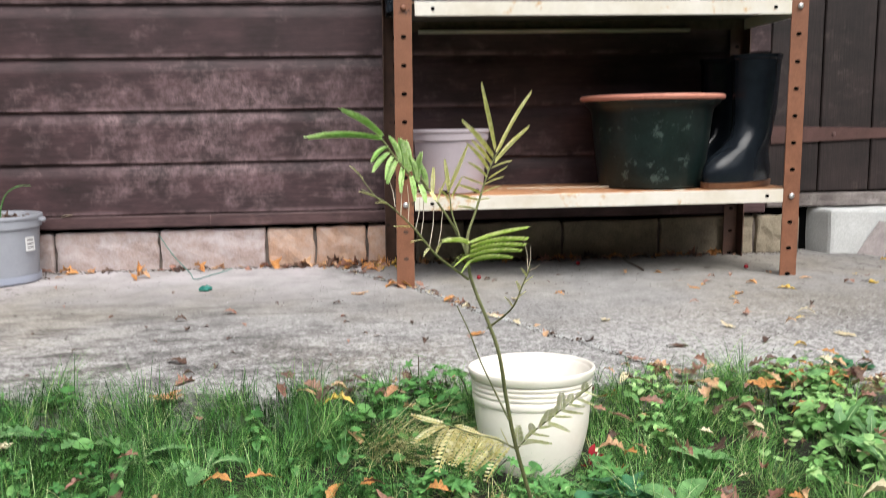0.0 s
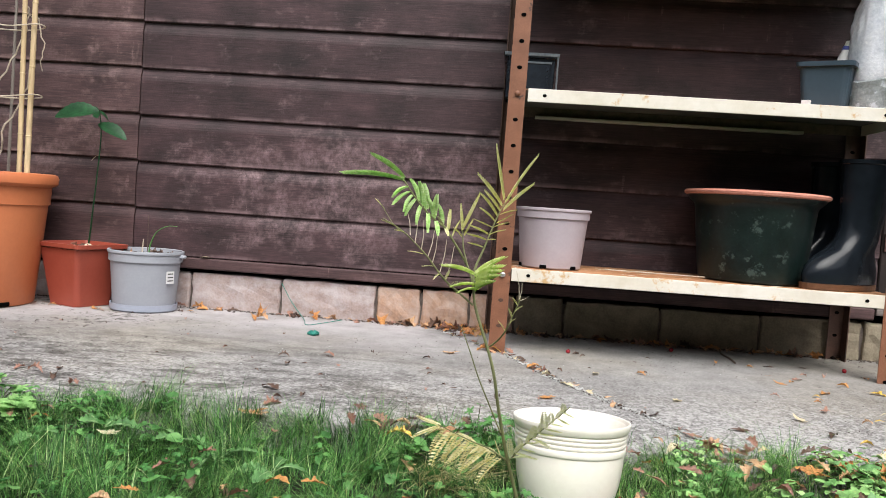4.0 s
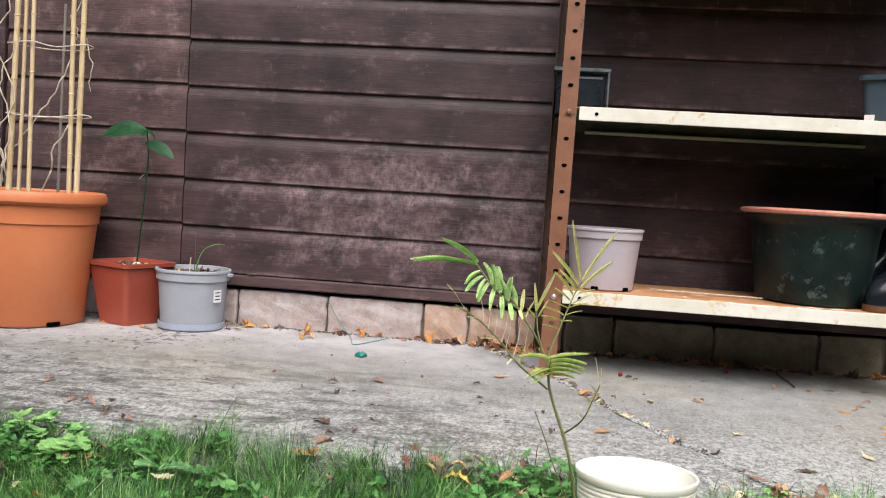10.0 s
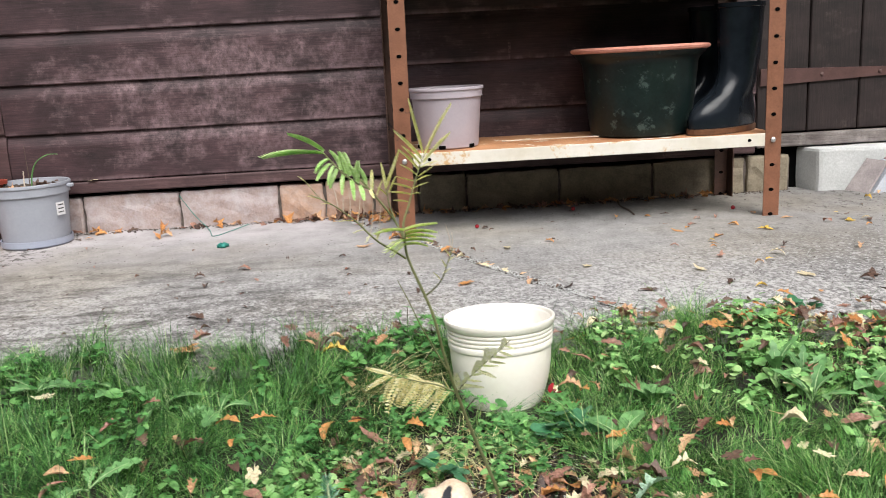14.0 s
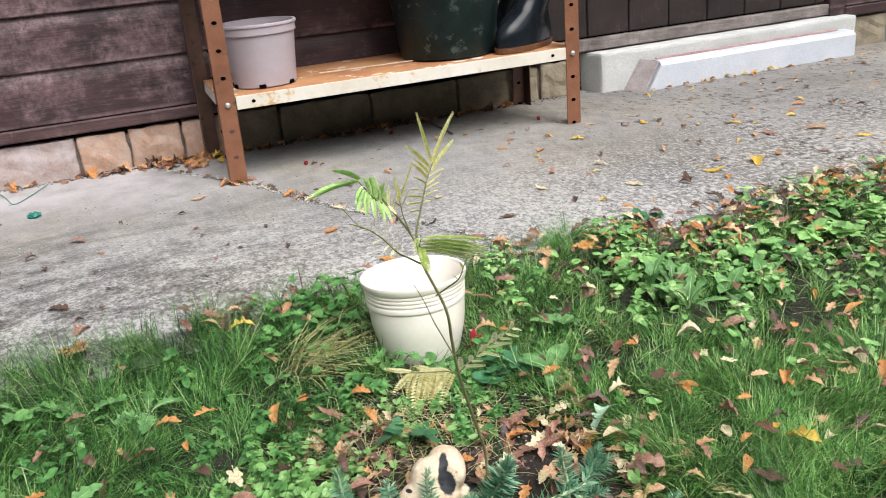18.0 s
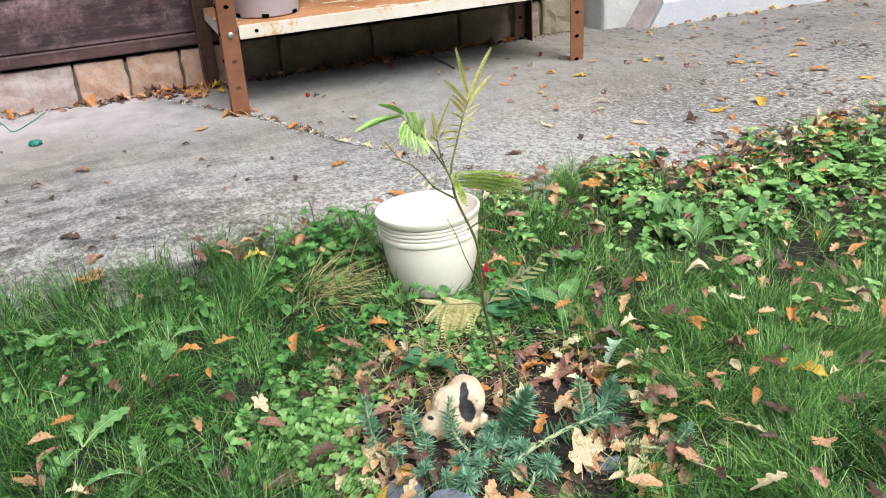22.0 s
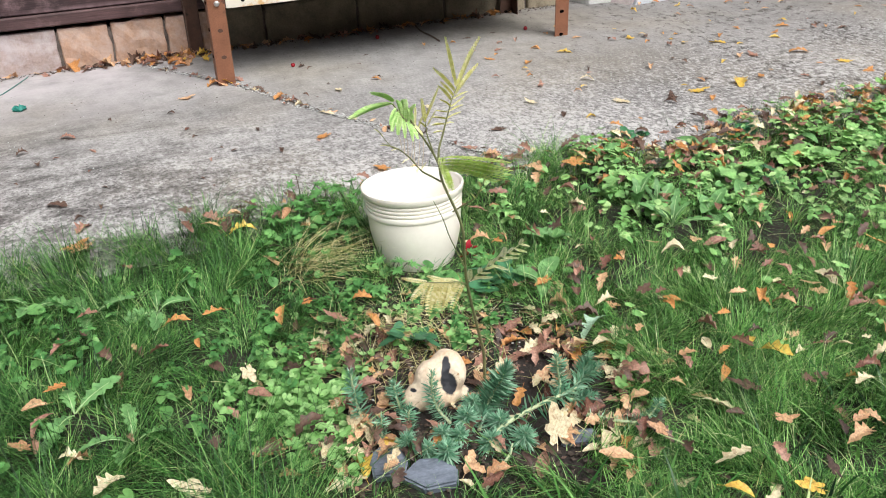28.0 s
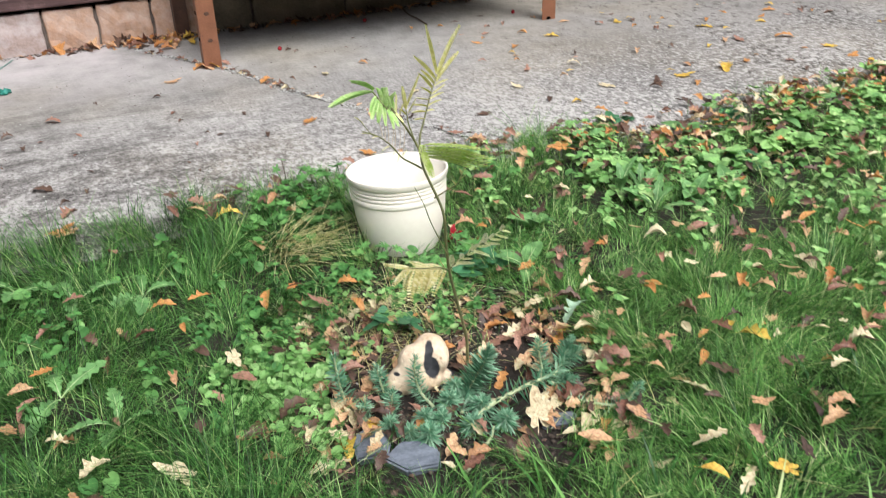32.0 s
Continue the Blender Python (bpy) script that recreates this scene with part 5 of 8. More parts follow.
def lobed_leaf(r, lobes, depth, seed, curl=0.3, long=1.15):
    """A fallen leaf with rounded fingers, uneven from lobe to lobe, a folded rib, a thin stalk and a crinkled edge."""
    rr = random.Random(seed)
    n = lobes * 8
    reach = [rr.uniform(0.66, 1.15) for _ in range(lobes)]
    reach[lobes // 2] = 1.15
    skew = rr.uniform(-0.25, 0.25)
    verts, faces = [(0, 0, 0)], []
    ripple = [rr.uniform(-1, 1) for _ in range(n)]
    for ring in (0.42, 0.75, 1.0):
        for i in range(n):
            a = -math.pi * 0.90 + 2 * math.pi * 0.90 * i / (n - 1)
            ph = (i + 0.5) / n * lobes
            k = min(int(ph), lobes - 1)
            finger = 1 - abs(2 * (ph - int(ph)) - 1)
            f = 1 - depth * (1 - finger ** 0.85) - 0.05 * (i % 2) if ring == 1.0 else 1 - depth * (0.30 + 0.5 * (1 - finger)) * (ring > 0.5)
            side = 0.60 + 0.40 * math.cos(a * 0.5) ** 2
            q = r * ring * f * side * (reach[k] if ring > 0.5 else 0.95)
            x, y = q * math.cos(a) * long, q * math.sin(a) * 0.92
            y += skew * x * x / r * 0.5
            z = 0.5 * curl * (0.55 * x * x * (1 if x > 0 else 0.3) - 0.45 * y * y) / r + 0.10 * abs(y) + 0.07 * r * ripple[i] * ring ** 3
            verts.append((x, y, z))
    for i in range(n - 1):
        faces.append((0, 1 + i, 2 + i))
        for g in (0, n):
            faces.append((1 + g + i, 1 + g + n + i, 2 + g + n + i, 2 + g + i))
    b = len(verts)
    w = r * 0.022
    verts += [(0, -w, 0), (0, w, 0), (-r * 0.9, w + 0.15 * r, 0.04 * r), (-r * 0.9, 0.15 * r - w, 0.04 * r)]
    faces.append((b, b + 1, b + 2, b + 3))
    zmin = min(v[2] for v in verts)
    return [(x, y, z - zmin) for x, y, z in verts], faces


def toothed_leaf(seed, lobes, depth, width, bend, roll, seg=18):
    """A dry leaf about two units long, middle at the origin: forward-pointing lobes, bent along its rib, with rolled and crinkled edges."""
    rr = random.Random(seed)
    verts, faces = [], []
    grow = [[rr.uniform(0.65, 1.15) for _ in range(lobes + 2)] for _ in range(2)]
    twist, hook = rr.uniform(-0.5, 0.5), rr.uniform(-0.25, 0.25)
    for i in range(seg + 1):
        u = i / seg
        env = width * (math.sin(math.pi * min(1.0, 0.03 + 0.95 * u ** 0.85)) ** 0.8)
        for v in (-1.0, -0.55, 0.0, 0.55, 1.0):
            ph = u * lobes + 0.2
            k, fr = int(ph), ph - int(ph)
            tip = fr / 0.62 if fr < 0.62 else (1 - fr) / 0.38
            w = env * (1 - depth * (1 - tip)) * (1 + (grow[v > 0][k] - 1) * depth * 1.6)
            y = v * max(w, 0.012)
            x = 2.1 * u - 1.05 + 0.28 * abs(y) * depth
            z = -bend * (u - 0.45) ** 2 * 1.6 + roll * y * y / max(width, 0.1) + 0.10 * abs(y) + twist * y * (u - 0.4)
            z += 0.05 * rr.uniform(-1, 1) * abs(v)
            verts.append((x, y + hook * (u - 0.3) ** 2 * 2, z))
    for i in range(seg):
        for c in range(4):
            a = i * 5 + c
            faces.append((a, a + 5, a + 6, a + 1))
    b = len(verts)
    x0, y0, z0 = verts[2]
    verts += [(x0 + 0.9, y0 * 0.2 + 0.012, verts[2 + 5 * 8][2] + 0.012), (x0 + 0.9, y0 * 0.2 - 0.012, verts[2 + 5 * 8][2] + 0.012), (x0, y0 - 0.02, z0 + 0.012), (x0, y0 + 0.02, z0 + 0.012),
              (x0 - 0.55, y0 - 0.03 + 0.2 * hook, z0 - 0.05), (x0 - 0.55, y0 + 0.01 + 0.2 * hook, z0 - 0.05)]
    faces += [(b, b + 1, b + 2, b + 3), (b + 3, b + 2, b + 4, b + 5)]
    low = sorted(v[2] for v in verts)[len(verts) // 8]
    return [(x, y, z - low) for x, y, z in verts], faces


# ---- young acacia in front ----
acacia = thing("acacia_sapling", "spindly young acacia with feathery green and yellow fronds", "sapling", at=(0.082, 0.420, lawn_z(0.082, 0.42)))
A0 = Vector(acacia.location)


def in_plant(p):
    return Vector(p) - A0


def stem(name, pts, r0, r1, material=None, label=""):
    c = [in_plant(p) for p in curve_pts(pts, 6)]
    return part(name, tube(bmesh.new(), c, [r0 + (r1 - r0) * i / (len(c) - 1) for i in range(len(c))], 8), material or M_STEM, acacia, label, smooth=True)


def pinna_mesh(name, length, material, count=15, w=0.0042, droop=0.25, closed=0.5, ahead=0.62, slim=0.25):
    """A feather of paired leaflets along +x."""
    bm = bmesh.new()
    tube(bm, [(length * i / 5, 0, -droop * length * (i / 5) ** 2) for i in range(6)], [0.0004] * 5 + [0.0002], 4)
    for i in range(count):
        u = (i + 0.6) / count
        x, z = u * length, -droop * length * u * u
        ll = w * (0.75 + 0.5 * math.sin(math.pi * u)) * (1 - 0.35 * u)
        for s in (-1, 1):
            d = Vector((ahead, s * (1.0 - closed * 0.6), closed * 0.7)).normalized() * ll
            side = Vector((0.8, -s * 0.35, 0)).normalized() * ll * slim
            b = Vector((x, 0, z))
            q = [b, b + d * 0.55 + side, b + d, b + d * 0.55 - side]
            bm.faces.new([bm.verts.new(p) for p in q])
    return mesh_of(name, bm, material)


P_FRESH = [pinna_mesh("pinna", 0.022, M_FRESH, 20, 0.0046, d, c, 0.62, 0.42) for d, c in ((0.15, 0.5), (0.3, 0.75), (0.22, 0.6))]
P_YEL = [pinna_mesh("pinna", 0.022, M_YELLOWING, 15, 0.0038, d, c, 0.66, 0.42) for d, c in ((-0.06, 0.5), (0.12, 0.4), (0.05, 0.65))]
P_FLUFFY = [pinna_mesh("pinna", 0.022, M_PALE_FROND, 11, 0.0050, d, c, 0.45, 0.24) for d, c in ((0.1, 0.1), (0.35, 0.35), (-0.1, 0.25))]
P_MID = [pinna_mesh("pinna", 0.022, M_FAN, 15, 0.0042, d, c, 0.66, 0.36) for d, c in ((0.1, 0.35), (0.2, 0.5))]
P_OPEN = [pinna_mesh("pinna", 0.022, M_BEADED, 8, 0.0052, d, 0.1, 0.40, 0.42) for d in (0.1, -0.05)]
P_SPARSE = [pinna_mesh("pinna", 0.022, M_YELLOWING, 7, 0.0034, 0.1, 0.3, 0.62, 0.4)]


def add_pinna(parent, base, tip, meshes):
    base, tip = in_plant(base), in_plant(tip)
    d = tip - base
    ob = new("pinna", rng.choice(meshes))
    ob.parent = parent
    q = d.to_track_quat("X", "Z")
    ob.matrix_local = Matrix.LocRotScale(base, q, (d.length / 0.022, *[min(1.05, max(0.5, d.length / 0.024))] * 2))
    return ob


stem("stem", [(0.082, 0.420, -0.035), (0.079, 0.415, 0.0), (0.062, 0.395, 0.055), (0.047, 0.378, 0.106), (0.038, 0.362, 0.145), (0.031, 0.350, 0.180), (0.017, 0.351, 0.218), (0.014, 0.352, 0.235), (0.006, 0.353, 0.252), (-0.012, 0.340, 0.279)], 0.0016, 0.0007)
stem("branch", [(0.014, 0.351, 0.235), (0.015, 0.352, 0.246), (0.019, 0.353, 0.257), (0.023, 0.3535, 0.269)], 0.0010, 0.0006)
stem("branch", [(0.026, 0.355, 0.190), (0.034, 0.348, 0.198), (0.039, 0.338, 0.207), (0.043, 0.335, 0.218), (0.047, 0.332, 0.230)], 0.0007, 0.0003)
stem("branch", [(0.015, 0.351, 0.220), (0.006, 0.350, 0.227), (-0.002, 0.343, 0.234), (-0.008, 0.337, 0.241), (-0.016, 0.329, 0.252), (-0.024, 0.321, 0.261), (-0.030, 0.315, 0.267), (-0.037, 0.311, 0.272), (-0.044, 0.308, 0.276)], 0.0008, 0.0003)
stem("branch", [(0.010, 0.351, 0.245), (0.006, 0.351, 0.258), (0.005, 0.351, 0.266), (0.004, 0.351, 0.273)], 0.0006, 0.0003)
stem("branch", [(0.040, 0.366, 0.130), (0.030, 0.360, 0.152), (0.022, 0.355, 0.170), (0.015, 0.350, 0.189), (0.008, 0.350, 0.205)], 0.0006, 0.0003)

# bright frond reaching out: a long end pair, short curled feathers below, upright ones above
fr = stem("frond", [(-0.006, 0.346, 0.271), (-0.015, 0.334, 0.278), (-0.023, 0.322, 0.287), (-0.033, 0.313, 0.301)], 0.0008, 0.0005, None, "fresh bright green frond")
for b, tip in (((-0.033, 0.313, 0.301), (-0.068, 0.293, 0.307)), ((-0.033, 0.313, 0.302), (-0.051, 0.298, 0.318)), ((-0.030, 0.314, 0.297), (-0.039, 0.304, 0.293)), ((-0.029, 0.316, 0.294), (-0.038, 0.304, 0.287)),
               ((-0.027, 0.319, 0.292), (-0.032, 0.308, 0.284)), ((-0.025, 0.321, 0.290), (-0.031, 0.312, 0.280)), ((-0.022, 0.326, 0.286), (-0.024, 0.316, 0.276)), ((-0.024, 0.322, 0.288), (-0.027, 0.318, 0.303))):
    add_pinna(fr, b, tip, P_FRESH)
for b, tip in (((-0.021, 0.325, 0.285), (-0.023, 0.320, 0.301)), ((-0.019, 0.328, 0.283), (-0.020, 0.324, 0.300)), ((-0.015, 0.334, 0.278), (-0.017, 0.328, 0.292)), ((-0.014, 0.335, 0.277), (-0.013, 0.330, 0.294)),
               ((-0.018, 0.330, 0.281), (-0.016, 0.320, 0.271)), ((-0.013, 0.337, 0.276), (-0.010, 0.328, 0.268)), ((-0.009, 0.343, 0.273), (-0.011, 0.340, 0.287))):
    add_pinna(fr, b, tip, P_FRESH)
for b, tip in (((-0.005, 0.347, 0.270), (-0.004, 0.345, 0.284)), ((-0.002, 0.349, 0.266), (0.002, 0.348, 0.277)), ((-0.007, 0.345, 0.272), (-0.004, 0.336, 0.266))):
    add_pinna(fr, b, tip, P_YEL)
# upright yellowing frond
fr = stem("frond", [(0.019, 0.353, 0.257), (0.023, 0.3535, 0.269), (0.028, 0.354, 0.283), (0.033, 0.354, 0.293)], 0.0007, 0.0003, None, "yellowing upright frond")
for b, tip in (((0.031, 0.354, 0.293), (0.022, 0.352, 0.329)), ((0.030, 0.354, 0.289), (0.013, 0.350, 0.310)), ((0.029, 0.354, 0.285), (0.018, 0.350, 0.299)), ((0.027, 0.354, 0.282), (0.016, 0.348, 0.298)),
               ((0.026, 0.353, 0.278), (0.016, 0.347, 0.288)), ((0.024, 0.353, 0.274), (0.012, 0.347, 0.278)), ((0.022, 0.353, 0.269), (0.009, 0.346, 0.275)), ((0.021, 0.353, 0.265), (0.008, 0.346, 0.269)), ((0.019, 0.352, 0.260), (0.009, 0.346, 0.263))):
    add_pinna(fr, b, tip, P_YEL)
for b, tip in (((0.034, 0.354, 0.294), (0.050, 0.356, 0.326)), ((0.032, 0.354, 0.291), (0.044, 0.356, 0.311)), ((0.031, 0.354, 0.286), (0.050, 0.356, 0.306)), ((0.029, 0.354, 0.283), (0.040, 0.354, 0.288)),
               ((0.027, 0.354, 0.277), (0.038, 0.353, 0.283)), ((0.025, 0.353, 0.274), (0.035, 0.352, 0.279)), ((0.023, 0.353, 0.269), (0.033, 0.351, 0.274)), ((0.022, 0.353, 0.265), (0.027, 0.351, 0.267))):
    add_pinna(fr, b, tip, P_YEL)
# small sprig between the two
fr = stem("frond", [(0.005, 0.351, 0.266), (0.004, 0.351, 0.273)], 0.0004, 0.0003, None, "small yellowing sprig")
for b, tip in (((0.005, 0.351, 0.272), (0.016, 0.347, 0.295)), ((0.004, 0.351, 0.270), (0.001, 0.349, 0.288)), ((0.006, 0.351, 0.267), (0.012, 0.347, 0.278)), ((0.004, 0.351, 0.266), (-0.001, 0.348, 0.273))):
    add_pinna(fr, b, tip, P_YEL)
# middle frond: a fan that turns away from the shed
fr = stem("frond", [(0.0145, 0.351, 0.230), (0.0155, 0.349, 0.236), (0.016, 0.346, 0.241)], 0.0006, 0.0004, None, "yellow-green fan of feathers")
for b, tip in (((0.015, 0.347, 0.241), (-0.004, 0.300, 0.2535)), ((0.016, 0.349, 0.234), (0.002, 0.302, 0.2405)), ((0.016, 0.350, 0.231), (0.006, 0.306, 0.2365)), ((0.016, 0.345, 0.242), (0.035, 0.276, 0.2605)), ((0.016, 0.346, 0.239), (0.0345, 0.274, 0.2575)),
               ((0.016, 0.348, 0.236), (0.0335, 0.274, 0.2545)), ((0.016, 0.349, 0.233), (0.032, 0.276, 0.2515)), ((0.016, 0.350, 0.230), (0.029, 0.284, 0.247))):
    add_pinna(fr, b, tip, P_MID)
# low yellow fronds
fr = stem("frond", [(0.047, 0.378, 0.106), (0.033, 0.368, 0.117), (0.019, 0.360, 0.124), (-0.003, 0.346, 0.137)], 0.0007, 0.0003, None, "yellow low frond")
for n in range(12):
    u = (n + 0.5) / 12
    b = Vector((0.044, 0.376, 0.108)).lerp(Vector((-0.003, 0.346, 0.137)), u)
    k = 0.50 + 0.35 * math.sin(math.pi * u)
    add_pinna(fr, b, b + Vector((-0.011 + rng.uniform(-0.010, 0.008), -0.008 + rng.uniform(-0.010, 0.008), k * -0.014 + rng.uniform(-0.008, 0.008))), P_FLUFFY)
    add_pinna(fr, b, b + Vector((-0.012 + rng.uniform(-0.008, 0.008), 0.012 * k + rng.uniform(-0.008, 0.006), 0.004 + rng.uniform(-0.011, 0.009))), P_FLUFFY)
fr = stem("frond", [(0.047, 0.378, 0.106), (0.056, 0.370, 0.120), (0.066, 0.360, 0.133), (0.085, 0.340, 0.158)], 0.0006, 0.0003, None, "pale yellow-green low frond")
for n in range(10):
    u = (n + 0.5) / 10
    b = Vector((0.046, 0.378, 0.107)).lerp(Vector((0.083, 0.342, 0.155)), u)
    k = 0.95 - 0.30 * u
    add_pinna(fr, b, b + Vector((0.014 * k + rng.uniform(-0.003, 0.003), -0.004 + rng.uniform(-0.004, 0.004), 0.001 * k + rng.uniform(-0.004, 0.003))), P_OPEN)
    add_pinna(fr, b, b + Vector((0.001 + rng.uniform(-0.003, 0.003), -0.005 + rng.uniform(-0.004, 0.002), 0.014 * k + rng.uniform(-0.003, 0.003))), P_OPEN)
# stalks that have lost their leaflets, on the side branch
for b, tip in (((-0.027, 0.316, 0.266), (-0.030, 0.318, 0.281)), ((-0.024, 0.320, 0.261), (-0.024, 0.322, 0.283)), ((-0.020, 0.324, 0.257), (-0.020, 0.327, 0.276)), ((-0.016, 0.329, 0.252), (-0.013, 0.332, 0.270)),
               ((-0.013, 0.332, 0.248), (-0.011, 0.335, 0.267)), ((-0.008, 0.337, 0.242), (-0.005, 0.340, 0.264)), ((-0.004, 0.341, 0.237), (0.000, 0.344, 0.260))):
    b, tip = in_plant(b), in_plant(tip)
    part("bare_stalk", tube(bmesh.new(), [b, b.lerp(tip, 0.5) + Vector((0.0007, 0, 0)), tip], [0.00034, 0.0003, 0.0002], 5), M_VINE, acacia, "thin bare pale leaf stalk")
fr = stem("frond", [(-0.030, 0.315, 0.267), (-0.037, 0.311, 0.272), (-0.048, 0.306, 0.288)], 0.0004, 0.0002, None, "nearly bare frond with a few leaflets")
for b, tip in (((-0.019, 0.326, 0.254), (-0.028, 0.316, 0.257)), ((-0.012, 0.333, 0.246), (-0.019, 0.324, 0.247)), ((-0.031, 0.314, 0.268), (-0.037, 0.310, 0.270)), ((-0.036, 0.312, 0.271), (-0.045, 0.308, 0.276)),
               ((-0.043, 0.308, 0.281), (-0.049, 0.306, 0.289)), ((-0.004, 0.341, 0.237), (-0.002, 0.338, 0.244)), ((-0.008, 0.337, 0.241), (-0.012, 0.332, 0.238))):
    add_pinna(fr, b, tip, P_SPARSE)
fr = stem("frond", [(0.043, 0.335, 0.218), (0.046, 0.333, 0.226), (0.047, 0.332, 0.230)], 0.0004, 0.0002, None, "sparse twig with pale leaflets")
for b, tip in (((0.038, 0.338, 0.206), (0.034, 0.336, 0.213)), ((0.040, 0.337, 0.210), (0.044, 0.334, 0.216)), ((0.042, 0.336, 0.215), (0.040, 0.334, 0.222)), ((0.044, 0.334, 0.220), (0.048, 0.332, 0.225)), ((0.045, 0.333, 0.224), (0.042, 0.331, 0.230))):
    add_pinna(fr, b, tip, P_SPARSE)
for tip in ((0.043, 0.332, 0.247), (0.047, 0.331, 0.241), (0.052, 0.330, 0.231)):
    b, tip = in_plant((0.046, 0.333, 0.227)), in_plant(tip)
    part("bare_stalk", tube(bmesh.new(), [b, b.lerp(tip, 0.5) + Vector((0.0008, 0, 0)), tip], [0.0003, 0.00026, 0.0002], 5), M_VINE, acacia, "thin bare pale leaf stalk")

# ---- seedling and shoots in the pots ----
seedling = thing("seedling", "young tree seedling with a few large green leaves", "seedling", at=(-0.936, 1.668, 0.132))
pts = curve_pts([(0, 0, 0), (0.006, 0, 0.08), (0.014, -0.002, 0.17), (0.019, -0.002, 0.26), (0.014, -0.004, 0.316)], 6)
part("stem", tube(bmesh.new(), pts, [0.0021 - 0.0009 * i / len(pts) for i in range(len(pts))], 8), M_SEEDLING, seedling, smooth=True)
bm = bmesh.new()
bmesh.ops.create_icosphere(bm, subdivisions=2, radius=0.011)
part("seed", bm, M_FIG, seedling, "buff split seed")
for yaw, pit, ln, wd in ((193, 6, 0.098, 0.060), (160, 2, 0.055, 0.034), (-14, 20, 0.082, 0.036), (60, 30, 0.035, 0.024), (-70, 22, 0.036, 0.024)):
    v, f = blade_leaf(ln, wd, 0.25, 7, 0.10, 20, 1.0, 0.3)
    ob = new("leaf", raw_mesh("leaf", v, f, M_SEEDLING, True))
    ob.parent = seedling
    ob.matrix_local = pose(0.012, -0.004, 0.314 if yaw != -14 else 0.288, -42 if yaw > 90 else 38, pit, yaw)
v, f = blade_leaf(0.020, 0.011, 0.3)
ob = new("leaf", raw_mesh("leaf", v, f, FALLEN["cream"], True))
ob.parent = seedling
ob.matrix_local = pose(0.015, -0.004, 0.215, 0, 40, 205)

shoot = thing("onion_shoot", "thin bent green shoot and dead stalks", "shoot", at=(-0.797, 1.668, 0.117))
pts = curve_pts([(0.006, 0, 0), (0.008, 0, 0.03), (0.022, -0.002, 0.062), (0.048, -0.004, 0.078), (0.072, -0.004, 0.079)], 6)
part("blade", tube(bmesh.new(), pts, [0.0022 - 0.0016 * i / len(pts) for i in range(len(pts))], 6), M_HERB, shoot, smooth=True)
part("stalk", tube(bmesh.new(), [(0.002, 0, 0), (0.002, 0, 0.05), (0.001, 0, 0.10)], [0.0012, 0.0008, 0.0004], 5), M_TWIG, shoot)
part("stalk", tube(bmesh.new(), [(-0.010, 0, 0), (-0.010, 0, 0.02), (-0.008, 0, 0.045)], [0.0018, 0.0016, 0.0012], 5), M_VINE, shoot)


# ---- fallen leaves ----
LEAF_SHAPES = {
    "maple": [lobed_leaf(1.0, 5, 0.44, s, 0.25 + 0.2 * (s % 3), 1.3) for s in range(3)] + [toothed_leaf(60 + s, 3, 0.62, 0.72, 0.2 + 0.3 * s, 0.3) for s in range(3)],
    "oak": [toothed_leaf(10 + s, 4, 0.56, 0.66, 0.15 + 0.22 * s, 0.25 + 0.5 * (s % 2)) for s in range(6)],
    "oval": [toothed_leaf(20 + s, 6, 0.16, 0.52, 0.15 + 0.25 * s, 0.3 + 0.6 * (s % 2)) for s in range(4)],
    "crumple": [toothed_leaf(30 + s, 3, 0.45, 0.74, 0.4 + 0.12 * s, 0.5 + 0.2 * s) for s in range(5)],
}
LEAF_MESHES = {(k, c): [raw_mesh("fallen_leaf", v, f, FALLEN[c], True) for v, f in shapes] for k, shapes in LEAF_SHAPES.items() for c in FALLEN}
LEAF_WORDS = {"orange": "curled orange autumn leaf", "yellow": "bright yellow autumn leaf", "red_brown": "dry red-brown autumn leaf", "brown": "dark brown dead leaf",
              "cream": "pale cream dead leaf", "mint": "pale mint-green lobed dead leaf", "tan": "dry tan autumn leaf"}


def fallen(x, y, z, colour, size, shape, where, tilt=12, turn=None):
    ob = new("fallen_leaf", rng.choice(LEAF_MESHES[(shape, colour)]))
    ob.matrix_world = pose(x, y, z, rng.uniform(-tilt, tilt), rng.uniform(-tilt, tilt), rng.uniform(0, 360) if turn is None else turn) @ Matrix.Diagonal((size, size * rng.uniform(0.75, 1.05), size * rng.uniform(0.8, 1.3), 1))
    return tagged(ob, LEAF_WORDS[colour] + " lying on " + where, "leaf", "fallen leaves")


LITTER = {"verts": [], "faces": [], "mats": []}


def litter(x, y, z, colour, size, shape, where, tilt=12):
    """A small dead leaf that goes into the joined litter."""
    m = pose(x, y, z, rng.uniform(-tilt, tilt), rng.uniform(-tilt, tilt), rng.uniform(0, 360)) @ Matrix.Diagonal((size, size * rng.uniform(0.75, 1.05), size * rng.uniform(0.8, 1.3), 1))
    v, f = rng.choice(LEAF_SHAPES[shape])
    b = len(LITTER["verts"])
    LITTER["verts"] += [m @ Vector(p) for p in v]
    LITTER["faces"] += [tuple(b + i for i in q) for q in f]
    LITTER["mats"] += [list(FALLEN).index(colour)] * len(f)


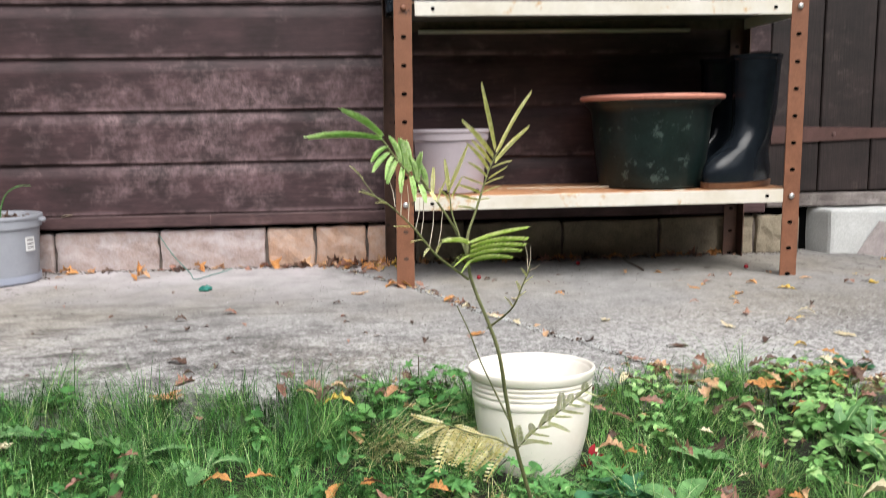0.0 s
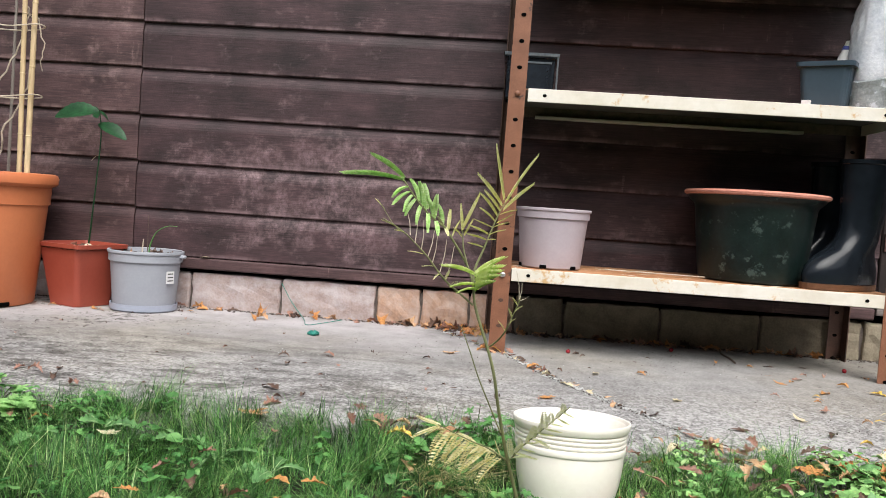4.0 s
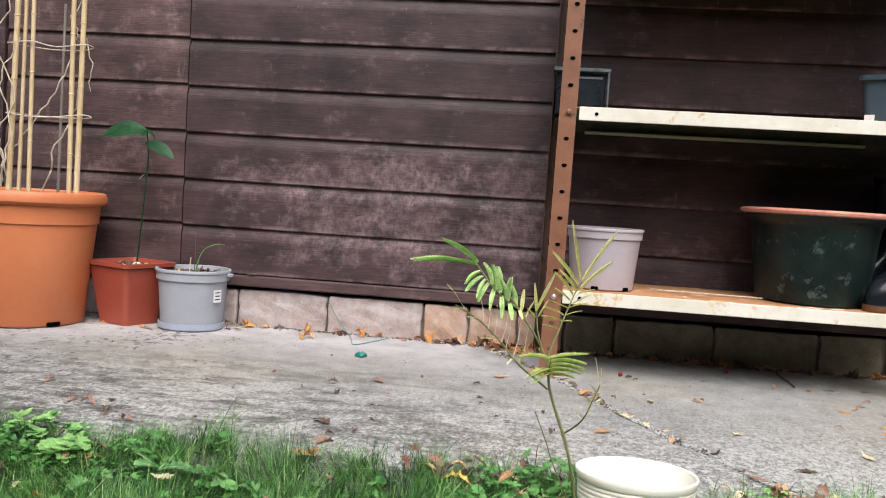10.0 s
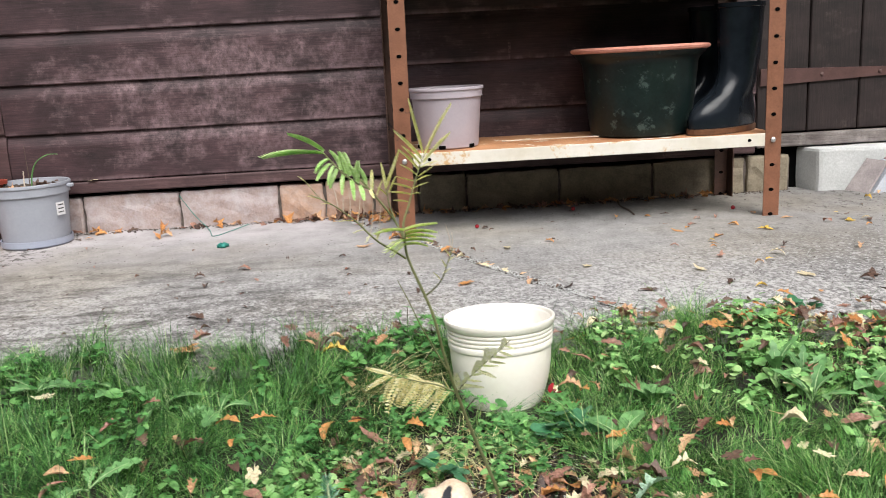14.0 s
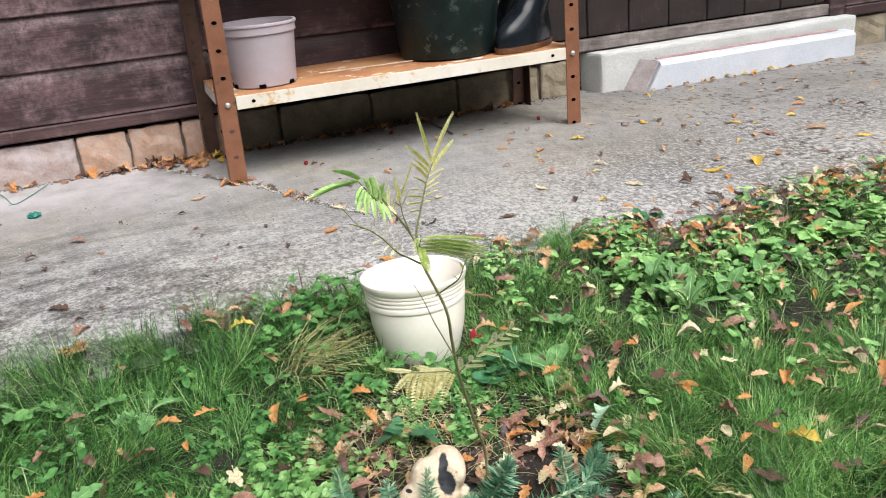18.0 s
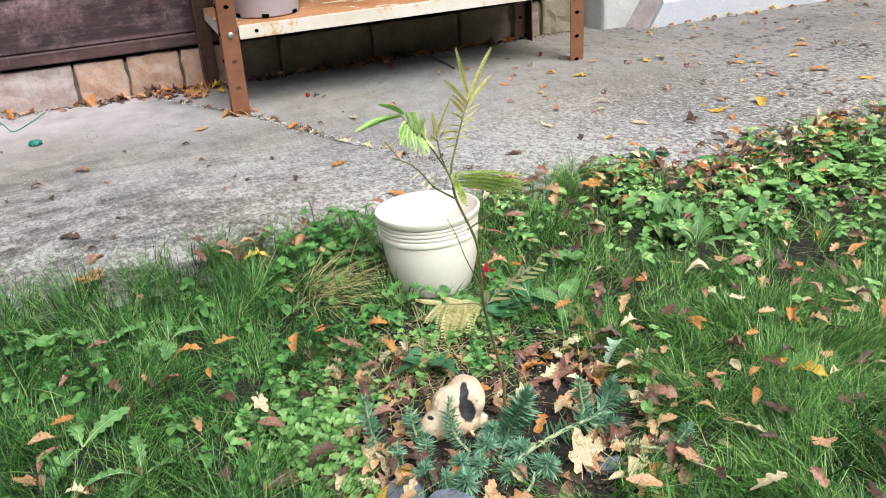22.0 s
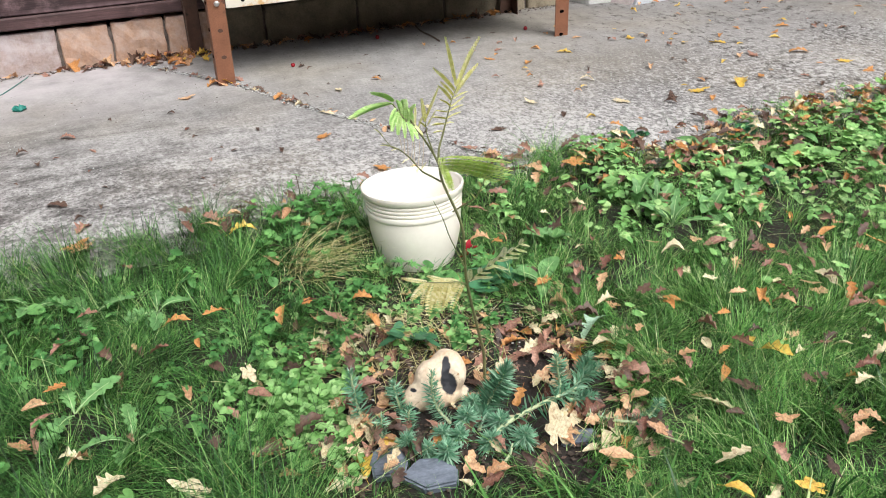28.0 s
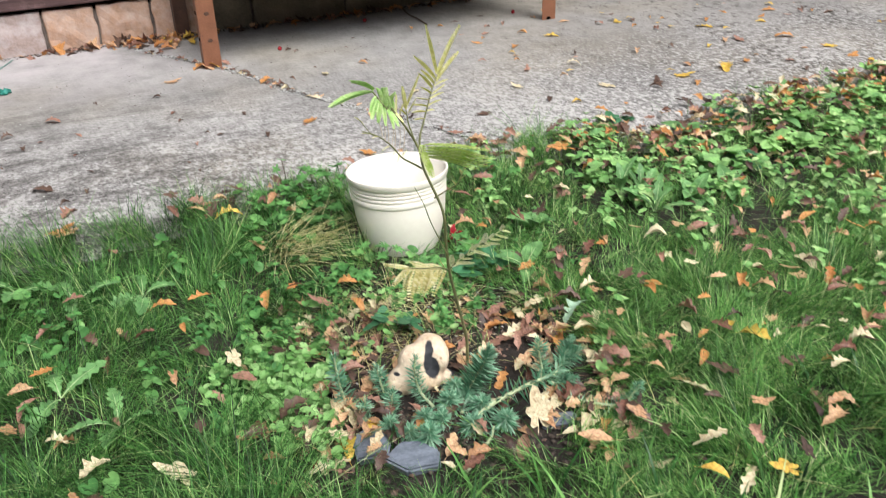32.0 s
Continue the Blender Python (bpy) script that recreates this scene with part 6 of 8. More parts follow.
ON_CONCRETE_A = (
    (0.876, 0.992, 'yellow', 0.02), (0.773, 0.991, 'yellow', 0.017), (0.887, 1.366, 'yellow', 0.012), (1.026, 1.243, 'yellow', 0.014), (1.112, 1.100, 'orange', 0.016),
    (1.145, 1.003, 'yellow', 0.014), (1.126, 0.936, 'orange', 0.014), (0.996, 1.139, 'tan', 0.013), (0.646, 1.149, 'cream', 0.011), (0.625, 1.011, 'cream', 0.014),
    (0.717, 0.981, 'brown', 0.013), (0.488, 1.076, 'cream', 0.01), (0.379, 0.979, 'brown', 0.011), (0.549, 1.367, 'orange', 0.01), (0.605, 1.310, 'orange', 0.011),
    (0.708, 1.340, 'yellow', 0.013), (0.290, 1.353, 'orange', 0.009), (0.206, 1.324, 'cream', 0.012), (0.111, 1.088, 'orange', 0.012), (0.095, 1.331, 'orange', 0.014),
)
ON_CONCRETE_B = (
    (-0.071, 1.413, 'tan', 0.015), (0.300, 0.923, 'red_brown', 0.011), (0.317, 0.879, 'red_brown', 0.014), (0.319, 1.145, 'cream', 0.011), (0.150, 0.909, 'orange', 0.012),
    (-0.082, 0.796, 'yellow', 0.014), (-0.288, 0.844, 'orange', 0.017), (-0.271, 0.843, 'tan', 0.015), (-0.271, 0.898, 'red_brown', 0.012), (-0.303, 0.994, 'brown', 0.013),
    (-0.326, 1.179, 'brown', 0.009), (-0.349, 1.243, 'brown', 0.008), (-0.279, 1.291, 'red_brown', 0.011), (-0.243, 1.201, 'red_brown', 0.007), (-0.254, 1.776, 'orange', 0.014),
    (-0.221, 1.864, 'brown', 0.01), (1.021, 1.124, 'red_brown', 0.013), (0.926, 0.863, 'red_brown', 0.013), (1.244, 1.289, 'orange', 0.012), (1.340, 1.210, 'brown', 0.012),
    (0.337, 0.860, 'red_brown', 0.016), (0.340, 0.803, 'tan', 0.018), (0.310, 0.874, 'tan', 0.014),
)
ON_LAWN_A = (
    (0.253, 0.269, 'cream', 0.019, 'oak'), (0.340, 0.303, 'yellow', 0.017, 'crumple'), (0.513, 0.409, 'cream', 0.014, 'crumple'), (0.270, 0.501, 'tan', 0.014, 'oak'), (0.214, 0.534, 'orange', 0.012, 'maple'),
    (-0.079, 0.609, 'orange', 0.013, 'oval'), (-0.063, 0.724, 'tan', 0.014, 'maple'), (0.200, 0.632, 'orange', 0.011, 'maple'), (0.209, 0.203, 'cream', 0.016, 'oak'), (0.250, 0.154, 'yellow', 0.012, 'maple'),
    (0.119, 0.242, 'tan', 0.014, 'oval'), (0.317, 0.175, 'tan', 0.014, 'oak'), (0.188, 0.171, 'yellow', 0.011, 'oval'), (0.208, 0.155, 'cream', 0.012, 'maple'), (0.301, 0.418, 'orange', 0.01, 'oval'),
)
ON_LAWN_B = (
    (0.284, 0.269, 'brown', 0.017, 'maple'), (0.300, 0.355, 'cream', 0.012, 'oval'), (0.341, 0.336, 'yellow', 0.011, 'oval'), (0.443, 0.521, 'red_brown', 0.014, 'oval'), (0.409, 0.792, 'orange', 0.016, 'maple'),
    (0.538, 0.885, 'orange', 0.012, 'maple'), (0.328, 0.765, 'tan', 0.014, 'oak'), (0.218, 0.727, 'red_brown', 0.014, 'oval'), (0.380, 0.520, 'cream', 0.013, 'oval'), (0.429, 0.385, 'tan', 0.013, 'oak'),
    (0.482, 0.407, 'tan', 0.013, 'maple'), (0.411, 0.400, 'orange', 0.012, 'oval'), (0.012, 0.598, 'orange', 0.012, 'oak'), (-0.028, 0.552, 'red_brown', 0.014, 'maple'), (0.003, 0.531, 'orange', 0.011, 'oval'),
)
ON_LAWN_C = (
    (-0.276, 0.668, 'red_brown', 0.013, 'maple'), (-0.188, 0.637, 'orange', 0.014, 'maple'), (-0.148, 0.630, 'orange', 0.013, 'maple'), (-0.174, 0.583, 'orange', 0.008, 'oval'), (-0.164, 0.537, 'brown', 0.013, 'oval'),
    (-0.209, 0.363, 'cream', 0.018, 'maple'), (-0.276, 0.401, 'cream', 0.015, 'oak'), (-0.328, 0.512, 'red_brown', 0.014, 'oval'), (-0.333, 0.537, 'tan', 0.011, 'oval'), (-0.137, 0.497, 'cream', 0.012, 'maple'),
    (-0.133, 0.465, 'red_brown', 0.013, 'oval'), (-0.036, 0.433, 'red_brown', 0.012, 'oval'), (-0.082, 0.843, 'tan', 0.011, 'oval'), (-0.120, 0.816, 'tan', 0.013, 'oval'), (-0.103, 0.400, 'brown', 0.014, 'maple'),
)

IN_BED = (
    (0.077, 0.419, 'tan', 0.020, 'crumple'), (0.119, 0.441, 'red_brown', 0.016, 'maple'), (0.132, 0.458, 'orange', 0.016, 'oak'), (0.163, 0.440, 'red_brown', 0.017, 'crumple'), (0.183, 0.409, 'orange', 0.014, 'crumple'),
    (0.209, 0.402, 'cream', 0.016, 'oval'), (0.217, 0.434, 'mint', 0.020, 'oak'), (0.211, 0.352, 'red_brown', 0.017, 'maple'), (0.320, 0.440, 'orange', 0.011, 'oval'), (0.161, 0.303, 'tan', 0.015, 'crumple'),
    (0.170, 0.258, 'red_brown', 0.015, 'crumple'), (0.131, 0.257, 'tan', 0.014, 'oak'), (0.072, 0.283, 'red_brown', 0.016, 'oval'), (0.256, 0.469, 'cream', 0.012, 'oak'), (0.222, 0.460, 'brown', 0.016, 'crumple'),
    (-0.023, 0.425, 'tan', 0.014, 'crumple'),
)
IN_BED_B = (
    (0.007, 0.365, 'red_brown', 0.015, 'crumple'), (-0.036, 0.366, 'yellow', 0.011, 'oval'), (-0.088, 0.382, 'cream', 0.013, 'oval'), (-0.080, 0.425, 'red_brown', 0.016, 'maple'),
    (-0.076, 0.376, 'brown', 0.015, 'crumple'), (-0.073, 0.348, 'yellow', 0.013, 'crumple'), (-0.084, 0.335, 'cream', 0.015, 'oak'), (0.098, 0.306, 'cream', 0.022, 'maple'), (0.150, 0.445, 'cream', 0.014, 'oak'),
    (0.105, 0.425, 'cream', 0.012, 'crumple'), (0.196, 0.425, 'yellow', 0.011, 'oval'), (0.175, 0.425, 'brown', 0.014, 'crumple'), (0.088, 0.447, 'red_brown', 0.014, 'maple'), (0.030, 0.345, 'brown', 0.013, 'crumple'),
    (0.016, 0.352, 'cream', 0.009, 'oval'), (0.120, 0.275, 'cream', 0.012, 'oval'), (0.148, 0.272, 'orange', 0.010, 'crumple'),
)
for x, y, colour, size, shape in IN_BED + IN_BED_B:
    ob = fallen(x, y, lawn_z(x, y) + (0.022 if x > 0.20 else rng.uniform(0.004, 0.010)), colour, size * 0.95, shape, "the bare soil", 24)
    if (x, y) == (0.098, 0.306):
        ob.matrix_world = pose(0.098, 0.304, lawn_z(x, y) + 0.016, 0, -58, 84) @ Matrix.Diagonal((0.020, 0.020, 0.020, 1))
for x, y, colour, size in ON_CONCRETE_A + ON_CONCRETE_B:
    if y < 1.74:
        fallen(x, y, 0.0015, colour, size * 1.2, rng.choice(("maple", "maple", "oak")), "the concrete", 6)
for x, y, colour, size, shape in ON_LAWN_A + ON_LAWN_B + ON_LAWN_C:
    fallen(x, y, lawn_z(x, y) + rng.uniform(0.020, 0.032), colour, size, shape, "the grass", 24)
# drifts along the plinth, at the post and in the crack
for n in range(190):
    x = rng.choice((rng.gauss(-0.10, 0.09), rng.uniform(-0.75, 0.8), rng.uniform(0.1, 0.75)))
    (fallen if n < 24 else litter)(x, 1.752 - abs(rng.gauss(0, 0.018)), 0.002, rng.choice(("orange", "tan", "red_brown", "brown", "brown")), rng.uniform(0.007, 0.0165), rng.choice(("maple", "oval", "crumple", "crumple")), "the concrete by the plinth", 30)
for n in range(50):
    y = rng.uniform(0.9, 1.72)
    (fallen if n < 8 else litter)(crack_x(y) + rng.gauss(0, 0.008), y, 0.002, rng.choice(("tan", "red_brown", "brown", "cream")), rng.uniform(0.004, 0.010), rng.choice(("maple", "oval", "crumple")), "the cracked concrete", 20)
for n in range(24):
    (fallen if n < 8 else litter)(rng.uniform(1.1, 1.8), rng.uniform(1.63, 1.652), 0.002, rng.choice(("orange", "tan", "brown", "yellow")), rng.uniform(0.007, 0.013), "oval", "the concrete by the kerb", 15)
for n in range(100):
    (fallen if n < 20 else litter)(rng.uniform(0.45, 1.7), rng.uniform(0.9, 1.6), 0.002, rng.choice(("yellow", "orange", "brown", "red_brown", "tan")), rng.uniform(0.005, 0.012), rng.choice(("maple", "oval", "oak")), "the concrete", 8)
for n in range(48):
    litter(rng.uniform(-0.9, 0.4), rng.uniform(0.9, 1.6), 0.002, rng.choice(("brown", "brown", "red_brown")), rng.uniform(0.003, 0.008), "oval", "the concrete", 8)
for x, y in ((-0.68, 0.98), (-0.65, 0.97), (-0.60, 0.93), (-0.63, 1.0), (-0.78, 1.08), (-0.56, 0.91)):
    fallen(x, y, 0.002, rng.choice(("brown", "red_brown")), rng.uniform(0.009, 0.014), "oak", "the concrete", 8)
for x, y in ((-1.02, 1.64), (-0.99, 1.62), (-0.87, 1.60), (-0.885, 1.605), (-0.73, 1.66), (-0.71, 1.67), (-0.69, 1.68), (-1.03, 1.61)):
    fallen(x, y, 0.002, rng.choice(("orange", "brown", "red_brown")), rng.uniform(0.009, 0.014), "maple", "the concrete by the pots", 20)
# dead leaves on the soil of the two smaller pots
for n in range(14):
    (sx, sy, sz), k = (((-0.950, 1.668, 0.1345), 0.05) if n < 7 else ((-0.797, 1.668, 0.1295), 0.055))
    fallen(sx + rng.uniform(-k, k) * 0.8, sy + rng.uniform(-k, k) * 0.8, sz, rng.choice(("brown", "red_brown", "tan")), rng.uniform(0.008, 0.013), "crumple", "the soil of a pot", 25)
# brown drift caught in the weeds along the edge
for n in range(230):
    x = rng.uniform(0.42, 1.25)
    y = slab_edge(x) - 0.004 - abs(rng.gauss(0, 0.055))
    (fallen if n < 14 else litter)(x, y, lawn_z(x, y) + rng.uniform(0.014, 0.036), rng.choice(("tan", "orange", "red_brown", "brown", "orange", "cream")), rng.uniform(0.008, 0.0145), rng.choice(("maple", "oak", "crumple")), "the weeds by the concrete", 30)
for x, y, colour, size in ((-0.542, 1.738, 'orange', 0.019), (-0.522, 1.64, 'orange', 0.017), (-0.510, 1.655, 'tan', 0.014), (-0.416, 1.742, 'orange', 0.016), (-0.255, 1.742, 'orange', 0.021),
                           (-0.186, 1.735, 'tan', 0.017), (-0.128, 1.74, 'brown', 0.020), (-0.102, 1.735, 'orange', 0.019), (-0.739, 1.735, 'red_brown', 0.017), (-0.693, 1.738, 'orange', 0.016)):
    fallen(x, y, 0.004, colour, size, "crumple", "the concrete by the plinth", 22)
# a heap between the post and the plinth
for n in range(34):
    x, y = (rng.gauss(-0.045, 0.04), min(1.745, rng.gauss(1.70, 0.03))) if n < 26 else (rng.gauss(0.02, 0.025), 1.488 + rng.uniform(-0.02, 0.0))
    (fallen if n % 3 == 0 else litter)(x, y, 0.002 + rng.uniform(0, 0.004), rng.choice(("orange", "tan", "red_brown", "red_brown", "brown", "yellow")), rng.uniform(0.010, 0.017), rng.choice(("maple", "crumple", "oak")), "the concrete by the shelf post", 28)
# litter over the lawn: thick in the bed and on the right, thin on the left
for n in range(960):
    r = rng.random()
    if r < 0.13:
        x, y = rng.gauss(0.075, 0.085), rng.gauss(0.425, 0.065)
    elif r < 0.84:
        x, y = (rng.triangular(0.16, 1.25, 0.95) if n % 2 else rng.uniform(0.16, 1.2)), rng.uniform(0.15, 0.84)
    elif r < 0.94:
        x, y = rng.uniform(-0.15, 1.0), rng.uniform(0.80, 0.86)
    else:
        x, y = rng.uniform(-0.9, 0.0), rng.uniform(0.3, 0.82)
    c = rng.choice(("red_brown", "red_brown", "brown", "brown", "tan", "tan", "cream", "orange")) if r < 0.20 else rng.choice(("red_brown", "red_brown", "red_brown", "brown", "brown", "brown", "tan", "tan", "red_brown", "cream", "orange", "brown"))
    (fallen if n < 60 else litter)(x, y, lawn_z(x, y) + (rng.uniform(0.003, 0.010) if r < 0.20 else rng.uniform(0.014, 0.033)), c, rng.uniform(0.0062, 0.0132), rng.choice(("maple", "maple", "oak", "oak", "oval", "crumple")), "the grass" if r > 0.20 else "bare soil", 26)
for n in range(130):
    x, y = (rng.gauss(-0.02, 0.035), rng.gauss(0.535, 0.030)) if n < 60 else (rng.gauss(0.185, 0.035), rng.gauss(0.44, 0.06))
    litter(x, y, lawn_z(x, y) + rng.uniform(0.005, 0.016), rng.choice(("red_brown", "red_brown", "brown", "brown", "tan", "cream")), rng.uniform(0.006, 0.0115), rng.choice(("maple", "oak", "crumple")), "bare soil", 28)
for n in range(72):
    x, y = (rng.gauss(-0.07, 0.028), rng.gauss(0.385, 0.032)) if n < 55 else (rng.choice((rng.uniform(-0.14, -0.075), rng.uniform(0.01, 0.09))), rng.uniform(0.275, 0.335))
    litter(x, y, lawn_z(x, y) + rng.uniform(0.008, 0.020), rng.choice(("red_brown", "brown", "tan", "tan", "cream", "brown")), rng.uniform(0.007, 0.0125), rng.choice(("maple", "oak", "crumple")), "bare soil", 28)
for n in range(64):
    x, y = rng.gauss(0.165, 0.045), rng.gauss(0.345, 0.055)
    litter(x, y, lawn_z(x, y) + rng.uniform(0.004, 0.014), rng.choice(("red_brown", "brown", "tan", "tan", "cream", "orange")), rng.uniform(0.008, 0.0145), rng.choice(("maple", "oak", "crumple")), "bare soil", 28)
me = raw_mesh("leaf_litter", LITTER["verts"], LITTER["faces"], FALLEN["orange"], True)
for c in list(FALLEN)[1:]:
    me.materials.append(FALLEN[c])
me.polygons.foreach_set("material_index", LITTER["mats"])
tagged(new("leaf_litter", me), "small dry autumn leaves scattered about the ground", "leaf litter", kind="stuff")

# ---- lawn ----
def density(x, y):
    """How thick the grass stands."""
    bed = ((x - 0.056) / 0.166) ** 2 + ((y - 0.436) / 0.172) ** 2
    pot = ((x - 0.1165) / 0.075) ** 2 + ((y - 0.697) / 0.075) ** 2
    if pot < 0.75:
        return 0.0
    d = 1.0
    if bed < 1.0:
        d = 0.035 + 0.30 * max(0.0, bed - 0.55)
    elif x > 0.40 and y > 0.50:
        d = 0.42
    if y > 0.80:
        d *= 0.75
    gap = min(1.0, max(0.05, 0.62 + 2.5 * noise.noise(Vector((x * 26, y * 26, 12)))))
    return d * gap * (0.75 + 0.5 * max(0.0, noise.noise(Vector((x * 9, y * 9, 3))) + 0.3))


def grass_mesh(name, material, roots, seg=4):
    """Blades from rows of (x, y, z, height, width, lean, way, bend)."""
    r = np.array(roots)
    n = len(r)
    side = np.stack([-np.sin(r[:, 6]), np.cos(r[:, 6]), np.zeros(n)], 1)
    ahead = np.stack([np.cos(r[:, 6]), np.sin(r[:, 6]), np.zeros(n)], 1)
    rows = []
    for k in range(seg):
        u = k / seg
        out = (r[:, 5] * u + r[:, 7] * u * u) * r[:, 3]
        up = r[:, 3] * (u - 0.32 * np.clip(r[:, 7], 0, 2) * u * u)
        c = r[:, :3] + ahead * out[:, None] + np.array([0, 0, 1.0]) * up[:, None]
        w = r[:, 4] * 0.5 * (1 - 0.65 * u)
        rows += [c - side * w[:, None], c + side * w[:, None]]
    out = (r[:, 5] + r[:, 7]) * r[:, 3]
    up = r[:, 3] * (1 - 0.32 * np.clip(r[:, 7], 0, 2))
    rows.append(r[:, :3] + ahead * out[:, None] + np.array([0, 0, 1.0]) * up[:, None])
    m = 2 * seg + 1
    verts = np.stack(rows, 1).reshape(-1, 3)
    quads = np.array([(2 * k, 2 * k + 1, 2 * k + 3, 2 * k + 2) for k in range(seg - 1)])
    base = np.arange(n)[:, None, None] * m
    q = (quads[None] + base).reshape(-1, 4)
    t = (np.array([[2 * seg - 2, 2 * seg - 1, 2 * seg]])[None] + base).reshape(-1, 3)
    me = bpy.data.meshes.new(name)
    me.vertices.add(len(verts))
    me.vertices.foreach_set("co", verts.astype(np.float32).ravel())
    me.loops.add(q.size + t.size)
    me.loops.foreach_set("vertex_index", np.concatenate([q.ravel(), t.ravel()]).astype(np.int32))
    me.polygons.add(len(q) + len(t))
    me.polygons.foreach_set("loop_start", np.concatenate([np.arange(len(q)) * 4, q.size + np.arange(len(t)) * 3]).astype(np.int32))
    me.materials.append(material)
    me.update(calc_edges=True)
    me.validate()
    return me


def sow(count, x0, x1, y0, y1, tall, seed, each=9):
    """Tufts of fine blades that lean one way, with stray blades between."""
    rr = random.Random(seed)
    roots = []
    while len(roots) < count:
        x, y = rr.uniform(x0, x1), rr.uniform(y0, y1)
        if rr.random() > density(x, y) or y > slab_edge(x) + 0.014:
            continue
        lush = max(0.0, noise.noise(Vector((x * 9, y * 9, 9))) + 0.35)
        swirl = 9.0 * noise.noise(Vector((x * 7, y * 7, 21))) + rr.gauss(0, 0.9)
        high = tall * (0.58 + 0.85 * lush) * rr.uniform(0.6, 1.15) * (1.1 if y > 0.78 and x < 0.1 else 1.0) * (0.75 if y < 0.31 and -0.1 < x < 0.2 else 1.0)
        lean, bend = rr.uniform(0.1, 0.8), rr.uniform(0.2, 1.3)
        for _ in range(rr.randint(2, each)):
            bx, by = x + rr.gauss(0, 0.006), y + rr.gauss(0, 0.006)
            if by > y1:
                continue
            roots.append((bx, by, lawn_z(bx, by) - 0.003, high * rr.uniform(0.35, 1.0), rr.uniform(0.00055, 0.00115), lean * rr.uniform(0.3, 1.3), swirl + rr.gauss(0, 0.5), bend * rr.uniform(0.2, 1.7)))
    return roots


low = sow(8000, -0.95, 0.02, 0.18, 0.868, 0.026, 31, 4)
low_right = sow(9000, 0.02, 1.15, 0.13, 0.858, 0.024, 32, 4) + sow(8000, 0.10, 0.60, 0.14, 0.50, 0.026, 33, 4)
tagged(new("grass", grass_mesh("grass", M_GRASS, low, 2)), "short dense green turf under the longer grass", "grass", kind="stuff")
tagged(new("grass", grass_mesh("grass", M_GRASS_DRY, low_right, 2)), "short turf under the drier grass", "grass", kind="stuff")
near = sow(68000, -0.95, 0.02, 0.18, 0.872, 0.066, 1, 14) + sow(7000, -2.0, -0.9, 0.1, 0.86, 0.05, 4)
near_right = sow(62000, 0.02, 1.15, 0.13, 0.862, 0.054, 2, 12) + sow(20000, 0.10, 0.60, 0.14, 0.50, 0.046, 34) + sow(4000, 0.02, 1.15, -0.1, 0.14, 0.05, 35) + sow(7000, 1.0, 2.2, 0.1, 0.86, 0.045, 3)
tagged(new("grass", grass_mesh("grass", M_GRASS, near)), "lush rough dark green lawn grass", "grass", kind="stuff")
tagged(new("grass", grass_mesh("grass", M_GRASS_DRY, near_right)), "lighter drier lawn grass with autumn leaves in it", "grass", kind="stuff")
wide = []
rr = random.Random(5)
for _ in range(36000):
    x, y = rr.uniform(-3, 3), rr.uniform(-2.5, 0.25)
    wide.append((x, y, lawn_z(x, y), rr.uniform(0.02, 0.055), 0.0035, rr.uniform(0, 0.6), rr.uniform(0, 6.28), rr.uniform(0.1, 1.0)))
tagged(new("grass", grass_mesh("grass", M_GRASS, wide, 3)), "rough green lawn grass further from the shed", "grass", kind="stuff")
yellowed = [(x, y, z, h * 0.95, w * 0.9, lean, way, bend) for x, y, z, h, w, lean, way, bend in sow(5200, -0.9, 1.1, 0.16, 0.85, 0.052, 36, 3)]
tagged(new("yellowed_grass", grass_mesh("yellowed_grass", M_YELLOWED, yellowed)), "yellowed dying blades among the green grass", "grass", kind="stuff")
wisps = []
for _ in range(260):
    x = rr.choice((rr.uniform(-0.8, 0.1), rr.uniform(-0.45, 0.0), rr.uniform(0.1, 0.9)))
    y = rr.uniform(0.82, 0.875)
    wisps.append((x, y, lawn_z(x, y) + 0.004, rr.uniform(0.02, 0.046), 0.0009, rr.uniform(0.1, 0.7), rr.gauss(1.57, 0.9), rr.uniform(0.0, 0.7)))
tagged(new("grass_wisps", grass_mesh("grass_wisps", M_GRASS, wisps)), "thin grass wisps leaning over the concrete edge", "grass", kind="stuff")
straw = []
for _ in range(220):
    a = rr.gauss(0, 0.55)
    x, y = -0.030 + rr.gauss(0, 0.020), 0.715 + rr.gauss(0, 0.020)
    straw.append((x, y, lawn_z(x, y), rr.uniform(0.03, 0.070), 0.0010, rr.uniform(0.4, 1.0), -0.75 + rr.gauss(0, 0.8), rr.uniform(0.4, 1.3)))
tagged(new("sedge_tuft", grass_mesh("sedge_tuft", M_DRYGRASS, straw, 5)), "straw-yellow drooping sedge tuft beside the cream pot", "sedge", kind="stuff")
dry = []
for _ in range(900):
    x, y = (rr.gauss(0.03, 0.06), rr.gauss(0.53, 0.05)) if rr.random() < 0.55 else (rr.uniform(0.1, 1.0), rr.uniform(0.15, 0.84))
    dry.append((x, y, lawn_z(x, y) + 0.003, rr.uniform(0.008, 0.026), 0.0008, rr.uniform(0.8, 2.0), rr.uniform(0, 6.28), rr.uniform(0.6, 1.4)))
tagged(new("dry_straw", grass_mesh("dry_straw", M_DRYGRASS, dry, 3)), "dry straw and thin dead stalks among the grass", "straw", kind="stuff")


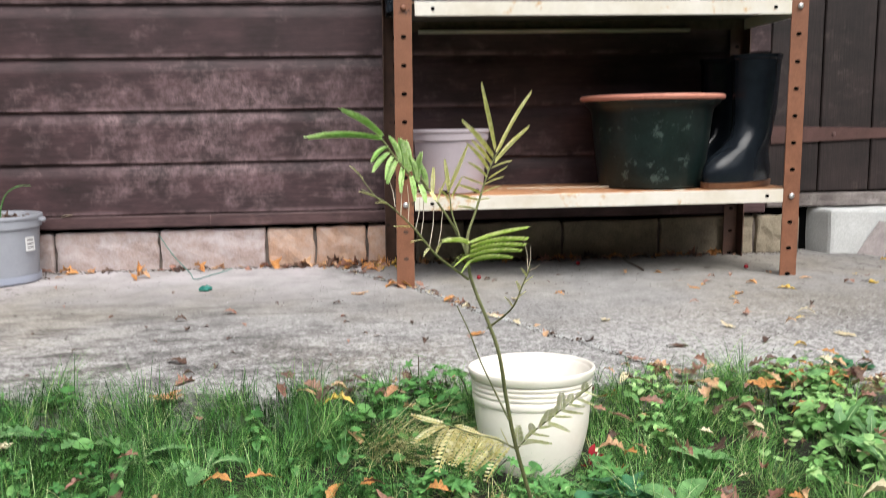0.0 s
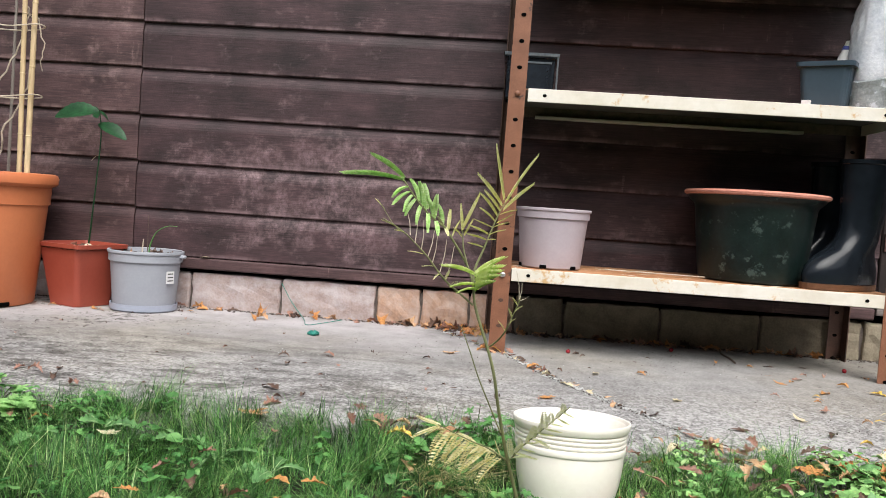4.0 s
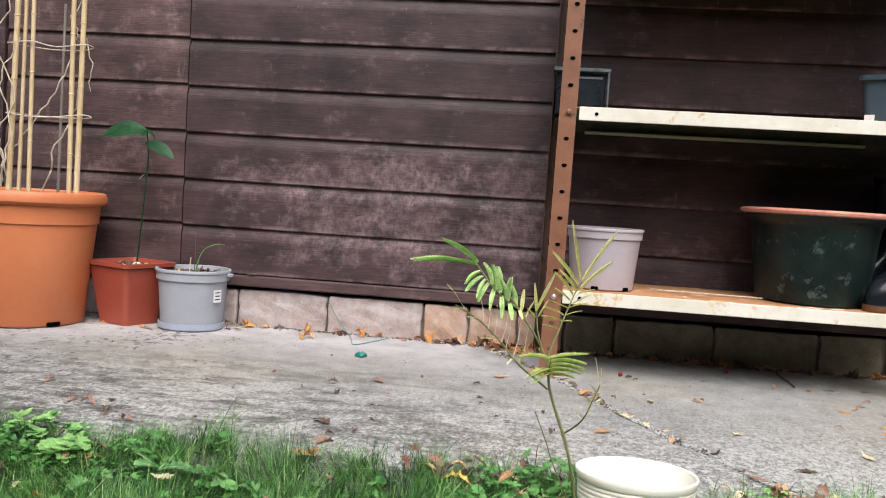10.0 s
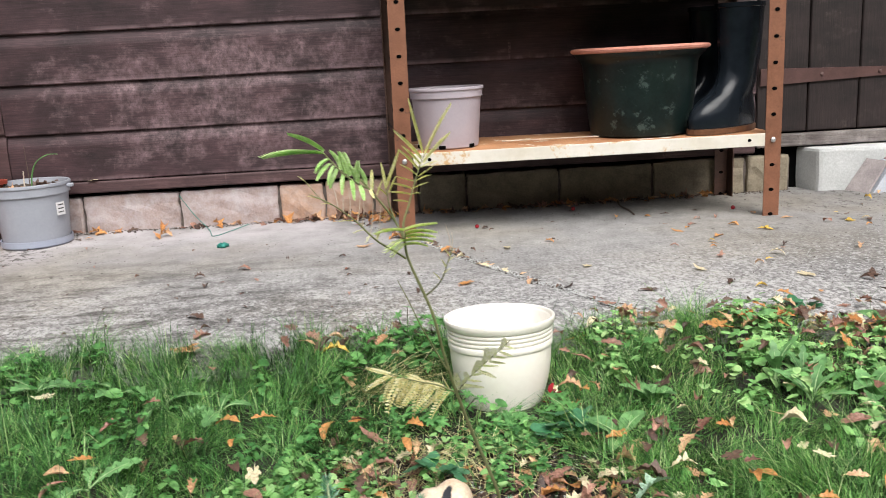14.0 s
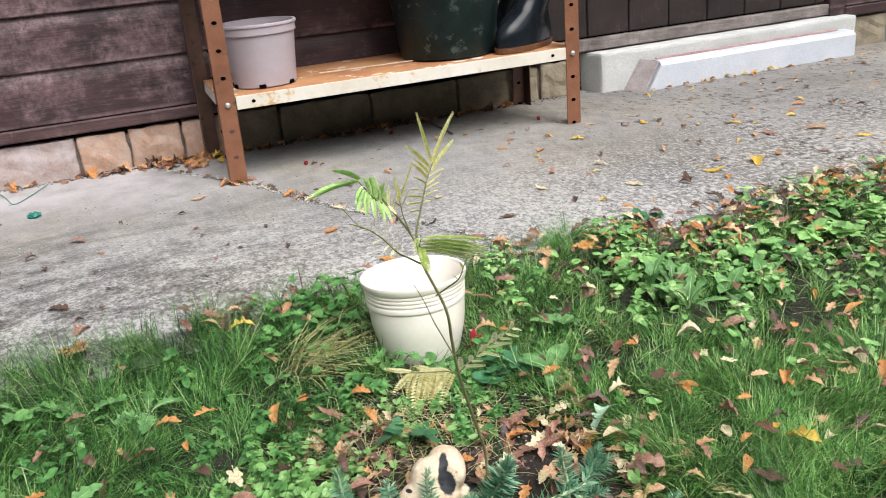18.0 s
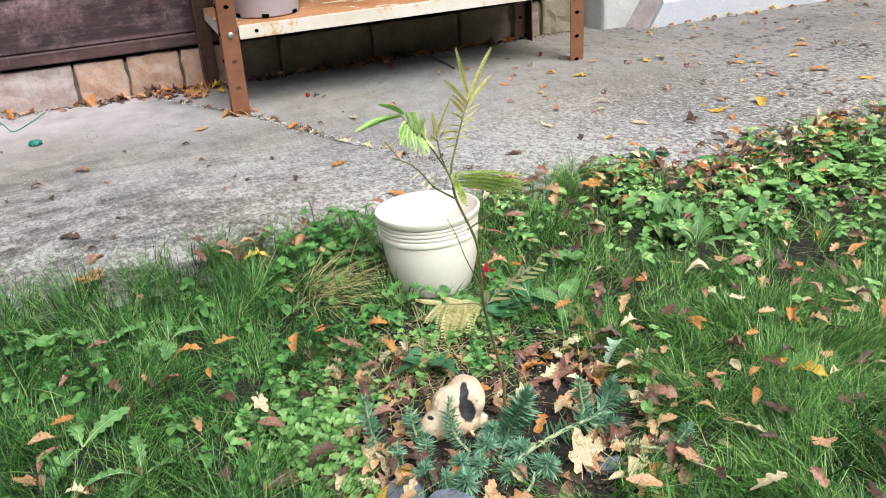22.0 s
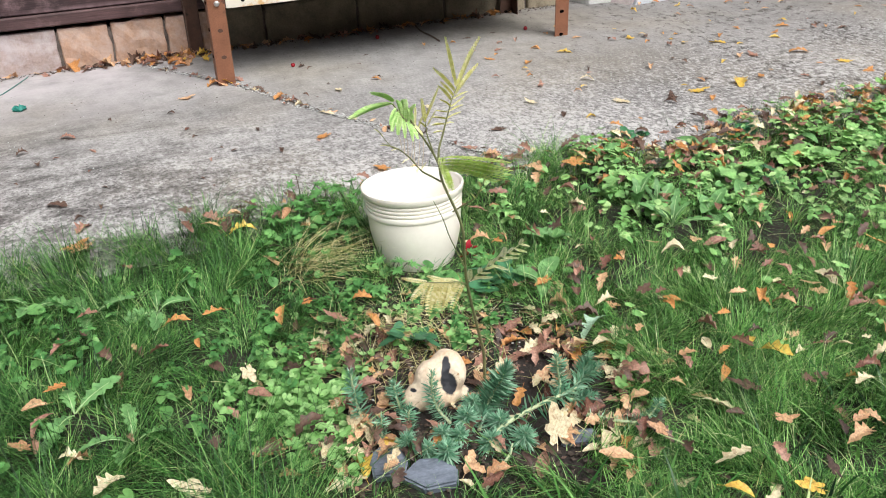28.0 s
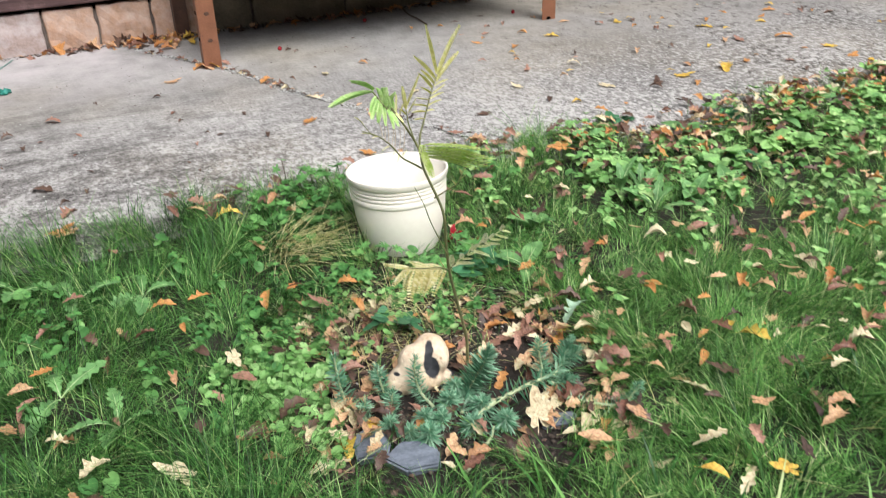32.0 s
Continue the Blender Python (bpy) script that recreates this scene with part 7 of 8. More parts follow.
# ---- low leafy weeds ----
def cover_mesh(name, material, spots, notch=0.25):
    """Round cupped leaves on stalks; rows of (x, y, z, radius, yaw, tilt, tilt way)."""
    verts, faces = [], []
    n = 11
    for x, y, z, r, yaw, tilt, way in spots:
        m = pose(x, y, z) @ Matrix.Rotation(way, 4, "Z") @ Matrix.Rotation(tilt, 4, "Y") @ Matrix.Rotation(yaw, 4, "Z")
        b = len(verts)
        verts.append(m @ Vector((0, 0, 0)))
        for i in range(n):
            a = -2.75 + 5.5 * i / (n - 1)
            q = r * (0.90 + 0.10 * math.cos(a) + 0.05 * (i == n // 2)) * (1 - notch * (i in (0, n - 1)))
            verts.append(m @ Vector((q * math.cos(a) * 1.06 + r * 0.15, q * math.sin(a) * 0.92, r * (0.34 * abs(math.sin(a)) - 0.16 * math.cos(a)))))
        faces += [(b, b + 1 + i, b + 2 + i) for i in range(n - 1)]
    return raw_mesh(name, verts, faces, material, True)


def cover_spots(count, cx, cy, sx, sy, rmin, rmax, hmin, hmax, seed, inside=None):
    rr = random.Random(seed)
    out = []
    while len(out) < count:
        x, y = (rr.gauss(cx, sx), rr.gauss(cy, sy)) if inside is None else (rr.uniform(inside[0], inside[1]), rr.uniform(inside[2], inside[3]))
        if y > slab_edge(x) + 0.02 or ((x - 0.1165) / 0.066) ** 2 + ((y - 0.697) / 0.066) ** 2 < 1:
            continue
        if inside is None and -0.068 < x < 0.17 and y < 0.468 and not (x < -0.035 and y > 0.432):
            continue
        if inside is not None and noise.noise(Vector((x * 8, y * 8, seed))) + 0.12 < rr.uniform(-0.25, 0.45):
            continue
        clump_x, clump_y = x, y
        for k in range(rr.choice((2, 3, 4))):
            a = rr.uniform(0, 6.28)
            r = rr.uniform(rmin, rmax)
            out.append((clump_x + r * 1.1 * math.cos(a), clump_y + r * 1.1 * math.sin(a), lawn_z(x, y) + rr.uniform(hmin, hmax), r, a, rr.gauss(0.25, 0.25), rr.uniform(0, 6.28)))
    return out


def whorl_mesh(name, material, spots, seed):
    """Low herbs: two or three tiers of paired, scalloped leaves on a short stem; rows of (x, y, z, leaf length, height)."""
    rr = random.Random(seed)
    verts, faces = [], []
    seg = 7
    for x, y, z, size, high in spots:
        turn, lean, way = rr.uniform(0, 6.28), rr.uniform(0, 0.35), rr.uniform(0, 6.28)
        base = pose(x, y, z) @ Matrix.Rotation(way, 4, "Z") @ Matrix.Rotation(lean, 4, "Y") @ Matrix.Rotation(turn, 4, "Z")
        tiers = rr.choice((2, 2, 3))
        for tier in range(tiers):
            up = high * (1.0 - 0.30 * tier)
            grow = size * (0.55 + 0.30 * tier) * rr.uniform(0.9, 1.1)
            for k in range(4 if tier == 0 else rr.choice((3, 4, 5))):
                ln = grow * rr.uniform(0.8, 1.15)
                wd = ln * rr.uniform(0.62, 0.80)
                m = base @ pose(0, 0, up, 0, 0, 90 * k + 45 * tier + rr.uniform(-18, 18)) @ Matrix.Rotation(rr.uniform(-0.45, 0.05) + 0.22 * tier, 4, "Y") @ pose(ln * 0.08, 0, 0, rr.uniform(-18, 18))
                b = len(verts)
                droop = rr.uniform(0.25, 0.7)
                for i in range(seg + 1):
                    u = i / seg
                    w = max(0.02, math.sin(math.pi * min(1.0, u * 0.94 + 0.05)) ** 0.6) * wd * 0.5 * (1.0 - 0.10 * (i % 2))
                    zz = -droop * ln * (u - 0.25) ** 2
                    verts += [m @ Vector((u * ln - 0.06 * ln * (i % 2), -w, zz + 0.28 * w)), m @ Vector((u * ln, 0, zz)), m @ Vector((u * ln - 0.06 * ln * (i % 2), w, zz + 0.28 * w))]
                for i in range(seg):
                    a = b + i * 3
                    faces += [(a, a + 3, a + 4, a + 1), (a + 1, a + 4, a + 5, a + 2)]
    return raw_mesh(name, verts, faces, material, True)


def whorl_spots(count, area, lo, hi, low, high, seed, wild=0.0):
    rr = random.Random(seed)
    out = []
    while len(out) < count:
        x, y = rr.uniform(area[0], area[1]), rr.uniform(area[2], area[3])
        if y > slab_edge(x) + (-0.028 if 0.53 < x < 0.71 else 0.012) or ((x - 0.1165) / 0.08) ** 2 + ((y - 0.697) / 0.08) ** 2 < 1:
            continue
        if noise.noise(Vector((x * 7, y * 7, seed))) < rr.uniform(-0.35, 0.25) + wild:
            continue
        out.append((x, y, lawn_z(x, y), rr.uniform(lo, hi), rr.uniform(low, high)))
    return out


lime = cover_spots(300, -0.108, 0.452, 0.030, 0.034, 0.0038, 0.0060, 0.008, 0.026, 10) + cover_spots(560, -0.055, 0.415, 0.038, 0.045, 0.0036, 0.0062, 0.006, 0.020, 11) + cover_spots(60, 0.02, 0.545, 0.06, 0.045, 0.0035, 0.0058, 0.006, 0.020, 12) + cover_spots(70, 0.09, 0.55, 0.06, 0.06, 0.0035, 0.006, 0.006, 0.022, 13)
tagged(new("chickweed", cover_mesh("chickweed", M_LIME, lime)), "bright green creeping chickweed with small round leaves", "weed", kind="stuff")
right = cover_spots(330, 0, 0, 0, 0, 0.0045, 0.0085, 0.012, 0.030, 14, (0.34, 1.15, 0.58, 0.865)) + cover_spots(150, 0, 0, 0, 0, 0.004, 0.008, 0.010, 0.026, 15, (0.17, 0.9, 0.30, 0.65)) + cover_spots(220, 0, 0, 0, 0, 0.0045, 0.0085, 0.016, 0.034, 19, (0.65, 1.35, 0.42, 0.865))
edge_herbs = whorl_spots(125, (0.36, 1.30, 0.62, 0.85), 0.013, 0.024, 0.018, 0.038, 61) + whorl_spots(46, (0.24, 0.5, 0.70, 0.86), 0.009, 0.014, 0.018, 0.040, 62) + whorl_spots(150, (0.46, 1.35, 0.34, 0.70), 0.010, 0.018, 0.020, 0.038, 63, 0.05)
tagged(new("dead_nettle", whorl_mesh("dead_nettle", M_COVER, edge_herbs, 64)), "fresh green herbs with tiers of scalloped leaves", "ground cover", kind="stuff")
bed_herbs = whorl_spots(40, (0.08, 0.26, 0.47, 0.60), 0.008, 0.012, 0.010, 0.022, 69) + whorl_spots(70, (-0.10, 0.30, 0.52, 0.66), 0.008, 0.012, 0.012, 0.026, 65) + whorl_spots(60, (-0.85, -0.45, 0.72, 0.86), 0.009, 0.014, 0.016, 0.036, 66) + whorl_spots(24, (-0.22, -0.04, 0.50, 0.62), 0.009, 0.013, 0.014, 0.026, 67) + whorl_spots(46, (-0.60, -0.08, 0.36, 0.72), 0.009, 0.015, 0.022, 0.040, 70)
tagged(new("dead_nettle", whorl_mesh("dead_nettle", M_HERB, bed_herbs, 68)), "darker small herbs in the bed and along the edge", "ground cover", kind="stuff")
tagged(new("ground_cover", cover_mesh("ground_cover", M_COVER, right)), "low leafy ground cover along the concrete edge", "ground cover", kind="stuff")
left = cover_spots(240, 0, 0, 0, 0, 0.005, 0.010, 0.012, 0.034, 16, (-0.95, -0.05, 0.35, 0.85)) + cover_spots(130, 0.02, 0.72, 0.05, 0.07, 0.005, 0.009, 0.01, 0.03, 17)
tagged(new("ground_cover", cover_mesh("ground_cover", M_HERB, left)), "scattered small green weeds among the grass", "ground cover", kind="stuff")


def rosette(at, kind, leaves, length, width, lobes, depth, material, label, category, rise=30, seed=0):
    rr = random.Random(seed)
    w = thing(kind, label, category, "weeds in the lawn", at=(at[0], at[1], lawn_z(*at)))
    for k in range(leaves):
        ln = length * rr.uniform(0.7, 1.15)
        v, f = blade_leaf(ln, width * rr.uniform(0.8, 1.15), rr.uniform(0.4, 0.9), lobes, depth, 24, 1.5 if lobes else 1.1, rr.uniform(0.15, 0.5))
        leaf = new("leaf", raw_mesh("leaf", v, f, material, True))
        leaf.parent = w
        leaf.matrix_local = pose(0, 0, 0.014, 0, 0, 360 * k / leaves + rr.uniform(-30, 30)) @ pose(0, 0, 0, rr.uniform(-25, 25), -rise * rr.uniform(0.4, 1.3), 0)
        rib = [Vector(p) + Vector((0, 0, 0.0004)) for p in v[1::3]]
        part("midrib", tube(bmesh.new(), rib[:20], [0.0009 - 0.00004 * i for i in range(20)], 5), M_RIB, leaf, "pale midrib")
    return w


DOCKS = ((-0.275, 0.690), (-0.205, 0.676), (-0.300, 0.528), (-0.252, 0.462), (-0.50, 0.72), (-0.44, 0.76), (-0.335, 0.735))
for k, at in enumerate(DOCKS):
    rosette(at, "dandelion", 3 + k % 2, 0.046, 0.019, 6, 0.48, M_DOCK, "dandelion rosette with toothed pale-ribbed leaves", "weed", 28, k)
for k, at in enumerate(((0.787, 0.758), (0.614, 0.768), (0.511, 0.611), (0.219, 0.55), (0.575, 0.62), (0.276, 0.634), (0.46, 0.80), (0.90, 0.80))):
    rosette(at, "broadleaf_weed", 4 + k % 3, 0.037, 0.021, 0, 0.0, M_DOCK, "broad-leaved fresh green weed in the lawn edge", "weed", 45, 50 + k)
for k, at in enumerate(((0.425, 0.66), (0.455, 0.655), (0.44, 0.60))):
    rosette(at, "sow_thistle", 6, 0.050, 0.013, 5, 0.4, M_DOCK, "upright weed with narrow toothed leaves", "weed", 68, 70 + k)


def herb(at, stalks, height, r, material, label, kind, seed, lobes=5, depth=0.5):
    rr = random.Random(seed)
    w = thing(kind, label, "weed", "weeds in the lawn", at=(at[0], at[1], lawn_z(*at)))
    v, f = lobed_leaf(r, lobes, depth, seed, 0.12)
    me = raw_mesh("leaf", v, f, material, True)
    for k in range(stalks):
        a = rr.uniform(0, 6.28)
        out, h = rr.uniform(0.3, 1.0) * height * 0.6, height * rr.uniform(0.45, 1.0)
        tip = Vector((out * math.cos(a), out * math.sin(a), h))
        part("stalk", tube(bmesh.new(), curve_pts([(0, 0, 0), tip * 0.5 + Vector((0, 0, h * 0.12)), tip], 3), 0.0006, 5), M_TWIG if rr.random() < 0.4 else M_HERB, w)
        for j in range(rr.choice((1, 2, 3))):
            ob = new("leaf", me)
            ob.parent = w
            b = a + (j - 1) * 1.2
            ob.matrix_local = pose(*(tip + Vector((0.5 * r * math.cos(b) * (j > 0), 0.5 * r * math.sin(b) * (j > 0), -0.002 * j))), rr.uniform(-25, 25), rr.uniform(-25, 25), math.degrees(b))
    return w


for k, (at, hgt) in enumerate((((-0.036, 0.777), 0.035), ((0.038, 0.825), 0.045), ((0.070, 0.838), 0.060), ((0.035, 0.744), 0.045), ((0.060, 0.637), 0.040), ((0.02, 0.62), 0.030), ((0.01, 0.845), 0.062), ((0.289, 0.758), 0.035),
                               ((0.160, 0.615), 0.030), ((0.185, 0.60), 0.028), ((-0.02, 0.82), 0.04), ((0.12, 0.60), 0.026))):
    herb(at, 5 + k % 3, hgt, 0.0105, M_HERB, "wild geranium with small cut green leaves", "wild_geranium", 100 + k, 7, 0.6)
for k, at in enumerate(((0.547, 0.850), (0.726, 0.80), (0.175, 0.579), (0.031, 0.501), (0.642, 0.676), (0.15, 0.57))):
    herb(at, 4, 0.028, 0.013, M_IVY, "dark green ivy sprig in the grass", "ivy", 130 + k, 3, 0.35)


for k in range(22):
    at = (rng.uniform(0.34, 1.15), rng.uniform(0.66, 0.852))
    if 0.53 < at[0] < 0.72 and at[1] > 0.74:
        continue
    herb(at, 5 + k % 3, rng.uniform(0.028, 0.044), rng.uniform(0.010, 0.017), M_COVER, "ground ivy with scalloped light green leaves", "ground_ivy", 160 + k, 7, 0.16)

for k in range(9):
    at = (rng.uniform(-0.84, -0.50), rng.uniform(0.75, 0.85))
    herb(at, 6 + k % 3, rng.uniform(0.026, 0.040), rng.uniform(0.010, 0.015), M_COVER, "ground ivy with scalloped light green leaves", "ground_ivy", 190 + k, 7, 0.16)

# ---- spurge by the ornament ----
spurge = thing("spurge_plant", "blue-green spurge with bristly trailing shoots", "plant", at=(0.075, 0.340, lawn_z(0.075, 0.34)))
S0 = Vector(spurge.location)


def shoot_of(pts, count, ln, r0=0.0016, seed=0, bare=0.0, perk=0.35, cap=0.8):
    """A pale stem ringed with narrow needles that close up towards its tip."""
    rr = random.Random(seed)
    count, ln = int(count * 1.5), ln * 1.12
    c = [Vector(p) - S0 for p in curve_pts(pts, 8)]
    st = part("shoot", tube(bmesh.new(), c, [r0 - 0.55 * r0 * i / (len(c) - 1) for i in range(len(c))], 7), M_SPURGE_STEM, spurge, smooth=True)
    verts, faces = [], []
    for i in range(count):
        u = bare + (1 - bare) * ((i + 0.5) / count) ** 0.8
        f = u * (len(c) - 1)
        k = min(int(f), len(c) - 2)
        p = c[k].lerp(c[k + 1], f - k)
        d = (c[k + 1] - c[k]).normalized()
        e1 = d.cross(Vector((0.2, 0.1, 1))).normalized()
        e2 = d.cross(e1)
        a = i * 2.4 + rr.uniform(-0.25, 0.25)
        way = e1 * math.cos(a) + e2 * math.sin(a) + d * (perk + rr.uniform(-0.15, 0.15) + 1.3 * max(0.0, u - cap) / (1.001 - cap))
        way.normalize()
        side = (way.cross(d).normalized() * 0.85 + d * rr.choice((-0.5, 0.5)))
        q = ln * rr.uniform(0.8, 1.12) * (1.0 if u < cap else 0.8) * (0.75 + 0.25 * min(1.0, (1 - u) * 4))
        w, sag = q * 0.078, Vector((0, 0, -0.10 * q)) + d * 0.06 * q
        b = len(verts)
        verts += [p - side * w * 0.4, p + side * w * 0.4, p + way * q * 0.55 + side * w, p + way * q + sag, p + way * q * 0.55 - side * w]
        faces += [(b, b + 1, b + 2, b + 4), (b + 4, b + 2, b + 3)]
    ob = new("needles", raw_mesh("needles", verts, faces, M_SPURGE))
    ob.parent = st


G = -0.036
# upright shoots round the ornament
shoot_of([(-0.030, 0.366, G), (-0.046, 0.384, G + 0.006), (-0.056, 0.395, G + 0.024), (-0.059, 0.398, G + 0.048), (-0.060, 0.400, G + 0.066)], 150, 0.0125, 0.0022, 1, 0.1)
shoot_of([(-0.008, 0.396, G), (-0.013, 0.406, G + 0.006), (-0.016, 0.410, G + 0.022), (-0.017, 0.411, G + 0.034)], 90, 0.0105, 0.0015, 2)
shoot_of([(-0.042, 0.376, G), (-0.042, 0.379, G + 0.012), (-0.040, 0.380, G + 0.024)], 60, 0.0095, 0.0013, 3)
shoot_of([(-0.017, 0.368, G), (-0.017, 0.374, G + 0.014), (-0.014, 0.377, G + 0.028)], 85, 0.0105, 0.0015, 4)
shoot_of([(0.024, 0.372, G), (0.016, 0.384, G + 0.012), (0.013, 0.388, G + 0.030), (0.014, 0.389, G + 0.050)], 125, 0.0105, 0.0017, 5)
shoot_of([(0.044, 0.352, G), (0.054, 0.366, G + 0.004), (0.066, 0.371, G + 0.018), (0.076, 0.372, G + 0.032), (0.083, 0.373, G + 0.044)], 260, 0.0175, 0.0019, 6)
# tufts seen from above
TUFTS = ((-0.028, 0.352, 0.016, 0.0105), (0.035, 0.362, 0.014, 0.0115), (0.041, 0.324, 0.012, 0.0115), (0.071, 0.316, 0.013, 0.0115), (-0.002, 0.322, 0.020, 0.0115), (0.020, 0.345, 0.010, 0.0100), (0.006, 0.352, 0.012, 0.0100),
         (0.060, 0.345, 0.012, 0.0115), (-0.014, 0.340, 0.010, 0.0095), (0.048, 0.378, 0.014, 0.0105))
for k, (hx, hy, hz, ln) in enumerate(TUFTS):
    shoot_of([(hx + 0.004, hy + 0.006, G), (hx + 0.001, hy, G + hz * 0.6), (hx, hy - 0.005, G + hz + 0.006)], 75, ln * 1.2, 0.0014, 40 + k, 0.15, 0.25, 0.6)
# trailing pale stems with a tuft at the end
shoot_of([(0.040, 0.322, G + 0.002), (0.059, 0.336, G + 0.010), (0.100, 0.341, G + 0.018), (0.125, 0.345, G + 0.018), (0.143, 0.351, G + 0.015)], 80, 0.0135, 0.0026, 20, 0.15, 0.1, 0.99)
shoot_of([(0.128, 0.348, G + 0.012), (0.130, 0.354, G + 0.024), (0.130, 0.360, G + 0.038), (0.130, 0.362, G + 0.050)], 110, 0.0110, 0.0017, 21)
shoot_of([(0.141, 0.350, G + 0.012), (0.154, 0.360, G + 0.016), (0.166, 0.368, G + 0.024), (0.173, 0.372, G + 0.032)], 150, 0.0120, 0.0018, 22, 0.1)
shoot_of([(0.150, 0.358, G + 0.014), (0.166, 0.360, G + 0.020), (0.178, 0.362, G + 0.026)], 80, 0.0105, 0.0014, 23, 0.1)
shoot_of([(0.134, 0.346, G + 0.010), (0.146, 0.340, G + 0.010), (0.158, 0.338, G + 0.012)], 100, 0.0115, 0.0015, 24, 0.1)
shoot_of([(0.140, 0.326, G + 0.006), (0.150, 0.310, G + 0.008), (0.163, 0.299, G + 0.008), (0.180, 0.290, G + 0.008), (0.190, 0.291, G + 0.014)], 70, 0.0095, 0.0019, 25, 0.05, 0.0, 0.99)
shoot_of([(0.189, 0.291, G + 0.012), (0.195, 0.292, G + 0.018), (0.201, 0.293, G + 0.024)], 75, 0.0075, 0.0013, 26)
shoot_of([(0.015, 0.280, G), (0.032, 0.290, G + 0.004), (0.050, 0.302, G + 0.008), (0.058, 0.312, G + 0.010)], 22, 0.0095, 0.0022, 27, 0.3, 0.1, 0.99)

# ---- ornament and slates ----
LUMPS = (((0.017, 0.004, 0.014), (0.0165, 0.017, 0.0185)), ((-0.017, -0.004, -0.009), (0.0165, 0.0140, 0.0145)), ((0.006, -0.001, -0.010), (0.021, 0.017, 0.0165)),
         ((0.024, -0.004, 0.011), (0.0095, 0.016, 0.0165)), ((0.000, -0.002, 0.006), (0.019, 0.015, 0.019)), ((0.002, 0.0, 0.012), (0.014, 0.012, 0.012)), ((0.036, 0.004, -0.019), (0.013, 0.013, 0.009)))


def reach_of(ways):
    """How far the lumps' blended skin lies from the middle, along each way."""
    lo, hi = np.zeros(len(ways)), np.full(len(ways), 0.075)
    for _ in range(26):
        r = (lo + hi) / 2
        p = ways * r[:, None]
        field = sum(np.exp(5.0 * (1.0 - np.linalg.norm((p - np.array(c)) / (np.array(q) * 0.93), axis=1))) for c, q in LUMPS)
        lo, hi = np.where(field > 1.0, r, lo), np.where(field > 1.0, hi, r)
    return lo


bm = bmesh.new()
bmesh.ops.create_icosphere(bm, subdivisions=6, radius=1.0)
ways = np.array([v.co.normalized() for v in bm.verts])
for v, r in zip(bm.verts, reach_of(ways)):
    v.co = v.co.normalized() * r
for _ in range(3):
    bmesh.ops.smooth_vert(bm, verts=bm.verts, factor=0.5, use_axis_x=True, use_axis_y=True, use_axis_z=True)
for v in bm.verts:
    p = v.co
    v.co += 0.0006 * Vector([noise.noise(p * 260 + Vector((k, 0, 0))) for k in (0, 4, 8)]) + 0.0011 * Vector([noise.noise(p * 80 + Vector((k, 3, 0))) for k in (0, 4, 8)])
orn = whole("garden_ornament", bm, M_FIG, "buff painted garden ornament with a dark patch, half hidden", "ornament", smooth=True)
orn.matrix_world = pose(0.024, 0.415, G + 0.016, -16, 0, -6)


def slate(at, rz, pts):
    bm = bmesh.new()
    f = bm.faces.new([bm.verts.new((x, y, 0.003 * noise.noise(Vector((x * 60, y * 60, 1))))) for x, y in pts])
    ext = bmesh.ops.extrude_face_region(bm, geom=[f])
    up = [e for e in ext["geom"] if isinstance(e, bmesh.types.BMVert)]
    bmesh.ops.translate(bm, verts=up, vec=(0, 0, 0.010))
    bmesh.ops.bevel(bm, geom=[e for e in bm.edges], offset=0.002, segments=2, affect="EDGES")
    ob = whole("slate_stone", bm, M_SLATE, "flat grey-blue slate stone lying in the soil", "stone", "slates")
    ob.matrix_world = pose(*at, 9, -6, rz)


slate((-0.047, 0.341, -0.037), 4, [(-0.020, -0.010), (-0.014, 0.015), (0.000, 0.020), (0.021, 0.002), (0.006, -0.018)])
slate((-0.019, 0.309, -0.036), -8, [(-0.028, 0.006), (-0.008, 0.020), (0.008, 0.016), (0.022, 0.000), (0.018, -0.016), (-0.010, -0.014)])
slate((0.122, 0.300, -0.042), -20, [(-0.020, -0.006), (-0.012, 0.012), (0.014, 0.012), (0.018, -0.008)])

# ---- small litter ----
for x, y in ((0.168, 1.526), (-0.099, 0.342), (0.729, 1.558), (0.40, 1.66)):
    bm = bmesh.new()
    bmesh.ops.create_icosphere(bm, subdivisions=3, radius=0.0045)
    ob = whole("red_berry", bm, M_BERRY, "small shiny red berry lying on the ground", "berry", "fallen berries", smooth=True)
    ob.location = (x, y, (0.0 if y > 0.9 else lawn_z(x, y)) + 0.005)
flower = thing("red_flower", "small crimson leaves beside the cream pot's foot", "flower", at=(0.163, 0.640, lawn_z(0.163, 0.64)))
for k in range(9):
    v, f = blade_leaf(0.013, 0.007, 0.3)
    ob = new("petal", raw_mesh("petal", v, f, M_BERRY, True))
    ob.parent = flower
    ob.matrix_local = pose(rng.uniform(-0.006, 0.006), rng.uniform(-0.004, 0.004), 0.010 + 0.002 * k, 0, rng.uniform(-70, -20), rng.uniform(0, 360))
whole("twig", tube(bmesh.new(), curve_pts([(0.519, 1.726, 0.004), (0.508, 1.66, 0.005), (0.513, 1.61, 0.004), (0.511, 1.556, 0.004)], 4), 0.0020, 6), M_TWIG, "dark twig lying on the concrete under the shelves", "twig")
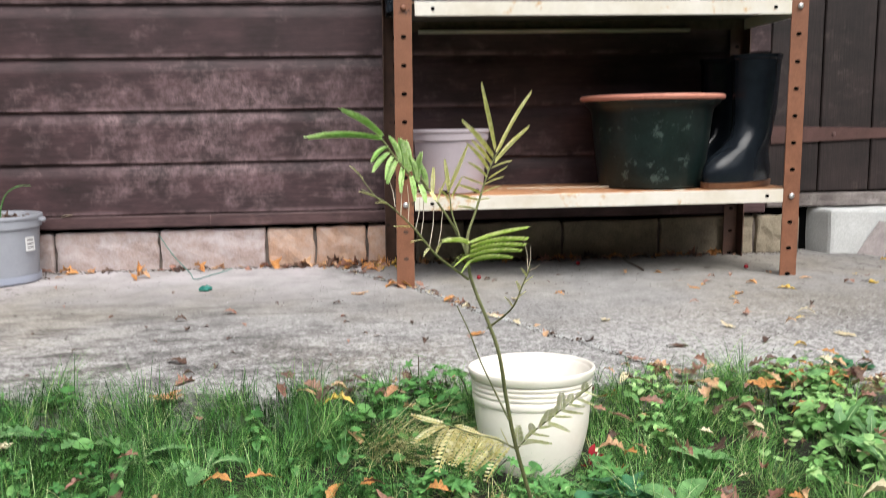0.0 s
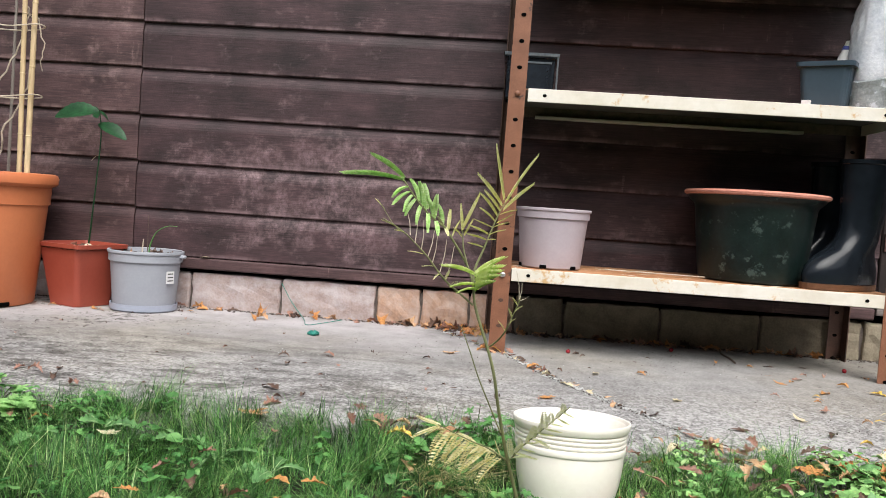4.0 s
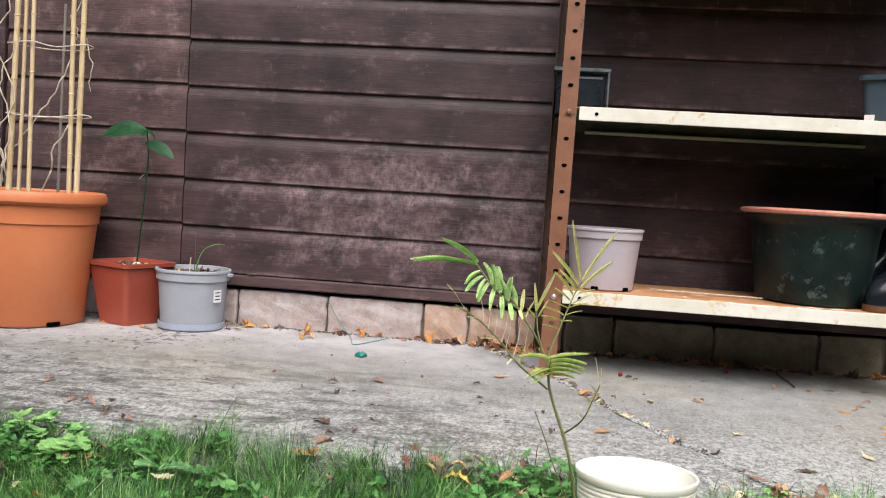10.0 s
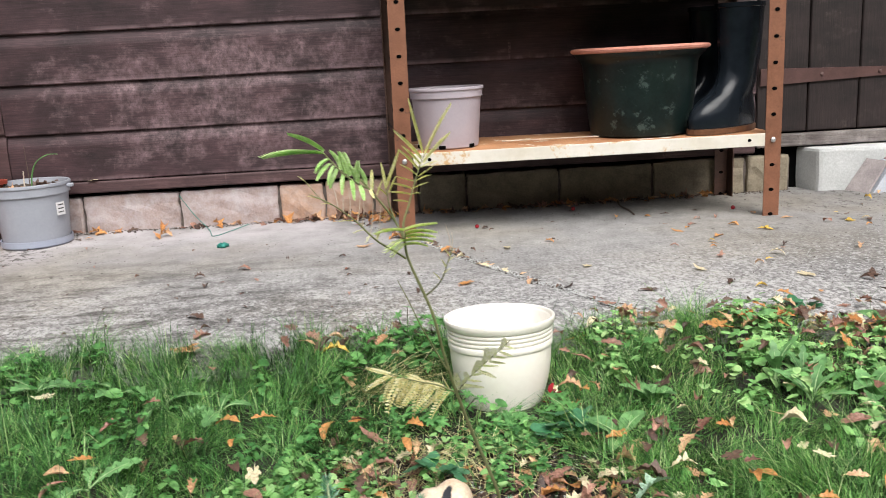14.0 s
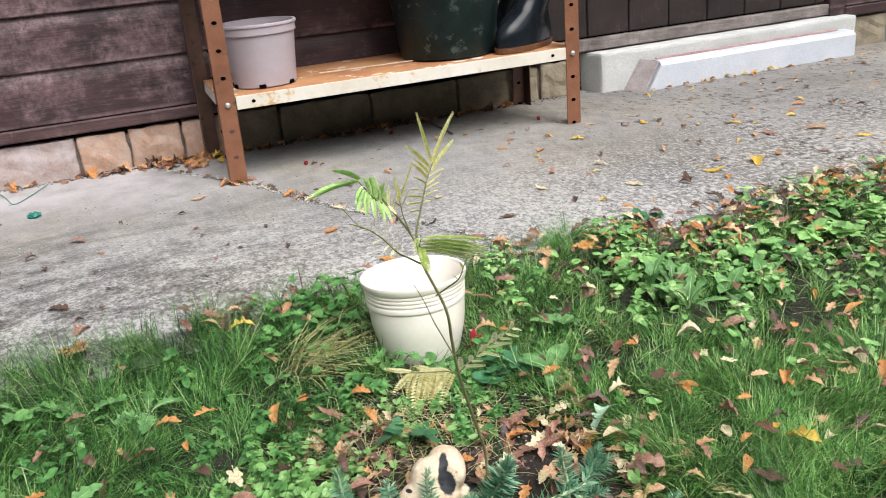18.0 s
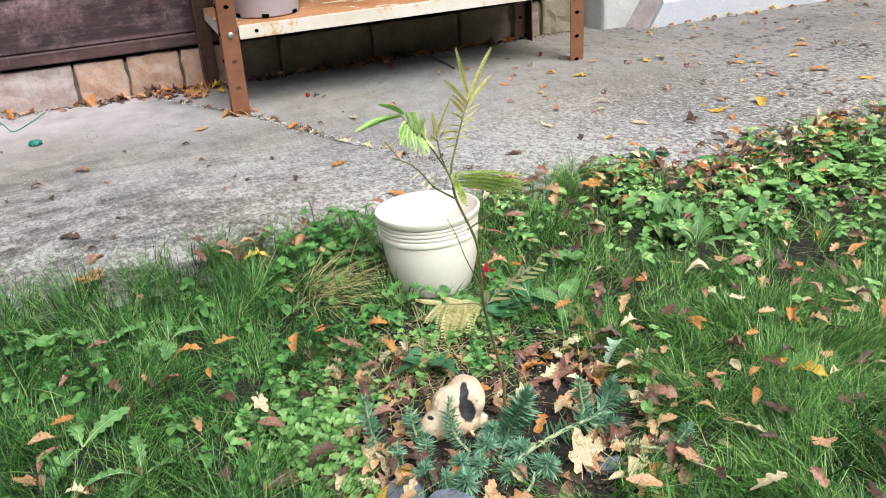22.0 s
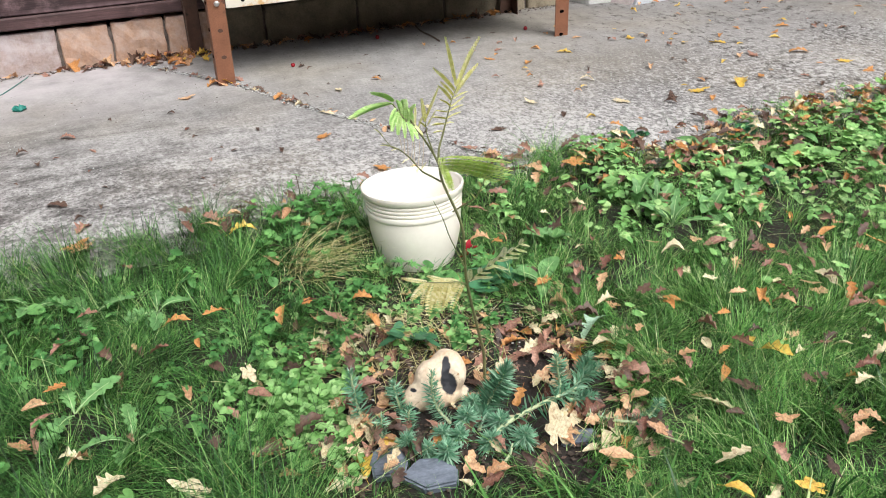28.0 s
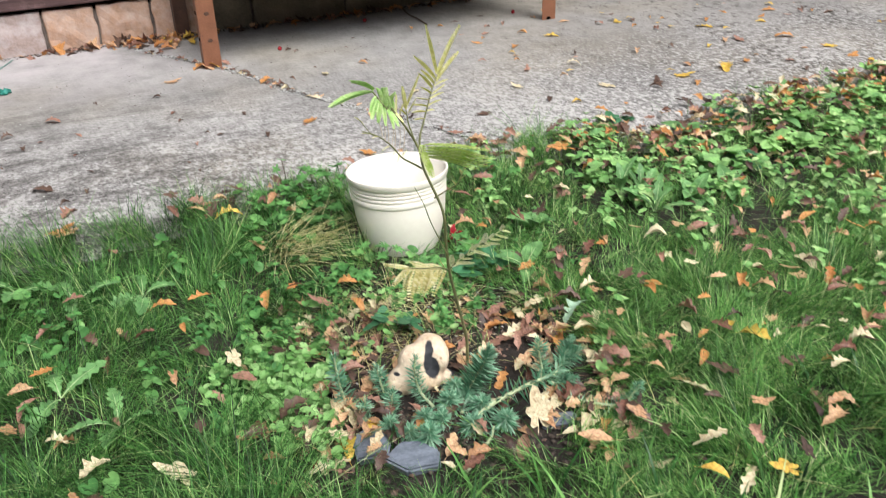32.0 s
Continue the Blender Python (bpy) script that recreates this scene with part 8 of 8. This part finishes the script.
whole("green_string", tube(bmesh.new(), curve_pts([(-0.50, 1.757, 0.075), (-0.47, 1.752, 0.03), (-0.425, 1.69, 0.003), (-0.400, 1.612, 0.003), (-0.372, 1.66, 0.003), (-0.344, 1.73, 0.003)], 6), 0.0009, 5), M_STRING, "thin teal string trailing from the plinth", "string")
bm = bmesh.new()
bmesh.ops.create_icosphere(bm, subdivisions=3, radius=0.0095)
for v in bm.verts:
    k = v.co * 260
    v.co = Vector((v.co.x * 1.1, v.co.y * 0.9, v.co.z * 0.55)) + 0.0065 * Vector((noise.noise(k), noise.noise(k + Vector((5, 0, 0))), noise.noise(k + Vector((0, 7, 0)))))
ob = whole("plastic_scrap", bm, M_STRING, "small crumpled teal plastic scrap on the concrete", "scrap")
ob.matrix_world = pose(-0.357, 1.496, 0.004)
v, f = blade_leaf(0.024, 0.010, 0.2)
ob = tagged(new("fallen_leaf", raw_mesh("fallen_leaf", v, f, FALLEN["cream"], True)), "pale leaf caught on the bottom board", "leaf")
ob.matrix_world = pose(-0.70, 1.748, 0.1225, 0, -10, 10)


def crumbs(name, count, area, size, material, label, height=0.001):
    """Loose grit, as small uneven lumps."""
    rr = random.Random(len(name) + count)
    verts, faces = [], []
    for _ in range(count):
        x, y = area(rr)
        s = size * rr.uniform(0.4, 1.2)
        z = (lawn_z(x, y) if y < 0.85 else 0.0) + height
        b = len(verts)
        a = rr.uniform(0, 6.28)
        ring = [(x + s * math.cos(a + k * 1.57) * rr.uniform(0.6, 1.2), y + s * math.sin(a + k * 1.57) * rr.uniform(0.6, 1.2), z + s * 0.2) for k in range(4)]
        verts += ring + [(x, y, z + s * rr.uniform(0.5, 0.9)), (x, y, z - s * 0.3)]
        faces += [(b + k, b + (k + 1) % 4, b + 4) for k in range(4)] + [(b + (k + 1) % 4, b + k, b + 5) for k in range(4)]
    tagged(new(name, raw_mesh(name, verts, faces, material)), label, "grit", kind="stuff")


def by_crack(rr):
    y = rr.uniform(0.88, 1.74)
    return crack_x(y) + rr.gauss(0, 0.006), y


crumbs("crack_grit", 1300, by_crack, 0.0019, M_STEPC, "pale chips and grit along the crack")
crumbs("crack_dirt", 260, by_crack, 0.0020, M_SOIL, "dark dirt and leaf bits in the crack")
crumbs("plinth_dirt", 1300, lambda rr: (rr.uniform(-1.2, 0.94), 1.758 - abs(rr.gauss(0, 0.014))), 0.0026, M_SOIL, "dark dirt gathered along the plinth")
crumbs("path_grit", 1600, lambda rr: (rr.uniform(-1.1, 1.8), rr.uniform(0.87, 1.7)), 0.0015, M_SOIL, "dark specks scattered on the concrete", 0.0)
crumbs("path_chips", 900, lambda rr: (rr.uniform(-1.1, 1.8), rr.triangular(0.87, 1.5, 0.9)), 0.0016, M_STEPC, "pale stone chips on the concrete", 0.0)
crumbs("bed_stones", 500, lambda rr: (rr.gauss(0.05, 0.08), rr.gauss(0.49, 0.06)), 0.0022, M_STEPC, "small pale stones in the bare soil")
crumbs("bed_soil", 3000, lambda rr: (rr.gauss(0.08, 0.11), rr.gauss(0.40, 0.10)), 0.0034, M_SOIL, "loose dark crumbs of soil in the bed")
crumbs("bed_mulch", 1500, lambda rr: (rr.gauss(0.05, 0.10), rr.gauss(0.45, 0.09)), 0.004, FALLEN["brown"], "dark leaf mulch on the bare soil")
